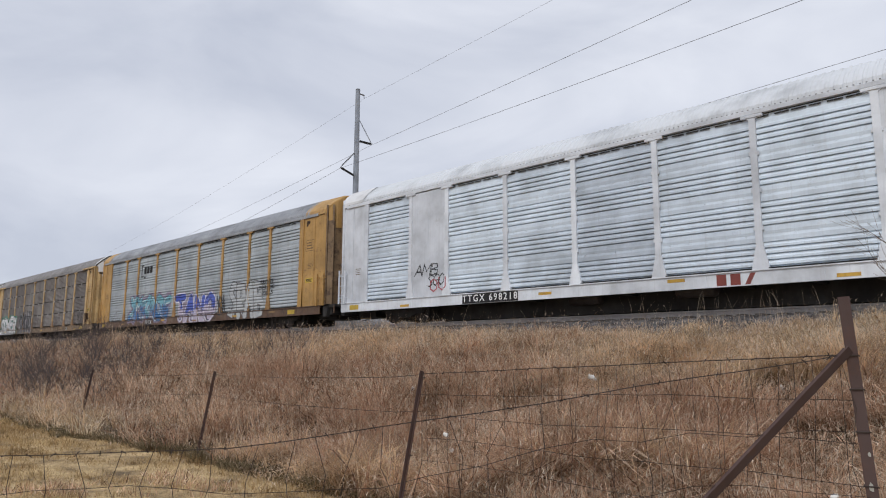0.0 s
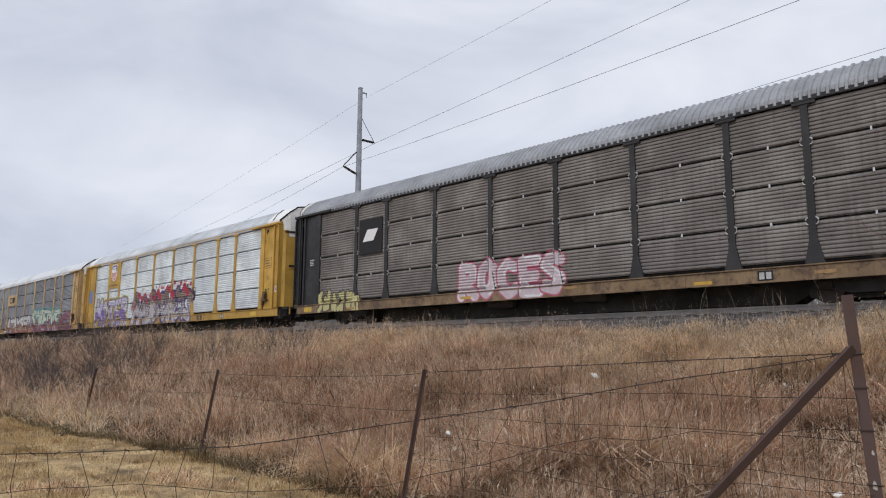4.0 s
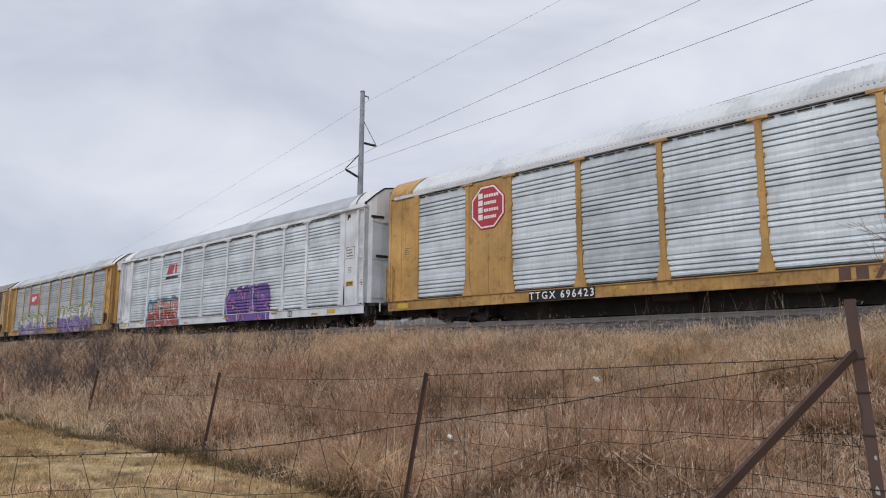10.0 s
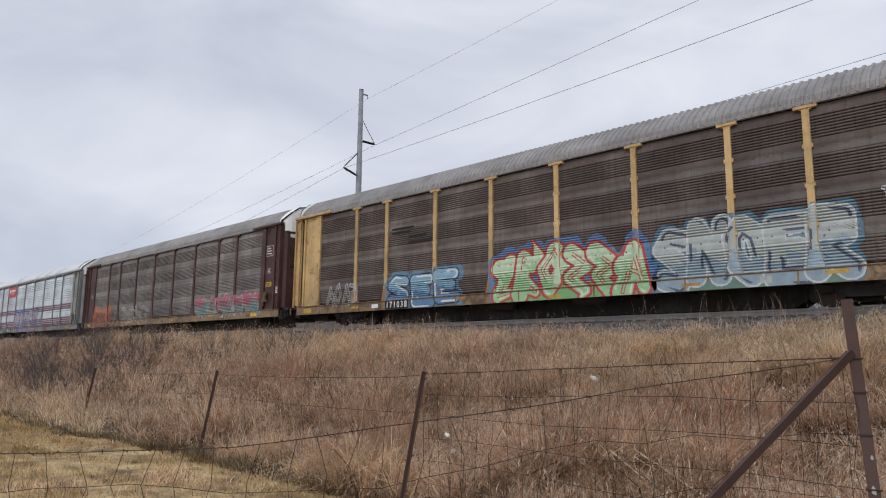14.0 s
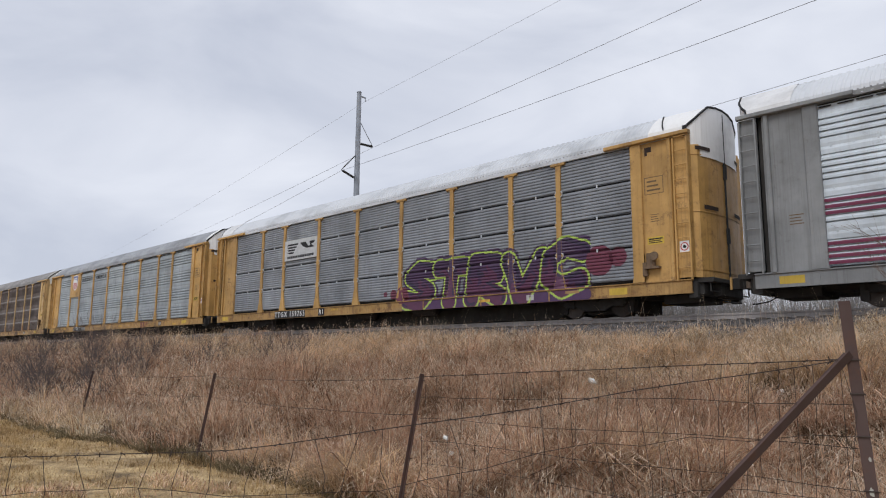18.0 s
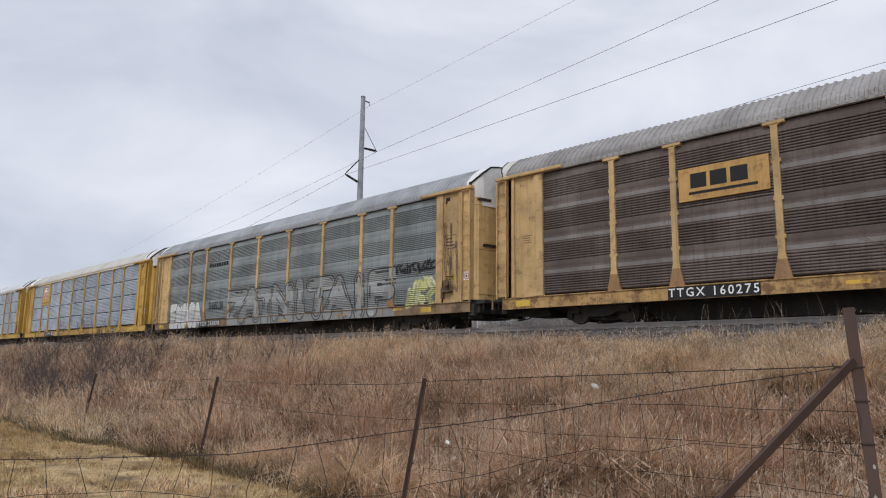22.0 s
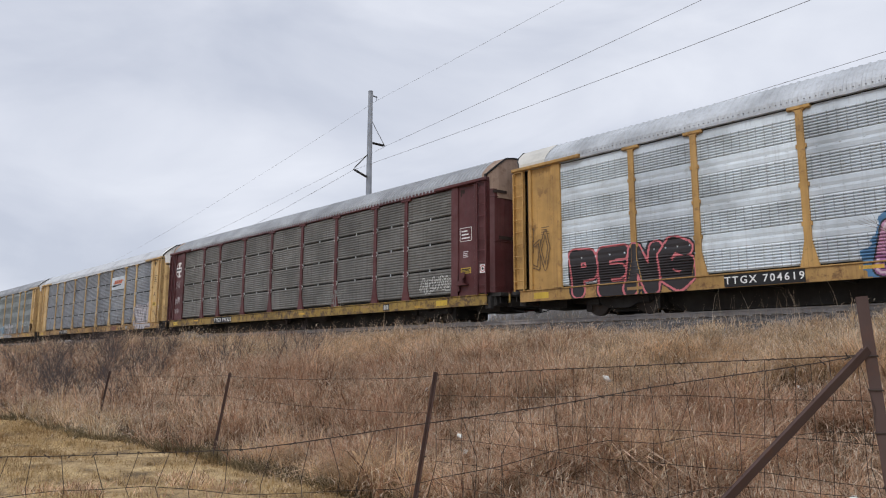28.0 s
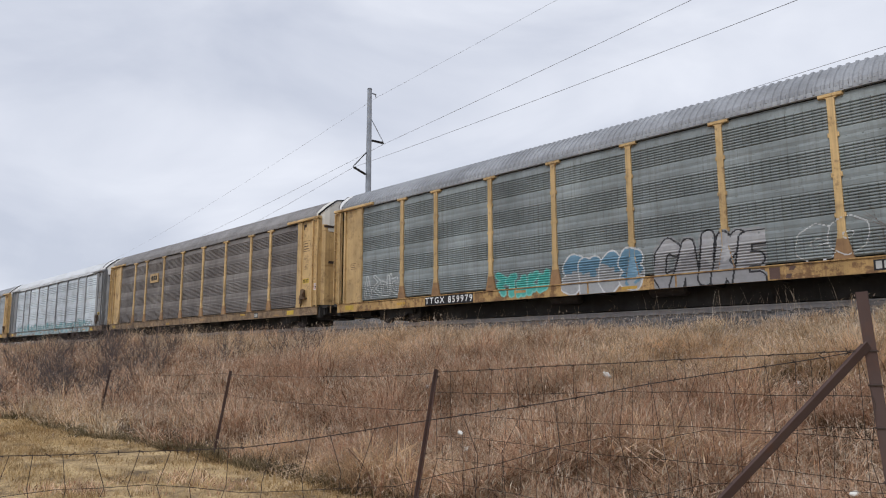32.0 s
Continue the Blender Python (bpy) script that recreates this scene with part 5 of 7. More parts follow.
def graffiti(car, style, x0, x1, z0, z1, fills, line, shine=None, back=None, seed=1, word="", r=0.0, o=0.05, label="spray-painted graffiti", halo=0.28, solid=True, sill=None, over=False, wide=0.0, slant=None):
    """A piece of spray work: letter bodies, outline, inner strokes, a cloud behind and a painted sill below."""
    rg = np.random.RandomState(seed)
    pad = max(halo if back else 0.1, 0.3 if solid and not word else 0.1)
    xs = np.arange(x0 - pad, x1 + pad, 0.026)
    zs = rows_between(style, max(0.545, z0 - pad), z1 + pad)
    X, Z = np.meshgrid((xs[:-1] + xs[1:]) / 2, (zs[:-1] + zs[1:]) / 2)
    ph = rg.uniform(0, 6, 8)
    wob = 0.05 * (np.sin(X * 2.3 + ph[0]) + np.sin(X * 5.1 + Z * 3 + ph[1]) + np.sin(Z * 4.7 + ph[2]))
    mottle = np.sin(X * 9.1 + 3 * np.sin(Z * 5.3 + ph[3]) + ph[4]) * np.sin(Z * 11.0 + 2 * np.sin(X * 6.1 + ph[5]))
    h = z1 - z0
    wild = solid and not word and h > 0.9 and r < 0.3
    n = len(word) if word else max(2, int(round((x1 - x0) / (h * (0.52 if wild else 0.62)))))
    w = (x1 - x0) / n
    r = r or 0.12 * h
    o = min(o, 0.04) if wild and o <= 0.05 else o
    cell = np.full(X.shape, -1)
    near = np.full(X.shape, 9.0)
    owner = np.full(X.shape, -1)
    for k in range(n):
        sh = GLYPH[word[k]] if word else SHAPES[rg.randint(len(SHAPES))]
        flip = (not word) and rg.rand() < 0.4
        up = rg.uniform(-0.08, 0.08) * h
        lean = rg.uniform(-0.12, 0.12) + (0.12 if wild else 0)
        broad = wide or (1.34 if wild else 1.02)
        lean = lean if slant is None else slant + 0.3 * lean
        strokes = []
        for st in sh:
            pts = []
            for a, b in st:
                a = 1 - a if flip else a
                px = x0 + w * (k + 0.5) + (a - 0.5) * max(0.2 * w, w * broad - 2 * r) * 1.02 + lean * (b - 0.5) * h
                pts.append((px + (0 if word else rg.uniform(-0.06, 0.06)), z0 + r + up + b * (h - 2 * r) + (0 if word else rg.uniform(-0.07, 0.07))))
            strokes.append(pts)
        if wild:
            r0, r1 = r * rg.uniform(1.15, 1.5), r * rg.uniform(0.45, 0.9)
            if rg.rand() < 0.5:
                r0, r1 = r1, r0
            d = taper_dist(X, Z, strokes, r0, r1)
            p = strokes[0][-1]
            e = (p[0] + rg.uniform(-0.5, 0.5) * w, min(p[1] + rg.uniform(0.1, 0.3) * h, z1 + 0.2) if p[1] > z0 + h * 0.5 else max(0.5, p[1] - rg.uniform(0.05, 0.3) * h))
            d = np.minimum(d, taper_dist(X, Z, [[p, e]], r * 0.8, 0.005)) + 0.5 * wob * r
        else:
            d = seg_dist(X, Z, strokes) + 0.4 * wob * r
            d = d - r * (1.0 + 0.5 * np.clip((z0 + 0.35 * h - Z) / h, 0, 1))
        near = np.minimum(near, d)
        owner = np.where(d < o, k, owner)
        cell = np.where((d >= 0) & (d < o), 2, cell)
        tone = (Z - z0) / h + 1.3 * wob + 0.10 * mottle + rg.uniform(-0.14, 0.14)
        if solid:
            cell = np.where(d < 0, np.where(tone > 0.5, 0, 1), cell)
            if shine:
                cell = np.where((d < -0.2 * r) & (d > -0.5 * r) & (np.sin(X * 3 + Z * 5 + k) > 0.25), 3, cell)
            if wild:
                inner = np.abs(seg_dist(X, Z, strokes) - 0.2 * r)
                cell = np.where((inner < 0.018) & (d < 0) & (np.sin(X * 4.3 - Z * 3.1 + ph[6] + k) > 0.1), 2, cell)
        else:
            cell = np.where((d < 0) & (cell == 2), -1, cell)
    if back:
        edge = o + halo * (0.45 + 3.0 * wob + 0.15 * mottle)
        where = (Z > z0 + 0.45 * h) if over else (Z < z1 + pad * 0.8)
        cell = np.where((cell < 0) & (near < edge) & where, 4, cell)
    if sill:
        ends = np.minimum(X - x0, x1 - X) + 0.25 * np.sin(Z * 9 + ph[7]) + 2 * wob
        low = (Z < 0.97 + 1.2 * wob + 0.05 * mottle) & (ends > 0)
        cell = np.where(low & ((cell < 0) | (cell == 4)), 5, cell)
    nxs = len(xs)
    VX, VZ = np.meshgrid(xs, zs)
    D = depth_at(style, VX, VZ)
    V = np.stack([VX, -HALF + D - 0.006, VZ], -1).reshape(-1, 3)
    # cells of one colour in a row become one strip
    level = np.abs(np.diff(D, axis=1)) < 1e-6
    level = level[:-1] & level[1:]
    begin = np.ones(cell.shape, bool)
    owner = np.where(cell > 3, -1, owner)
    begin[:, 1:] = (cell[:, 1:] != cell[:, :-1]) | (owner[:, 1:] != owner[:, :-1]) | ~level[:, 1:] | ~level[:, :-1]
    row, c0_ = np.nonzero(begin)
    c1_ = np.append(c0_[1:], 0)
    c1_ = np.where(c1_ == 0, cell.shape[1], c1_)
    tone = cell[row, c0_]
    ok = tone >= 0
    row, c0_, c1_, tone = row[ok], c0_[ok], c1_[ok], tone[ok]
    q = np.stack([row * nxs + c0_, row * nxs + c1_, (row + 1) * nxs + c1_, (row + 1) * nxs + c0_], -1)
    mats = [spray(fills[0]), spray(fills[-1]), spray(line), spray(shine or fills[0]), spray(back or line), spray(sill or line)]
    whose = owner[row, c0_]
    ground = None
    for k in sorted(set(whose.tolist())):
        mine = whose == k
        used, inv = np.unique(q[mine].ravel(), return_inverse=True)
        me = quads_mesh("graffiti", V[used], inv.reshape(-1, 4), mats[0])
        for m in mats[1:]:
            me.materials.append(m)
        me.polygons.foreach_set("material_index", tone[mine].astype(np.int32))
        if k < 0:
            ground = tagged(part("graffiti", me, car), label, kind="stuff")
        else:
            part("graffiti_letter", me, ground or car, label if k == 0 or not ground else "")


def splats(car, style, discs, colour, label, rough=0.12):
    """Round splashes of paint: x, height, radius."""
    s = Solid()
    rg = random.Random(len(discs))
    drops = [(x + r * rg.uniform(-1.6, 1.6), z + r * rg.uniform(0.2, 1.6), r * rg.uniform(0.1, 0.25)) for x, z, r in discs for _ in range(4)] if rough else []
    for j, (x, z, r) in enumerate([(x, z, r * (0.78 if rough else 1.0)) for x, z, r in discs] + drops):
        zs = [zz for zz in rows_between(style, z - r, z + r) if z - r < zz < z + r]
        for za, zb in zip(zs, zs[1:]):
            m = math.sqrt(max(0.0, r * r - ((za + zb) / 2 - z) ** 2)) * (1 + rough * math.sin(za * 23 + j * 2.1) + rough * math.sin(za * 41 + j))
            xs = np.linspace(x - m, x + m, 5)
            lo, hi = (depth_at(style, xs, np.full(5, q)) for q in (za, zb))
            v = [(float(p), -HALF + float(d) - 0.008, q) for q, ds in ((za, lo), (zb, hi)) for p, d in zip(xs, ds)]
            s.add(v, [(i, i + 1, i + 6, i + 5) for i in range(4)])
    return tagged(part("graffiti", s.mesh("graffiti", spray(colour)), car, label), kind="stuff")


K, W_ = (0.012, 0.012, 0.016), (0.62, 0.63, 0.64)
TEA, BLU, DBL = (0.11, 0.30, 0.33), (0.05, 0.10, 0.34), (0.025, 0.04, 0.14)
RED, LIM, SIL = (0.42, 0.03, 0.05), (0.36, 0.46, 0.12), (0.36, 0.37, 0.38)
SKY = (0.22, 0.38, 0.50)

graffiti(c0, "flat", -8.8, -7.5, 1.75, 2.2, [K], K, None, None, 4, "AMB", 0.010, 0.010, "black scribbled tag", slant=0.25)
graffiti(c0, "flat", -8.1, -7.2, 1.3, 1.75, [K], K, None, None, 5, "SGO", 0.010, 0.010, "black scribbled tag", slant=0.25)
graffiti(c0, "flat", -8.0, -7.1, 1.1, 1.6, [(0.40, 0.08, 0.10)], (0.40, 0.08, 0.10), None, None, 6, "OU", 0.012, 0.012, "faint red scribble")
graffiti(c1, "ridge", -8.2, -2.2, 0.75, 2.35, [(0.14, 0.36, 0.44), (0.05, 0.16, 0.36)], (0.02, 0.025, 0.07), (0.55, 0.60, 0.62), (0.24, 0.19, 0.26), 11, label="teal and blue graffiti letters", halo=0.22)
graffiti(c1, "ridge", -1.2, 3.6, 0.6, 2.2, [(0.05, 0.09, 0.42), (0.42, 0.37, 0.47)], (0.60, 0.60, 0.64), (0.03, 0.03, 0.09), (0.27, 0.22, 0.29), 12, "TANO", 0.22, 0.06, "deep blue graffiti letters edged in white", 0.2, wide=1.15)
graffiti(c1, "ridge", 3.85, 4.75, 0.85, 1.9, [K], (0.03, 0.03, 0.035), None, None, 14, "YBA", 0.03, 0.02, "black tag")
graffiti(c1, "ridge", 5.2, 8.6, 0.62, 2.5, [(0.42, 0.44, 0.45)], (0.06, 0.05, 0.05), None, None, 13, "SRAB", 0.17, 0.05, "pale outlined bubble graffiti", wide=1.3)
for j, (w_, x1_) in enumerate((("IDRATHER", 9.5), ("BESLING", 9.6), ("TROLLS", 9.5))):
    graffiti(c1, "ridge", 8.2, x1_, 2.22 - 0.27 * j, 2.42 - 0.27 * j, [K], (0.03, 0.03, 0.035), None, None, 15 + j, w_, 0.012, 0.012, "line of small black writing")
graffiti(c2, "plank", -11.6, -6.4, 0.62, 2.15, [W_, (0.50, 0.51, 0.53)], K, (0.70, 0.71, 0.72), (0.05, 0.24, 0.16), 21, "SOMER", 0.19, 0.06, "white graffiti letters with dark edges over green", 0.25, sill=(0.30, 0.30, 0.31), wide=1.2)
graffiti(c2, "plank", -5.5, -1.5, 0.55, 2.45, [K], (0.52, 0.50, 0.52), None, (0.02, 0.02, 0.022), 22, "SICUS", 0.23, 0.04, "black bubble graffiti edged in white", 0.06, wide=1.35)
graffiti(c2, "plank", 10.0, 11.2, 1.5, 1.9, [K], K, seed=23, r=0.014, o=0.014, label="small black tag")
graffiti(c3, "plank", -3.0, 1.7, 0.7, 2.1, [(0.50, 0.42, 0.46)], (0.42, 0.10, 0.16), W_, None, 31, "ROCES", 0.19, 0.055, "pink outlined graffiti letters", wide=1.15)
graffiti(c3, "plank", -11.9, -8.8, 0.5, 1.4, [(0.46, 0.42, 0.20)], K, None, None, 32, label="yellowish graffiti")
graffiti(c4, "plank", -11.3, -5.5, 0.55, 2.5, [(0.47, 0.44, 0.60), (0.20, 0.13, 0.38)], K, (0.66, 0.64, 0.72), (0.42, 0.36, 0.10), 41, "MOTER", 0.22, 0.055, "lilac block letters edged in black over a yellow cloud", 0.22, wide=1.12, slant=0.1)
graffiti(c4, "plank", -4.5, 4.3, 0.55, 2.55, [(0.20, 0.155, 0.125), (0.46, 0.44, 0.47)], (0.028, 0.022, 0.11), (0.36, 0.29, 0.22), (0.045, 0.035, 0.15), 42, label="tan and white wildstyle graffiti edged in navy", halo=0.2, r=0.22)
splats(c4, "plank", [(-4.35, 1.75, 0.30), (-3.5, 2.45, 0.30), (-3.1, 2.25, 0.24), (-2.6, 2.5, 0.15), (-2.3, 2.05, 0.22), (-1.7, 2.35, 0.30), (-1.1, 2.15, 0.24), (-0.6, 2.5, 0.33), (-0.3, 2.2, 0.28), (0.1, 2.75, 0.14), (0.75, 2.7, 0.24), (1.15, 2.6, 0.34), (1.5, 2.25, 0.36), (1.75, 2.95, 0.15), (2.6, 2.9, 0.2), (3.1, 2.6, 0.36), (3.5, 2.3, 0.32), (3.9, 2.75, 0.18), (-3.9, 2.7, 0.1), (2.15, 2.75, 0.1), (-0.9, 2.85, 0.09)], RED, "splashes of red spray paint")
graffiti(c4, "plank", 3.4, 4.6, 2.15, 2.55, [K], K, seed=44, word="OVO", r=0.014, o=0.012, label="black tag")
graffiti(c5, "plank", -6.9, 0.6, 0.68, 1.98, [(0.54, 0.55, 0.57), (0.24, 0.10, 0.06)], K, (0.62, 0.62, 0.63), (0.17, 0.06, 0.055), 51, "ATAKSER", 0.165, 0.055, "white graffiti letters fading into rust red", 0.16, sill=(0.24, 0.03, 0.035), wide=1.25, slant=0.2)
graffiti(c5, "plank", -11.6, -7.3, 0.75, 2.0, [SIL], (0.06, 0.06, 0.065), seed=54, word="SOUP", r=0.2, o=0.03, solid=False, label="faint outlined graffiti")
graffiti(c5, "plank", 1.2, 8.6, 0.62, 2.35, [(0.45, 0.54, 0.46), (0.20, 0.04, 0.12)], K, (0.52, 0.60, 0.53), (0.07, 0.33, 0.38), 52, "SOMERVE", 0.2, 0.06, "pale green graffiti letters fading into magenta", 0.2, sill=(0.19, 0.02, 0.085), over=True, wide=1.15, slant=0.15)
graffiti(c5, "plank", 8.9, 12.0, 0.6, 2.0, [(0.24, 0.08, 0.13), (0.15, 0.03, 0.07)], K, None, None, 53, label="dusky pink graffiti letters", sill=(0.17, 0.022, 0.075))
graffiti(c6, "ridge", -11.4, -4.8, 0.55, 1.85, [BLU, DBL], DBL, None, None, 61, r=0.36, label="dark blue graffiti blocks")
graffiti(c6, "ridge", -6.0, -4.5, 0.8, 2.0, [W_], K, seed=62, label="white graffiti shape")
graffiti(c6, "ridge", -2.9, 0.4, 0.55, 2.2, [(0.14, 0.025, 0.055), (0.19, 0.03, 0.07)], (0.50, 0.47, 0.49), None, K, 63, "ANAS", 0.2, 0.035, "maroon bubble graffiti with white and black edges", 0.16, wide=1.2)
graffiti(c6, "ridge", 2.5, 6.6, 0.6, 2.4, [(0.45, 0.61, 0.44), (0.42, 0.56, 0.38)], K, None, (0.015, 0.03, 0.02), 64, "OMUS", 0.22, 0.045, "light green bubble graffiti", 0.05, wide=1.35)
splats(c6, "ridge", [(6.3, 2.35, 0.25), (6.7, 2.3, 0.27), (7.1, 2.25, 0.24), (7.5, 2.3, 0.2), (7.9, 2.35, 0.17)], (0.16, 0.42, 0.47), "cloud of teal spray paint")
graffiti(c6, "ridge", 7.6, 11.9, 0.6, 2.55, [(0.52, 0.54, 0.56), (0.44, 0.45, 0.47)], K, None, (0.36, 0.37, 0.39), 65, "ASEP", 0.21, 0.06, "white bubble graffiti with black edges", 0.1, wide=1.2)
graffiti(c8, "ridge", -8.8, -4.4, 0.55, 2.2, [(0.36, 0.19, 0.17), (0.34, 0.045, 0.03)], K, (0.60, 0.56, 0.56), (0.05, 0.25, 0.40), 81, "HERR", 0.23, 0.05, "red and pale graffiti letters over a blue cloud", 0.3, wide=1.1)
graffiti(c8, "ridge", 1.6, 5.9, 0.55, 2.25, [(0.10, 0.05, 0.24), (0.13, 0.06, 0.28)], (0.02, 0.012, 0.045), (0.42, 0.14, 0.27), (0.09, 0.045, 0.21), 82, "CNER", 0.27, 0.045, "large purple graffiti letters with pink edges", 0.16, wide=1.25)
graffiti(c9, "ridge", -9.7, -2.0, 0.6, 2.1, [(0.60, 0.60, 0.55), (0.20, 0.15, 0.42)], K, (0.30, 0.24, 0.52), LIM, 91, o=0.062, label="white and violet graffiti letters over lime", halo=0.25, sill=(0.10, 0.06, 0.12), over=True)
graffiti(c9, "ridge", -1.1, 0.6, 1.5, 1.95, [W_], K, None, K, 92, "DIRT", 0.028, 0.035, "white script lettering edged in black", 0.1)
graffiti(c9, "ridge", -1.1, 0.9, 0.95, 1.38, [W_], K, None, K, 93, "KINGS", 0.028, 0.035, "white script lettering edged in black", 0.1)
graffiti(c9, "ridge", 1.7, 9.4, 0.6, 2.5, [(0.60, 0.60, 0.55), (0.23, 0.17, 0.46)], K, (0.32, 0.26, 0.56), LIM, 94, o=0.062, label="white and violet graffiti letters over lime", halo=0.3, sill=(0.09, 0.05, 0.10), over=True)
graffiti(c9, "ridge", -10.4, -9.6, 1.0, 1.8, [SIL], K, seed=95, r=0.03, solid=False, label="small black scribble")
graffiti(c10, "wave", -7.0, -3.0, 0.6, 1.85, [SKY, (0.10, 0.20, 0.34)], K, W_, (0.10, 0.20, 0.30), 101, "SEE", 0.2, label="sky-blue graffiti letters", sill=(0.10, 0.13, 0.15))
graffiti(c10, "wave", -1.2, 4.6, 0.55, 2.3, [(0.47, 0.60, 0.42), (0.30, 0.50, 0.28)], (0.42, 0.06, 0.055), (0.55, 0.62, 0.46), (0.10, 0.19, 0.36), 102, o=0.09, label="light green graffiti letters edged in red over blue", sill=(0.17, 0.38, 0.16), r=0.24, halo=0.3)
graffiti(c10, "wave", 4.9, 10.0, 0.58, 2.4, [(0.38, 0.42, 0.41), (0.25, 0.33, 0.39)], (0.50, 0.53, 0.53), (0.07, 0.09, 0.14), (0.10, 0.20, 0.28), 103, "SNOER", 0.25, 0.05, "pastel bubble graffiti with pale edges", 0.2, sill=(0.13, 0.21, 0.17), wide=1.25)
graffiti(c10, "wave", -11.2, -8.9, 0.9, 1.8, [SIL], (0.4, 0.4, 0.4), seed=104, r=0.03, solid=False, label="pale scribbled tag")
graffiti(c11, "wave", 4.6, 11.7, 0.8, 1.9, [(0.34, 0.10, 0.14), (0.12, 0.30, 0.28)], (0.3, 0.16, 0.18), (0.45, 0.35, 0.35), None, 111, label="faded pink and green graffiti")
graffiti(c11, "wave", -6.5, -2.0, 0.8, 1.8, [SIL], (0.45, 0.44, 0.42), seed=112, r=0.05, solid=False, label="pale outlined tag")
graffiti(c11, "wave", -11.8, -8.4, 0.55, 2.1, [(0.36, 0.13, 0.06), (0.26, 0.09, 0.05)], (0.20, 0.07, 0.04), None, None, 113, r=0.34, label="orange graffiti blocks")
graffiti(c12, "ridge", -4.2, 2.8, 0.52, 2.45, [(0.40, 0.31, 0.33), (0.26, 0.18, 0.21)], K, None, (0.045, 0.20, 0.55), 121, "RIOCK", 0.25, 0.055, "pinkish grey graffiti letters with a blue cloud behind", 0.26, wide=1.25)
graffiti(c12, "ridge", 2.0, 3.0, 2.4, 2.68, [K], (0.03, 0.03, 0.035), None, None, 122, "DENK", 0.014, 0.014, "small black tag")
graffiti(c13, "plank", 1.7, 10.1, 0.58, 2.45, [(0.05, 0.022, 0.065), (0.09, 0.025, 0.065)], (0.36, 0.50, 0.09), (0.03, 0.02, 0.05), (0.06, 0.03, 0.08), 131, "STRVC", 0.31, 0.07, "purple graffiti letters edged in lime", 0.16, sill=(0.07, 0.03, 0.09), wide=1.2, slant=0.12)
splats(c13, "plank", [(10.55, 1.72, 0.48), (11.2, 1.78, 0.30)], (0.13, 0.025, 0.05), "round spots of maroon spray paint", 0.0)
splats(c13, "plank", [(1.55, 1.15, 0.34), (1.0, 1.22, 0.20), (0.5, 1.25, 0.11)], (0.13, 0.025, 0.05), "round spots of maroon spray paint", 0.0)
graffiti(c16, "wave", -11.4, -7.5, 0.5, 2.0, [(0.58, 0.60, 0.61), (0.52, 0.54, 0.55)], K, None, None, 161, "EMUGA", 0.22, 0.04, "white bubble graffiti", wide=1.3)
graffiti(c16, "wave", -6.6, -4.9, 1.5, 1.9, [K], (0.03, 0.035, 0.035), None, None, 166, "SHNBLOB", 0.02, 0.02, "dark scribbled writing")
graffiti(c16, "wave", -4.2, 9.3, 0.55, 2.45, [(0.30, 0.315, 0.315), (0.25, 0.26, 0.26)], (0.02, 0.02, 0.022), (0.06, 0.06, 0.062), (0.20, 0.215, 0.20), 162, "ZATNITAIF", 0.29, 0.06, "huge silver block letters with black edges", 0.1, sill=(0.22, 0.22, 0.215), wide=1.4)
graffiti(c16, "wave", 10.1, 11.7, 0.9, 2.0, [(0.50, 0.52, 0.20)], (0.3, 0.3, 0.2), W_, None, 163, label="pale yellow graffiti")
graffiti(c16, "wave", 9.3, 11.9, 2.2, 2.6, [K], K, seed=164, r=0.025, o=0.02, label="black tag")
graffiti(c19, "wave", -11.4, -7.3, 0.5, 2.0, [(0.02, 0.016, 0.018), (0.02, 0.016, 0.018)], (0.55, 0.15, 0.17), None, K, 191, "PENG", 0.2, 0.06, "black graffiti letters edged in pink", 0.12, wide=1.12)
graffiti(c19, "wave", -2.8, 3.6, 0.5, 2.2, [(0.45, 0.22, 0.34), (0.26, 0.10, 0.22)], K, (0.55, 0.42, 0.48), (0.06, 0.16, 0.30), 192, label="pink graffiti letters over blue", halo=0.4)
graffiti(c19, "wave", 3.6, 6.6, 1.3, 2.2, [(0.5, 0.42, 0.5)], K, None, (0.05, 0.17, 0.36), 193, label="pink and blue graffiti")
graffiti(c20, "plank", 10.0, 11.7, 1.2, 1.7, [SIL], (0.42, 0.42, 0.4), seed=201, r=0.03, solid=False, label="pale scribbled tag")
graffiti(c20, "plank", 3.4, 4.9, 1.0, 1.7, [SIL], (0.20, 0.20, 0.19), seed=202, r=0.02, solid=False, label="pale scribbled tag")
graffiti(c21, "plank", 9.2, 12.0, 0.6, 2.2, [(0.42, 0.40, 0.43)], (0.05, 0.04, 0.05), None, (0.33, 0.31, 0.34), 211, "SRCE", 0.17, 0.04, "pale outlined bubble graffiti", 0.08, wide=1.3)
graffiti(c22, "wave", -11.6, -9.3, 1.15, 2.0, [SIL], (0.42, 0.44, 0.44), seed=221, r=0.04, solid=False, label="pale scribbled tag")
graffiti(c22, "wave", -4.0, -1.7, 0.7, 1.45, [(0.06, 0.36, 0.32)], (0.16, 0.46, 0.42), None, None, 222, label="turquoise graffiti")
graffiti(c22, "wave", -1.1, 1.7, 0.5, 1.75, [(0.11, 0.22, 0.31), (0.30, 0.31, 0.32)], (0.52, 0.53, 0.54), None, None, 223, "SMOS", 0.24, 0.045, "blue and grey bubble graffiti", wide=1.25)
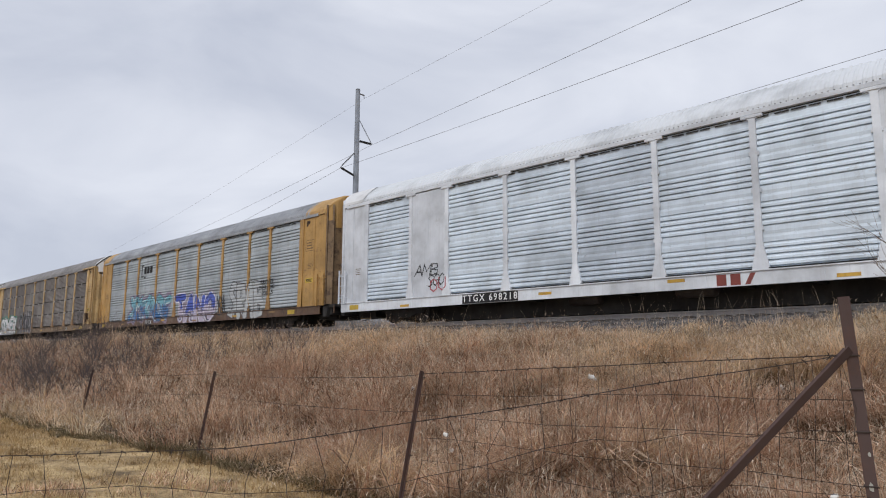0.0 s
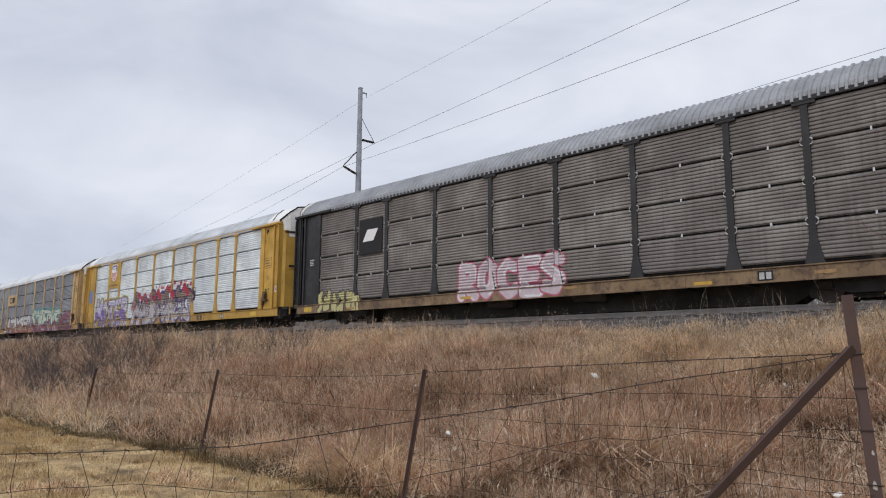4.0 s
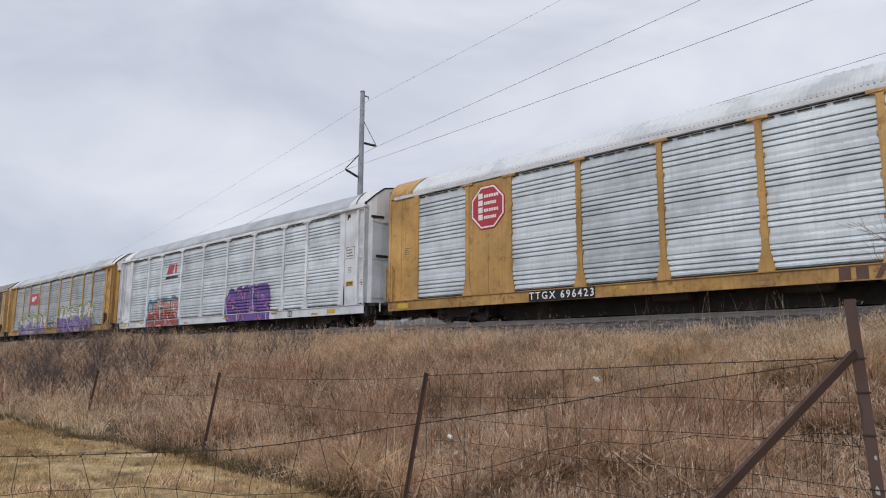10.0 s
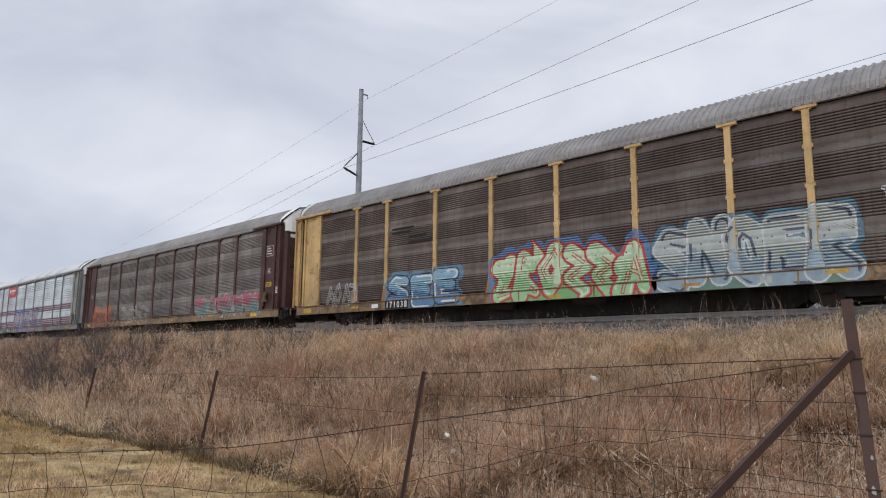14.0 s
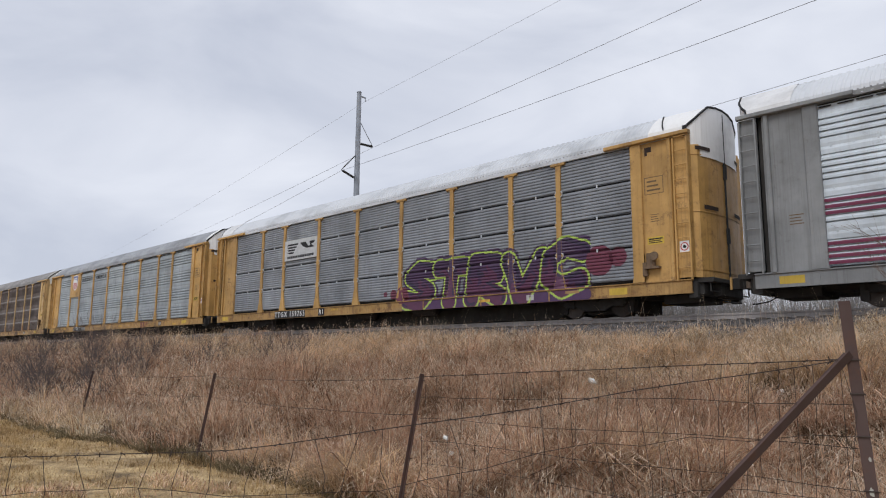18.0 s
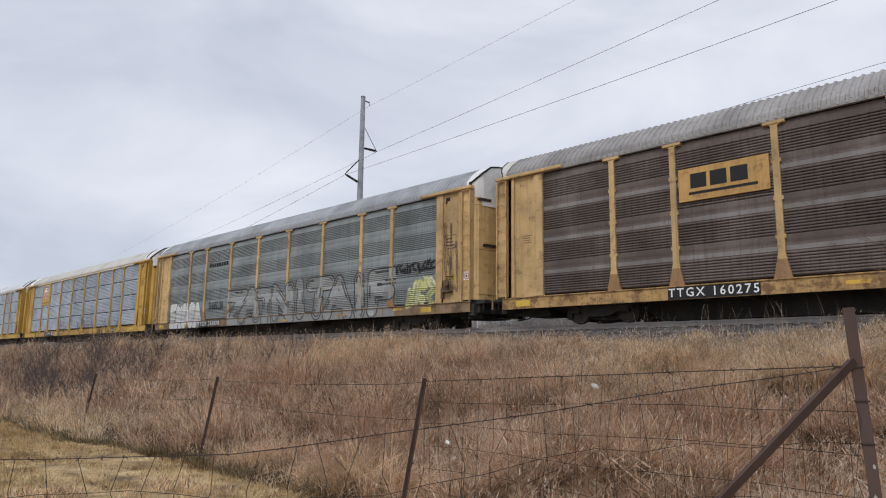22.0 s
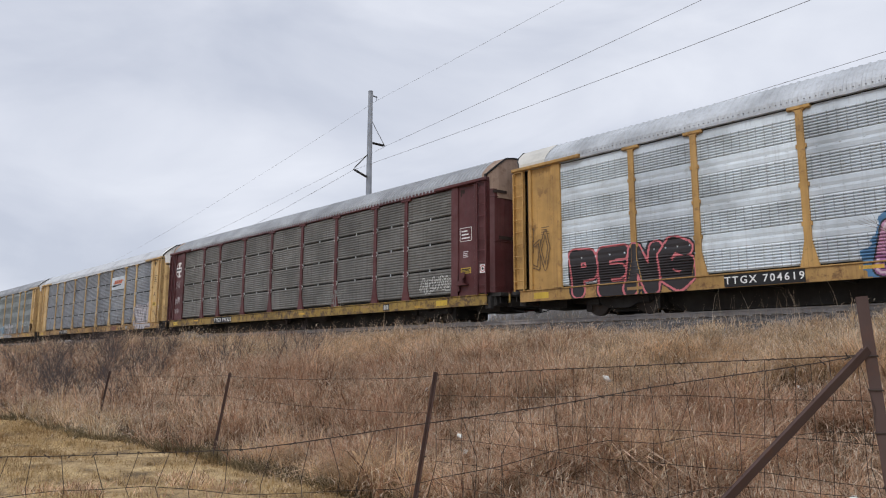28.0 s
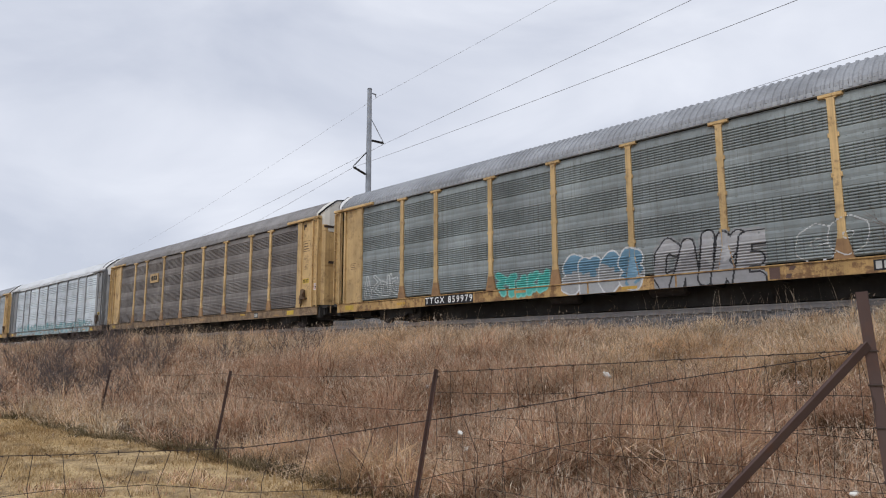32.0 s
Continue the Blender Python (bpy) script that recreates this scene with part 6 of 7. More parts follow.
graffiti(c22, "wave", 2.2, 5.2, 0.5, 1.95, [(0.33, 0.33, 0.34), (0.24, 0.24, 0.25)], K, None, (0.24, 0.245, 0.25), 224, "CAIKE", 0.17, 0.05, "silver block letters with black edges", 0.1, wide=1.4, slant=0.1)
graffiti(c22, "wave", 6.1, 7.6, 1.0, 1.9, [SIL], (0.50, 0.51, 0.51), seed=225, word="CO", r=0.16, o=0.024, wide=1.3, solid=False, label="white outlined graffiti")
graffiti(c22, "wave", 8.2, 10.8, 1.0, 2.0, [SIL], (0.46, 0.47, 0.47), seed=226, word="OCO", r=0.16, o=0.024, wide=1.3, solid=False, label="white outlined graffiti")
graffiti(c24, "ridge", -11.0, 10.5, 0.5, 1.5, [TEA, (0.16, 0.32, 0.36)], SIL, W_, None, 241, label="teal graffiti along the foot of the side")


def emblem_plate(car, x, z, w, h, mat, label, y=-1.6):
    return part("emblem", Solid().box(-w / 2, w / 2, -0.012, 0.03, -h / 2, h / 2, 0.004).mesh("emblem", mat), car, label, m=pose(x, y, z))


def marks(emb, polys, mat, name="mark", y=-0.017):
    if len(polys) <= 5:
        for p in polys:
            part(name, Solid().prism(p, "y", y, y + 0.005).mesh(name, mat), emb)
        return
    s = Solid()
    for p in polys:
        s.prism(p, "y", y, y + 0.005)
    tagged(part(name, s.mesh(name, mat), emb), kind="stuff")


def bars(x0, x1, z0, z1, n, gap=0.25, slant=0.0):
    """n upright blocks in a row, for lettering that stays a plain shape."""
    w = (x1 - x0) / n
    return [[(x0 + w * k + gap * w / 2, z0), (x0 + w * (k + 1) - gap * w / 2, z0), (x0 + w * (k + 1) - gap * w / 2 + slant, z1), (x0 + w * k + gap * w / 2 + slant, z1)] for k in range(n)]


SHIELD = [(0, -0.62), (0.30, -0.48), (0.46, -0.22), (0.46, 0.1), (0.40, 0.34), (0.47, 0.5), (0.30, 0.62), (0.12, 0.57), (0, 0.64),
          (-0.12, 0.57), (-0.30, 0.62), (-0.47, 0.5), (-0.40, 0.34), (-0.46, 0.1), (-0.46, -0.22), (-0.30, -0.48)]
CRIMSON, NAVY = plain("emblem_red", (0.40, 0.03, 0.05), 0.5), plain("emblem_blue", (0.05, 0.07, 0.26), 0.5)
EMBER = plain("emblem_orange", (0.55, 0.12, 0.04), 0.5)
WINE = plain("emblem_wine", (0.22, 0.012, 0.05), 0.5)


def shield_emblem(car, plate_key, words=True):
    e = emblem_plate(car, -8.1, 4.12, 1.8, 1.78, PAINT[plate_key], "yellow plate with a striped blue and red shield")
    marks(e, [[(a * 1.12, b * 0.98 + 0.22) for a, b in SHIELD]], WHITE, "shield_border")
    marks(e, [[(a * 1.02, b * 0.89 + 0.22) for a, b in SHIELD[3:13]]], NAVY, "shield_head", -0.021)
    marks(e, [[(x - 0.05, 0.24), (x - 0.05, -0.30 + 0.8 * abs(x) ** 2), (x + 0.05, -0.30 + 0.8 * abs(x) ** 2), (x + 0.05, 0.24)] for x in (-0.36, -0.18, 0, 0.18, 0.36)], CRIMSON, "shield_stripes", -0.021)
    marks(e, bars(-0.34, 0.34, 0.52, 0.64, 5) + bars(-0.34, 0.34, 0.36, 0.48, 6), WHITE, "shield_marks", -0.025)
    if words:
        lettered(e, "BUILDING AMERICA", 0, -0.68, 0.12, BLACK, -0.013)
    return e


shield_emblem(c4, "upyel")
shield_emblem(c17, "upyel")
shield_emblem(c18, "upyel")
shield_emblem(c14, "orange", False)
lettered(c14, "BUILDING", -5.65, 4.45, 0.28, BLACK, -1.57, "black letter of a slogan")
lettered(c14, "AMERICA", -2.85, 4.45, 0.28, BLACK, -1.57, "black letter of a slogan")
e = emblem_plate(c3, -8.1, 3.62, 1.5, 1.5, BLACK, "black square plate with a pale ribbon mark")
marks(e, [[(-0.5, -0.2), (0.2, -0.2), (0.5, 0.3), (-0.2, 0.3)]], WHITE)
e = emblem_plate(c5, -5.67, 3.7, 2.6, 1.0, PAINT["pale"], "faded yellow plate with a dark block mark")
marks(e, [[(-0.8, -0.25), (-0.1, -0.25), (-0.1, -0.14), (-0.68, -0.14), (-0.68, 0.16), (-0.1, 0.16), (-0.1, 0.27), (-0.8, 0.27)], [(0.05, -0.25), (0.8, -0.25), (0.8, 0.27), (0.05, 0.27)]], BLACK)
e = emblem_plate(c6, -5.67, 4.45, 2.6, 0.95, WINE, "wine-red plate with white marks")
marks(e, bars(-0.45, 0.95, 0.0, 0.22, 8) + [[(-0.98, -0.12), (-0.62, -0.05), (-0.58, 0.25), (-0.92, 0.22)]] + bars(-0.2, 0.6, -0.2, -0.12, 9), WHITE)
e = emblem_plate(c12, -5.67, 4.45, 2.6, 0.95, CRIMSON, "red plate with white marks")
marks(e, bars(-0.45, 0.95, 0.0, 0.22, 8) + [[(-0.98, -0.12), (-0.62, -0.05), (-0.58, 0.25), (-0.92, 0.22)]] + bars(-0.2, 0.6, -0.2, -0.12, 9), WHITE)
for sg in (-1, 1):
    oct8 = [(0.86 * math.cos(radians(22.5 + 45 * k)), 0.86 * math.sin(radians(22.5 + 45 * k))) for k in range(8)]
    e = part("emblem", Solid().prism(oct8, "y", -0.012, 0.02).mesh("emblem", CRIMSON), c7, "red octagon emblem with white marks", m=pose(8.1 * sg, -1.592, 4.05))
    marks(e, [[(oct8[k][0] * 0.95, oct8[k][1] * 0.95), (oct8[(k + 1) % 8][0] * 0.95, oct8[(k + 1) % 8][1] * 0.95), (oct8[(k + 1) % 8][0] * 0.88, oct8[(k + 1) % 8][1] * 0.88), (oct8[k][0] * 0.88, oct8[k][1] * 0.88)] for k in range(8)], WHITE, "octagon_border")
    marks(e, [q for j, zz in enumerate((0.33, 0.07, -0.19, -0.45)) for q in bars(-0.45, -0.22, zz, zz + 0.2, 1, 0.1) + bars(-0.18, 0.52 - 0.1 * (j % 2), zz + 0.02, zz + 0.13, 6)], WHITE, "octagon_marks")
s8 = part("emblem", Solid().prism([(-0.7, -0.2), (0.1, -0.2), (0.4, 0.35), (-0.4, 0.35)], "y", -0.004, 0).box(0.5, 0.7, -0.004, 0, -0.2, 0.35).mesh("emblem", CRIMSON), c8, "red slanted mark with dark bars below", m=pose(-5.67, -1.56, 3.95))
marks(s8, bars(-0.8, 0.9, -0.5, -0.36, 10), BLACK, "mark", -0.004)
e = emblem_plate(c9, -5.67, 3.72, 2.66, 0.95, CRIMSON, "red plate with white block marks")
marks(e, [[(-0.62, -0.2), (-0.08, -0.2), (-0.08, 0.22), (-0.62, 0.22)], [(0.06, -0.2), (0.24, -0.2), (0.24, -0.02), (0.62, -0.02), (0.62, 0.22), (0.06, 0.22)]], WHITE)
e = emblem_plate(c13, -5.67, 3.78, 2.66, 0.98, plain("plate_faded_white", (0.46, 0.47, 0.48), 0.6), "white plate with black striped mark")
marks(e, [[(-1.1, 0.3 - 0.13 * k), (-0.2 - 0.12 * k, 0.3 - 0.13 * k), (-0.24 - 0.12 * k, 0.22 - 0.13 * k), (-1.1 + 0.05 * k, 0.22 - 0.13 * k)] for k in range(4)]
      + [[(-0.05, 0.3), (0.4, 0.3), (0.7, 0.02), (0.55, -0.02), (0.2, 0.1)], [(0.72, 0.3), (1.15, 0.3), (1.1, 0.2), (0.85, 0.16), (1.12, 0.0), (0.6, 0.0), (0.62, 0.08), (0.8, 0.1)]] + bars(-1.1, 1.1, -0.4, -0.28, 15), BLACK)
s10 = part("emblem", Solid().box(-1.1, 0.2, -0.004, 0, 0.05, 0.13).box(-1.1, 0.0, -0.004, 0, -0.12, -0.04).box(-0.1, 0.9, -0.004, 0, -0.35, -0.24).box(-0.1, 1.2, -0.004, 0, -0.58, -0.46).mesh("emblem", BLACK), c10, "faint black striped mark", m=pose(-5.67, -1.56, 3.7))
e = emblem_plate(c15, -5.67, 3.75, 2.5, 0.95, PAINT["orange"], "orange-yellow plate with dark block marks")
marks(e, bars(-0.95, 0.75, -0.12, 0.3, 3, 0.18) + [[(-0.95, -0.3), (0.95, -0.3), (0.95, -0.22), (-0.95, -0.22)]], BLACK)
s1 = part("emblem", Solid().box(-0.95, -0.85, -0.004, 0, -0.4, 0.4).box(-0.85, -0.65, -0.004, 0, 0.32, 0.4).box(-0.85, -0.65, -0.004, 0, -0.4, -0.32).box(-0.55, -0.2, -0.004, 0, -0.2, 0.25).box(-0.1, 0.25, -0.004, 0, -0.2, 0.25).box(0.35, 0.7, -0.004, 0, -0.2, 0.25).box(-0.5, -0.3, -0.004, 0, -0.5, -0.38).mesh("emblem", BLACK), c1, "black bracketed block mark", m=pose(-5.67, -1.56, 4.1))
s16 = part("emblem", Solid().box(-1.1, -0.85, -0.004, 0, -0.12, 0.14).mesh("emblem", BLACK), c16, "faded dark block mark", m=pose(-5.67, -1.56, 4.0))
marks(s16, bars(-0.8, 1.1, -0.12, 0.1, 7), BLACK, "mark", -0.004)
for car, y in ((c19, -1.56), (c21, -1.58)):
    e = emblem_plate(car, 5.67, 4.0, 2.5, 0.95, SHEET["bright"] if car is c21 else SHEET["zinc"], "pale plate with an orange slanted mark over a dark bar", -1.585)
    marks(e, bars(-0.85, 0.75, -0.05, 0.22, 4, 0.2, 0.18) + [[(-0.95, -0.02), (1.15, 0.12), (1.15, 0.16), (-0.95, 0.03)]], EMBER)
    marks(e, [[(-1.1, -0.26), (0.6, -0.16), (0.62, -0.1), (-1.0, -0.12)]], BLACK, "underline")
disc = [(0.48 * math.cos(radians(15 * k)), 0.48 * math.sin(radians(15 * k))) for k in range(24)]
e = part("emblem", Solid().prism(disc, "y", -0.006, 0).mesh("emblem", WHITE), c20, "white disc emblem with a white cross between dark quarters", m=pose(-12.50, -1.563, 4.05))
marks(e, [[(0.09 * sx, 0.15 * sz)] + [(0.42 * math.cos(radians(a)) * sx, 0.42 * math.sin(radians(a)) * sz) for a in (22, 36, 50, 64, 74)] for sx in (-1, 1) for sz in (-1, 1)], PAINT["maroon"], "quarter", -0.010)
marks(e, bars(-0.42, 0.42, -0.05, 0.06, 5, 0.3), BLACK, "bar", -0.010)
e = emblem_plate(c23, -5.67, 3.75, 1.3, 0.6, PAINT["pale"], "faded yellow plate with dark marks")
marks(e, bars(-0.5, 0.5, -0.15, 0.15, 3), BLACK)
# the leasing mark on the sills, as plain strokes
SILL_MARK = Solid().box(-0.48, -0.24, -0.004, 0, -0.11, 0.11).box(-0.14, 0.1, -0.004, 0, -0.11, 0.11).prism([(0.2, -0.11), (0.32, -0.11), (0.46, 0.11), (0.34, 0.11)], "y", -0.004, 0)
SM_RED, SM_DARK = SILL_MARK.mesh("sill_mark", plain("mark_brick", (0.20, 0.045, 0.035), 0.6)), SILL_MARK.mesh("sill_mark", plain("mark_brown", (0.09, 0.05, 0.04), 0.6))
for k, car in CARS:
    if k not in (2, 3, 10, 11, 5, 9, 16, 20, 23, 24):
        part("sill_mark", SM_RED if k in (0, 12, 14, 21) else SM_DARK, car, "painted mark on the sill", m=pose(3.6 if k in (0, 7) else 5.5, -1.586, 0.72) @ Matrix.Diagonal((1.1, 1, 1.35, 1)))

# small white marks on black squares, beside the numbers
SQUARE = Solid().box(-0.23, 0.23, -0.008, 0, -0.16, 0.16).mesh("mark_board", BLACK)
for car in (c13, c17):
    b = part("mark_board", SQUARE, car, "small black board with white letters", m=pose(-3.85, -1.586, 0.73))
    lettered(b, "R1", 0, 0, 0.2, WHITE, -0.012)
graffiti(c19, "wave", -13.0, -12.2, 1.5, 2.9, [SIL], (0.10, 0.06, 0.03), seed=194, r=0.03, o=0.03, solid=False, label="dark scribbled loop")
graffiti(c10, "wave", 10.6, 12.6, 2.1, 2.7, [W_], (0.5, 0.5, 0.5), seed=105, r=0.02, o=0.025, solid=False, label="white scribbled tag")
graffiti(c2, "plank", -12.9, -12.2, 1.4, 2.0, [K], (0.12, 0.06, 0.03), seed=24, r=0.02, o=0.025, solid=False, label="small dark tag")
for j, (x1_, z_, h_) in enumerate(((-12.0, 1.9, 0.32), (-12.25, 1.35, 0.25), (-12.3, 2.9, 0.5))):
    graffiti(c20, "plank", -12.9, x1_, z_, z_ + h_, [(0.30, 0.26, 0.26)], (0.30, 0.26, 0.26), None, None, 204 + j, "", 0.011, 0.011, "white scribbled tag on the end panel")
graffiti(c4, "plank", -12.9, -12.2, 2.5, 3.4, [(0.12, 0.2, 0.45)], (0.12, 0.2, 0.45), seed=45, r=0.14, o=0.01, label="blue spray marks")
graffiti(c16, "wave", 12.1, 12.9, 1.3, 3.9, [K], (0.09, 0.05, 0.03), seed=165, r=0.02, o=0.025, solid=False, label="dark scribbles on the end panel")

for car, x in ((c5, -7.38), (c10, -7.75)):
    part("lettering", Solid().box(-0.2, 0.2, -0.006, 0, -0.08, 0.08).mesh("lettering", WHITE), car, "white bar before the number", m=pose(x, -1.59, 0.72))


# ---- plants: dry bunch grass on the bank, the lawn's stubble, bare shrubs ----
rng = np.random.RandomState(7)


def patchy(x, y, s, p):
    return np.sin(x * s + p + 1.3 * np.sin(y * s * 1.7 + p * 2)) * np.sin(y * s * 2.1 - x * s * 0.6 + p * 3)


def blades(x, y, height, width, lean, segs, droop, lx=None, ly=None):
    """Tapered curved stalks: arrays of vertices, quads and tip triangles."""
    n = len(x)
    z = ground_z(x, y)
    z = np.where(y > 16.2, np.maximum(z, np.interp(y, [16.2, 17.6, 18.3, 18.7, 21.3, 21.7, 22.4, 23.9], [1.60, 2.36, 2.56, 2.64, 2.64, 2.56, 2.36, 1.6])), z) - 0.02
    az, face = rng.uniform(0, 2 * np.pi, n), rng.uniform(0, np.pi, n)
    dx, dy = np.cos(az), np.sin(az)
    if lx is not None:
        lean = np.hypot(lx, ly)
        dx, dy = lx / (lean + 1e-6), ly / (lean + 1e-6)
    wx, wy = np.cos(face), np.sin(face)
    verts = []
    for k in range(segs + 1):
        u = k / segs
        out = height * (lean * u + droop * u ** 3)
        up = height * (u - 0.5 * droop * u ** 3)
        cx, cy, cz = x + dx * out, y + dy * out, z + up
        if k < segs:
            w = width * (1 - 0.75 * u)
            verts += [np.stack([cx - wx * w, cy - wy * w, cz], 1), np.stack([cx + wx * w, cy + wy * w, cz], 1)]
        else:
            verts.append(np.stack([cx, cy, cz], 1))
    m = 2 * segs + 1
    v = np.stack(verts, 1).reshape(-1, 3)
    base = np.arange(n) * m
    quads = np.concatenate([np.stack([base + 2 * k, base + 2 * k + 1, base + 2 * k + 3, base + 2 * k + 2], 1) for k in range(segs - 1)]) if segs > 1 else np.zeros((0, 4), int)
    tris = np.stack([base + m - 3, base + m - 2, base + m - 1], 1)
    tip = v.reshape(n, m, 3)[:, -1]
    return v, quads, tris, tip


def wedge(n, y0, y1, power):
    """Places on the bank, denser near the foot, spread over the seen stretch and a margin."""
    u = rng.rand(n)
    y = y0 + (y1 - y0) * u ** power
    a = rng.uniform(np.radians(-8), np.radians(79.5), n)
    return -y * np.tan(a), y


def grass_height(x, y):
    h = 0.62 + 0.20 * patchy(x, y, 0.55, 0.4) + 0.13 * patchy(x, y, 1.7, 2.0)
    h = h * np.interp(y, [4.4, 5.2, 7, 13, 16.0, 17.2, 17.8], [0.5, 0.85, 1.15, 1.05, 0.95, 0.6, 0.4])
    h = h * (1 + 1.2 * np.clip((-20 - x) / 10, 0, 1) * np.clip((y - 14) / 2.5, 0, 1))
    return np.clip(h, 0.15, 1.45)


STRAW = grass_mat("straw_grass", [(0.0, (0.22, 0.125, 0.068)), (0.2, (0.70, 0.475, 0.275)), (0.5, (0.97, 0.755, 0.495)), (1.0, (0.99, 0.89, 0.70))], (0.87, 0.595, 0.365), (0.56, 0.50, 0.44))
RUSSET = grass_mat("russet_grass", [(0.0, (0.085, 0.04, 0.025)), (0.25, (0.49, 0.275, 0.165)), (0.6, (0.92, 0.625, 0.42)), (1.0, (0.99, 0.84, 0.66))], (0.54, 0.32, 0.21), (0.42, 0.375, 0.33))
PALE = grass_mat("pale_seed_heads", [(0.0, (0.48, 0.36, 0.26)), (0.5, (0.74, 0.60, 0.46)), (1.0, (0.93, 0.83, 0.70))], (0.64, 0.48, 0.36))
STUBBLE = grass_mat("lawn_stubble", [(0.0, (0.26, 0.175, 0.08)), (0.5, (0.62, 0.45, 0.23)), (1.0, (0.84, 0.66, 0.39))], (0.33, 0.215, 0.105), (0.74, 0.68, 0.60))
OLIVE = grass_mat("weedy_edge", [(0.0, (0.10, 0.082, 0.045)), (0.6, (0.32, 0.255, 0.15)), (1.0, (0.60, 0.48, 0.31))], (0.24, 0.19, 0.11))
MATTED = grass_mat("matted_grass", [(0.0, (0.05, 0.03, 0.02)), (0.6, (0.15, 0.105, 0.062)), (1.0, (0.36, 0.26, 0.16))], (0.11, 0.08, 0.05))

tips = []


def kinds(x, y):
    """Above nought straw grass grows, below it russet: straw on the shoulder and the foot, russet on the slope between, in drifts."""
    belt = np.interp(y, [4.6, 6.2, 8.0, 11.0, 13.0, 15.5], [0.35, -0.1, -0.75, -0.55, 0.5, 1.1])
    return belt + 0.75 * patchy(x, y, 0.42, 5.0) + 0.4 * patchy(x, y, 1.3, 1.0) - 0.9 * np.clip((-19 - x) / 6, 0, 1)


def tufts(n_tufts, per, sign):
    """Clumps: upright stalks from a crown, tall and short clumps mixed."""
    tx, ty = wedge(n_tufts, 4.4, 17.7, 1.0)
    edge = lawn_edge(tx) + 0.10
    thin = np.clip((tx + 12.2) / 1.5, 0, 1) * np.clip((-7.8 - tx) / 1.2, 0, 1)
    mound = patchy(tx, ty, 1.15, 3.1) + 0.5 * patchy(tx, ty, 2.9, 0.6)
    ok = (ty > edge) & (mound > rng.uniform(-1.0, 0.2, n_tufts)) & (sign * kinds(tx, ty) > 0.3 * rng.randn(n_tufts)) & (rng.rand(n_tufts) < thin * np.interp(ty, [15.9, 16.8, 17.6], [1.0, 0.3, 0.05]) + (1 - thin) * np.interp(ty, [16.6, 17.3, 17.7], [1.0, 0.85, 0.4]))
    tx, ty = tx[ok], ty[ok]
    k = len(tx)
    th = grass_height(tx, ty) * rng.choice([0.5, 0.7, 0.9, 1.0, 1.15, 1.3], k) * (1 + 0.6 * mound[ok])
    th = np.minimum(th, np.interp(ty, [12, 14.5, 17.5], [1.5, 0.85, 0.5]) * rng.uniform(0.75, 1.1, k) * (1 + 0.55 * patchy(tx, ty * 0.3, 0.75, 2.4)) * (1 + 0.9 * np.clip((-20 - tx) / 10, 0, 1)))
    tr = rng.uniform(0.10, 0.30, k)
    wind = rng.normal(0.0, 0.08, (k, 2)) + np.array([0.03, -0.02])
    who = np.repeat(np.arange(k), per)
    n = len(who)
    a, rr = rng.uniform(0, 2 * np.pi, n), np.sqrt(rng.rand(n))
    ox, oy = np.cos(a) * rr, np.sin(a) * rr
    x, y = tx[who] + ox * tr[who], ty[who] + oy * tr[who]
    h = th[who] * rng.uniform(0.55, 1.15, n) * (1 - 0.2 * rr)
    fall = np.where(rng.rand(n) < 0.05, rng.uniform(0.4, 1.0, n), 0)
    lx = ox * 0.2 + wind[who, 0] + rng.normal(0, 0.09, n) + fall * np.cos(a * 3)
    ly = oy * 0.2 + wind[who, 1] + rng.normal(0, 0.09, n) + fall * np.sin(a * 3)
    return x, y, h, lx, ly


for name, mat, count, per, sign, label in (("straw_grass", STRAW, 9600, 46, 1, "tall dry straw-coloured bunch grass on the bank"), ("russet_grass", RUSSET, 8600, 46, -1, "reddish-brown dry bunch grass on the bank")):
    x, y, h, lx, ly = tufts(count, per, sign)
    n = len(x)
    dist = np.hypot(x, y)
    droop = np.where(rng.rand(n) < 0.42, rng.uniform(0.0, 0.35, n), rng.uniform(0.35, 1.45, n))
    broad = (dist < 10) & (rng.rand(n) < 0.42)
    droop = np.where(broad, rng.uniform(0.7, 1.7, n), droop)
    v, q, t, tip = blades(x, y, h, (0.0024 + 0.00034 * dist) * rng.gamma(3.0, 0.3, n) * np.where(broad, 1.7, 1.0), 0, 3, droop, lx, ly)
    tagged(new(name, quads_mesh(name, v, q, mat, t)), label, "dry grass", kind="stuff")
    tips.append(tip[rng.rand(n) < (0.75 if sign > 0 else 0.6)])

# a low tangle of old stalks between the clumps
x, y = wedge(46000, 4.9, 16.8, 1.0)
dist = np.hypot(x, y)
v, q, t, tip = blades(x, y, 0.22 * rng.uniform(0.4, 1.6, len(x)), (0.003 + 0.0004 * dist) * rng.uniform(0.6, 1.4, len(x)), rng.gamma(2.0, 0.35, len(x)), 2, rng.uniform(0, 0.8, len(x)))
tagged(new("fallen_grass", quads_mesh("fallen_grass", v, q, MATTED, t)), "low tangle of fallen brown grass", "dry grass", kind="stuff")

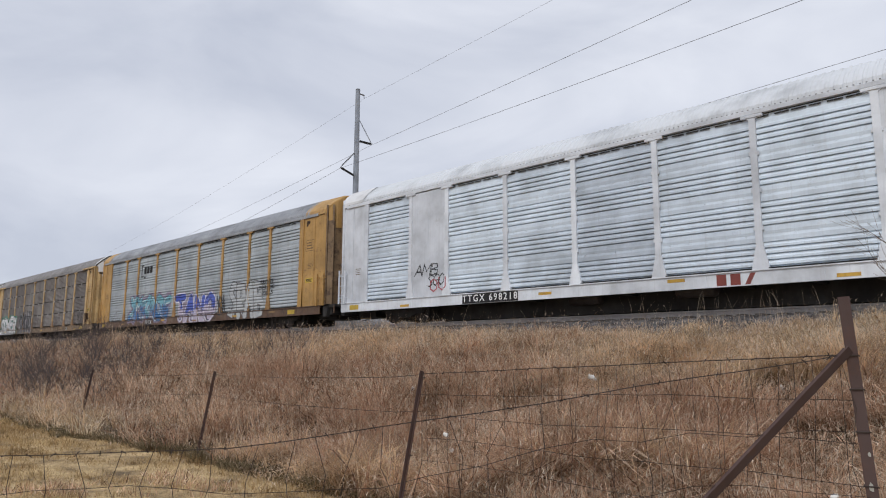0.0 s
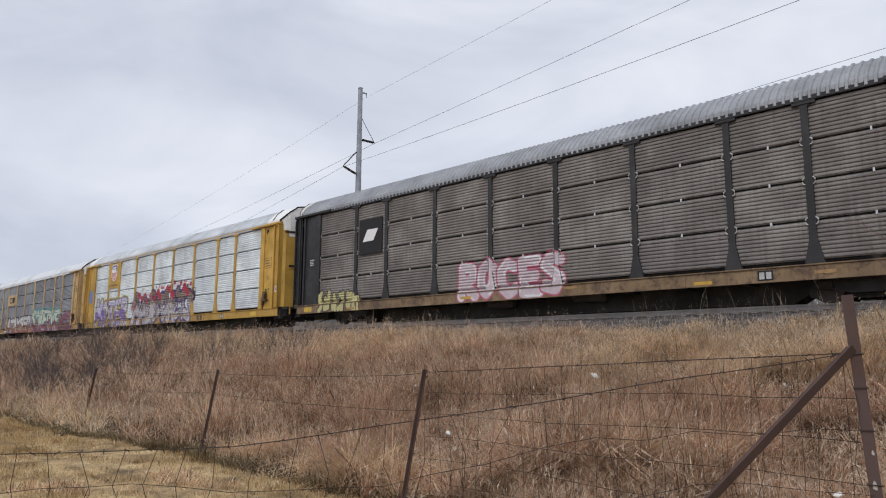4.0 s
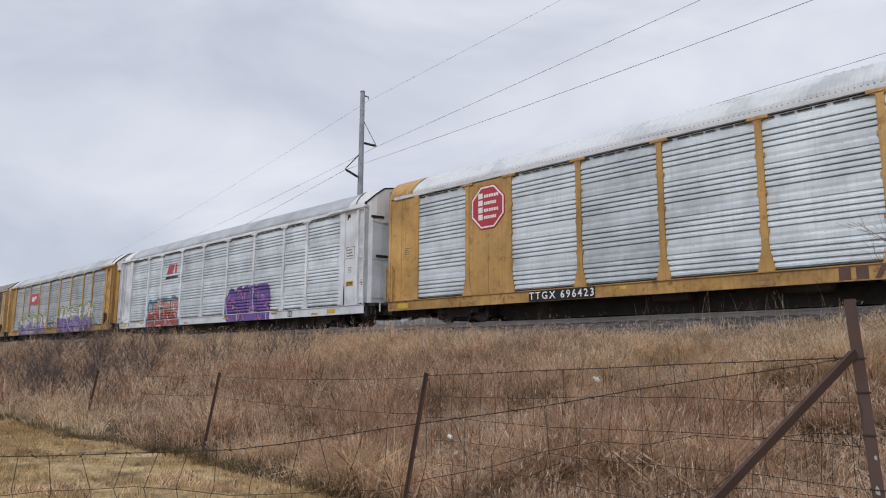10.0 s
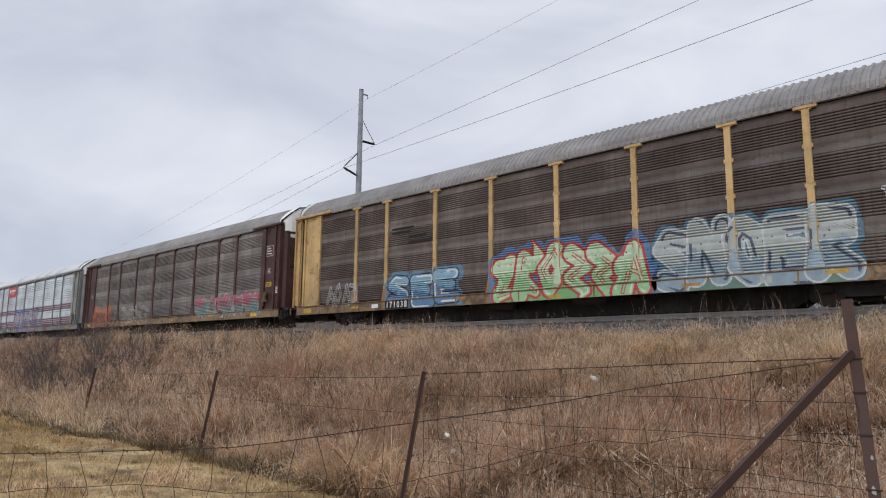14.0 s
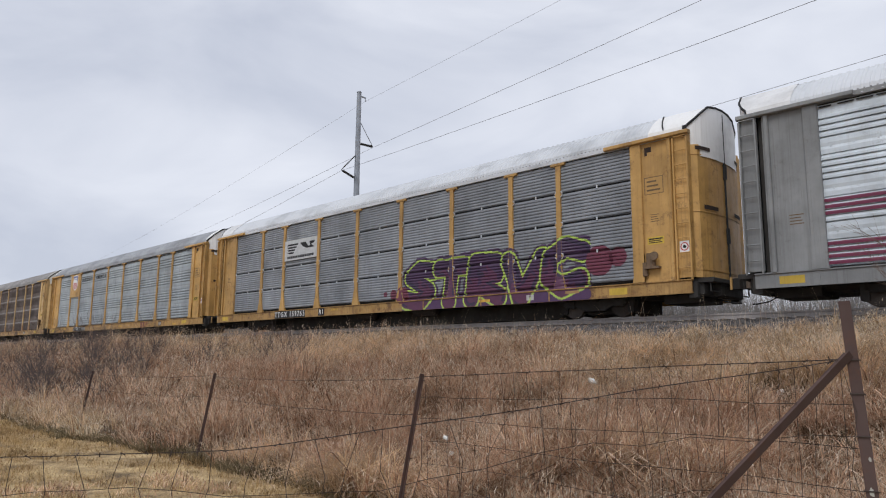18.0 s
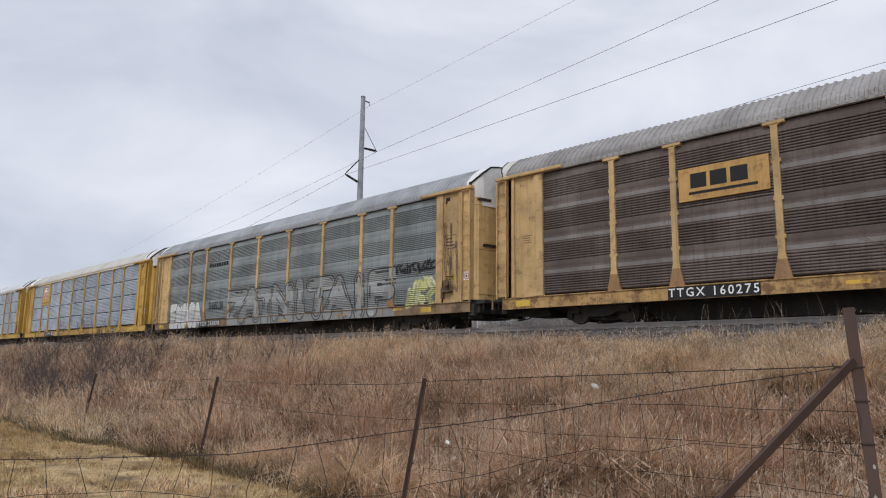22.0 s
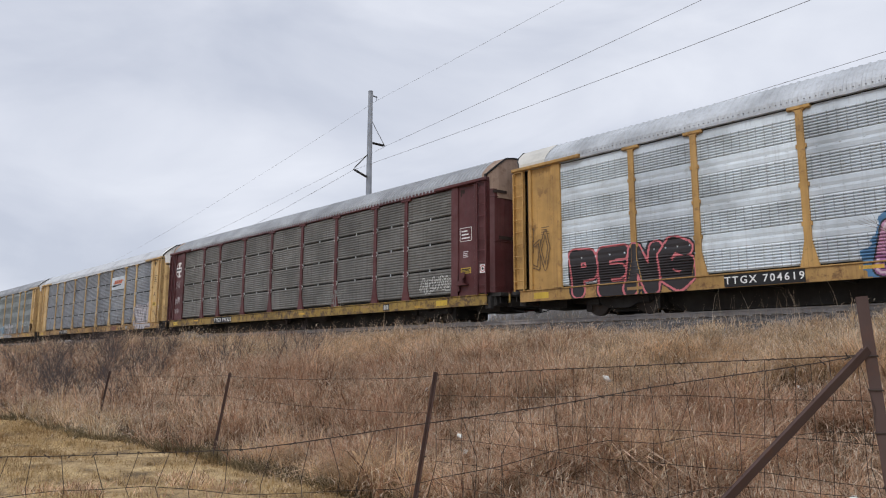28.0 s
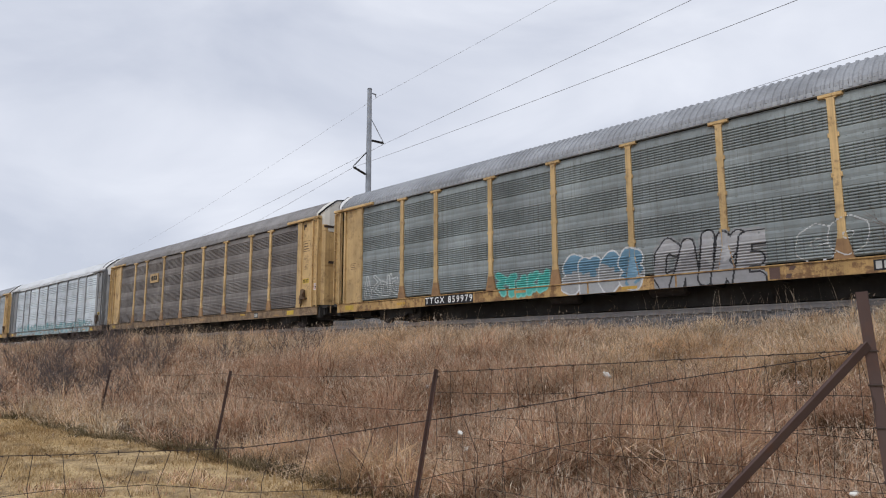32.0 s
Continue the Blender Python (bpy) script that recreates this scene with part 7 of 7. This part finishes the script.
# grass on the far shoulder of the track
x, y = rng.uniform(-150, 12, 22000), rng.uniform(22.3, 24.6, 22000)
v, q, t, tip = blades(x, y, rng.uniform(0.4, 1.15, len(x)) * (1 + 0.45 * patchy(x, y * 0.3, 0.9, 1.0)) * (1 + 0.6 * np.clip((-18 - x) / 12, 0, 1)), 0.012 * rng.uniform(0.6, 1.4, len(x)), rng.gamma(2.0, 0.12, len(x)), 2, rng.uniform(0, 0.5, len(x)))
tagged(new("far_grass", quads_mesh("far_grass", v, q, STRAW, t)), "dry grass on the far shoulder of the track", "dry grass", kind="stuff")

tip = np.concatenate(tips)
pick = tip + rng.normal(0, 0.035, tip.shape) - np.array([0, 0, 0.03])
n = len(pick)
L = rng.uniform(0.02, 0.07, n)
wd = 0.0018 + 0.00042 * np.hypot(pick[:, 0], pick[:, 1])
a = rng.uniform(0, np.pi, n)
wx, wy = np.cos(a) * wd, np.sin(a) * wd
jx, jy = rng.normal(0, 0.045, n), rng.normal(0, 0.045, n)
sv = np.stack([pick + np.stack([0 * a, 0 * a, -L * 0.3], 1), pick + np.stack([wx, wy, L * 0.3], 1), pick + np.stack([jx, jy, L], 1), pick + np.stack([-wx, -wy, L * 0.3], 1)], 1).reshape(-1, 3)
tagged(new("seed_heads", quads_mesh("seed_heads", sv, np.arange(4 * n).reshape(-1, 4), PALE)), "pale feathery seed heads over the dry grass", "dry grass", kind="stuff")

# tall thin weeds along the shoulder, dark and pale against the train's shadowed underside
x, y = rng.uniform(-34, -2, 1500), rng.uniform(15.8, 17.6, 1500)
cl = patchy(x, y * 0.2, 1.1, 0.7) > rng.uniform(-0.6, 0.9, 1500)
x, y = x[cl], y[cl]
v, q, t, tip = blades(x, y, rng.uniform(0.5, 1.25, len(x)), 0.0045 + 0 * x, rng.gamma(2.0, 0.08, len(x)), 3, rng.uniform(0, 0.3, len(x)))
tagged(new("weed_stalks", quads_mesh("weed_stalks", v, q, PALE, t)), "tall thin dry weed stalks beside the ballast", "dry weeds", kind="stuff")

# scrappy short clumps where the mown lawn meets the bank
kx = rng.uniform(-26, -3.4, 900)
ky = lawn_edge(kx) + rng.normal(0.10, 0.10, 900)
who = np.repeat(np.arange(900), 26)
a, rr = rng.uniform(0, 6.283, len(who)), np.sqrt(rng.rand(len(who))) * rng.uniform(0.04, 0.16, 900)[who]
x, y = kx[who] + np.cos(a) * rr, ky[who] + np.sin(a) * rr
v, q, t, tip = blades(x, y, rng.uniform(0.05, 0.22, 900)[who] * rng.uniform(0.5, 1.2, len(x)), 0.003 + 0.00032 * np.hypot(x, y), 0, 2, rng.uniform(0, 0.7, len(x)), np.cos(a) * 0.4 + rng.normal(0, 0.15, len(x)), np.sin(a) * 0.4 + rng.normal(0, 0.15, len(x)))
tagged(new("edge_grass", quads_mesh("edge_grass", v, q, OLIVE, t)), "short scrappy olive-brown grass along the lawn's edge", "dry grass", kind="stuff")

# a thicket of bare grey brush behind the track
n = 52000
kx, ky = rng.uniform(-80, 12, n), rng.uniform(26.5, 32, n)
v, q, t, tip = blades(kx, ky, rng.uniform(2.2, 4.0, n) * (1 + 0.25 * patchy(kx, ky * 0.2, 0.5, 0.3)), 0.007 + 0.009 * rng.rand(n), rng.gamma(2.0, 0.07, n), 2, rng.uniform(0, 0.25, n))
tagged(new("far_brush", quads_mesh("far_brush", v, q, plain("bare_brush", (0.27, 0.255, 0.25), 0.9), t)), "bare grey brush behind the track", "brush", kind="stuff")

# the bank beyond the seen stretch
x, y = rng.uniform(-260, 70, 30000), rng.uniform(5, 17, 30000)
far = (x < -5.4 * y) | (x > 0.2 * y)
x, y = x[far], y[far]
v, q, t, tip = blades(x, y, grass_height(x, y) * rng.uniform(0.7, 1.2, len(x)), 0.035 * rng.uniform(0.6, 1.4, len(x)), rng.gamma(2.0, 0.1, len(x)), 2, 0.2 + 0 * x)
tagged(new("bank_grass", quads_mesh("bank_grass", v, q, STRAW, t)), "dry grass along the far bank", "dry grass", kind="stuff")

# stubble on the lawn
x, y = rng.uniform(-30, -3, 125000), rng.uniform(0.6, 5.5, 125000)
seen = (x < -1.0 * y) & (x > -5.2 * y - 2) & (y < lawn_edge(x) + 0.1)
x, y = x[seen], y[seen]
v, q, t, tip = blades(x, y, rng.uniform(0.02, 0.075, len(x)) * (1 + 0.5 * patchy(x, y, 1.4, 0.2)) * (1 + 0.7 * (patchy(x, y, 4.3, 1.7) > 0.35)), 0.003 + 0.0003 * np.hypot(x, y), rng.gamma(2.0, 0.3, len(x)), 1, 0 * x)
tagged(new("lawn_grass", quads_mesh("lawn_grass", v, q, STUBBLE, t)), "short mown dormant grass", "dry grass", kind="stuff")

# sparse brown weeds in the lawn beside the old wire
n = 9000
x, y = rng.uniform(-9.5, -4.2, n), rng.uniform(2.2, 4.4, n)
cl = patchy(x, y, 1.25, 2.2) + 0.5 * patchy(x, y, 3.1, 0.9) > rng.uniform(-0.1, 1.0, n)
x, y = x[cl], y[cl]
v, q, t, tip = blades(x, y, rng.uniform(0.04, 0.17, len(x)), 0.003 + 0.0003 * np.hypot(x, y), rng.gamma(2.0, 0.25, len(x)), 2, rng.uniform(0, 0.6, len(x)))
tagged(new("lawn_weeds", quads_mesh("lawn_weeds", v, q, RUSSET, t)), "patches of low brown weeds in the lawn", "dry weeds", kind="stuff")

# loose stones on the ballast shoulder
n = 9000
sx, sy = rng.uniform(-60, 4, n), rng.uniform(16.3, 18.9, n)
sz = np.interp(sy, [16.2, 17.6, 18.3, 18.7, 19], [1.60, 2.36, 2.56, 2.64, 2.64])
r = rng.uniform(0.02, 0.05, n)
octa = np.array([(1, 0, 0), (-1, 0, 0), (0, 1, 0), (0, -1, 0), (0, 0, 1), (0, 0, -1)], float)
rv = octa[None] * r[:, None, None] * rng.uniform(0.6, 1.3, (n, 6, 1)) + rng.normal(0, 0.2, (n, 6, 3)) * r[:, None, None] + np.stack([sx, sy, sz], 1)[:, None]
rt = np.array([(0, 2, 4), (2, 1, 4), (1, 3, 4), (3, 0, 4), (2, 0, 5), (1, 2, 5), (3, 1, 5), (0, 3, 5)])
tagged(new("ballast_stones", quads_mesh("ballast_stones", rv.reshape(-1, 3), np.zeros((0, 4), int), BALLAST, (rt[None] + 6 * np.arange(n)[:, None, None]).reshape(-1, 3))),
       "loose grey ballast stones on the shoulder", "gravel", kind="stuff")

TWIG = plain("bare_twig", (0.105, 0.082, 0.075), 0.9)
TWIG_PALE = plain("weathered_twig", (0.15, 0.105, 0.085), 0.9)


def bare_shrub(x, y, h, seed, mat, label, stems=9, spread=0.5):
    r = random.Random(seed)
    ob = thing("bare_shrub", label, "shrub", "bare shrubs on the bank", m=pose(x, y, float(ground_z(x, y)) - 0.03))

    def grow(s, p, d, length, rad, level):
        pts = [p]
        for k in range(3):
            d = (d + Vector((r.uniform(-0.25, 0.25), r.uniform(-0.25, 0.25), r.uniform(-0.08, 0.18)))).normalized()
            p = p + d * length / 3
            pts.append(p)
        for j in range(3):
            s.tube(pts[j], pts[j + 1], rad * (1 - 0.25 * j), rad * (0.75 - 0.25 * j) + 0.0015, 4)
        if level < 2:
            for k in range(5 if level == 0 else 4):
                b = pts[r.choice((1, 2, 3))]
                grow(tw, b, (d + Vector((r.uniform(-0.9, 0.9), r.uniform(-0.9, 0.9), r.uniform(-0.2, 0.6)))).normalized(), length * r.uniform(0.35, 0.6), rad * 0.45, level + 1)
    tw = Solid()
    for k in range(stems):
        s = Solid()
        a = r.uniform(0, 6.28)
        grow(s, Vector((r.uniform(-0.2, 0.2), r.uniform(-0.2, 0.2), 0)), Vector((spread * math.cos(a), spread * math.sin(a), 1)).normalized(), h * r.uniform(0.6, 1.0), 0.011, 0)
        part("stem", s.mesh("stem", mat), ob)
    tagged(part("brush", tw.mesh("brush", mat), ob, "fine bare twigs"), kind="stuff")


for j, (x, y, h) in enumerate([(-28.5, 7.2, 1.5), (-25.0, 6.8, 1.3), (-22.5, 6.4, 1.2), (-31, 8.5, 1.6), (-27, 9.0, 1.4), (-20.5, 7.2, 1.1), (-36, 10.0, 1.6), (-33, 8.0, 1.5), (-24, 8.2, 1.3), (-21.5, 10.5, 1.1),
                               (-23.0, 12.0, 1.1), (-29.5, 6.3, 1.1), (-40, 11.5, 1.6), (-26.5, 7.6, 1.5), (-30.0, 10.2, 1.7), (-34.5, 11.8, 1.7), (-25.5, 10.4, 1.4), (-23.4, 7.4, 1.3), (-28.0, 12.0, 1.6), (-19.6, 11.8, 1.0), (-18.6, 12.6, 1.0), (-37.5, 8.6, 1.6), (-43, 13, 1.8),
                               (-27.6, 10.6, 1.5), (-24.4, 9.2, 1.3), (-32.0, 11.0, 1.6), (-22.0, 8.8, 1.2), (-29.0, 8.2, 1.4), (-17.2, 11.2, 1.0), (-39, 13.0, 1.7)]):
    bare_shrub(x, y, h, 50 + j, TWIG, "bare dark twiggy shrub in the dry grass")
bare_shrub(-1.85, 12.0, 2.6, 80, TWIG_PALE, "tall bare sapling with thin twigs on the bank", 6, 0.38)

# litter caught in the grass
PLASTIC = plain("white_plastic", (0.66, 0.65, 0.62), 0.6)


def litter(x, y, z, sx, sy, sz, seed):
    bm = bmesh.new()
    bmesh.ops.create_icosphere(bm, subdivisions=2, radius=1.0)
    r = random.Random(seed)
    for v in bm.verts:
        v.co *= 1 + 0.35 * noise.noise(v.co * 1.9 + Vector((seed, 0, 0)))
        v.co = Vector((v.co.x * sx, v.co.y * sy, v.co.z * sz))
    me = bpy.data.meshes.new("litter")
    bm.to_mesh(me)
    bm.free()
    me.materials.append(PLASTIC)
    thing("litter", "crumpled white plastic litter caught in the grass", "litter", "scraps of litter", m=pose(x, y, z, seed * 40, 20, seed * 70), data=me)


for j, (x, y, dz, a) in enumerate([(-6.55, 10.1, 0.5, 0.085), (-4.0, 11.3, 0.05, 0.08), (-1.75, 5.9, 0.5, 0.035), (-6.5, 6.7, 0.35, 0.05), (-6.7, 6.8, 0.5, 0.05), (-1.2, 6.0, 0.45, 0.03), (-9.3, 8.6, 0.5, 0.06)]):
    litter(x, y, float(ground_z(x, y)) + dz, a, a * 0.6, a * 0.5, j + 1)


# ---- motion: the train runs by, slowing a little; its wheels roll ----
def run(t):
    """Metres that the train has gone since the start."""
    return 20.6029 * t + -0.033566 * t * t + 0.0000883 * t ** 3


# slack in the couplings, car by car
SLACK = {0: -0.28, 1: -0.27, 2: -0.15, 4: -0.1, 13: -0.1, 14: -0.2, 15: -0.3, 16: -0.22, 17: -0.16, 18: -0.12, 19: -0.1, 20: -0.05, 21: -0.1, 22: -0.2, 23: -0.2, 24: -0.2, 25: -0.2}


def motions():
    times = [2.0 * j for j in range(17)]
    for k, car in CARS:
        x0 = -24.46 + 13.7 - PITCH * k + SLACK.get(k, 0.0)
        walk(car, [(t, pose(x0 + run(t), TRACK_Y, RAIL_Z)) for t in times])
        # the wheels are keyed while the car is on the stretch before the camera
        near = [j for j in range(961) if -100 < x0 + run(j / FPS) < 24]
        spin = {j: math.degrees(run(j / FPS) / 0.45) for j in near}
        if not near:
            continue
        for wheel in [w for w in wheels if w.parent.parent is car]:
            dx = wheel.matrix_basis.translation.x
            rows = [(j / FPS, pose(dx, 0, 0.45, 0, spin[j], 0)) for j in near]
            if near[0] > 0:
                rows.insert(0, (0.0, pose(dx, 0, 0.45, 0, spin[near[0]], 0)))
            if near[-1] < 960:
                rows.append((32.0, pose(dx, 0, 0.45, 0, spin[near[-1]], 0)))
            walk(wheel, rows)


motions()
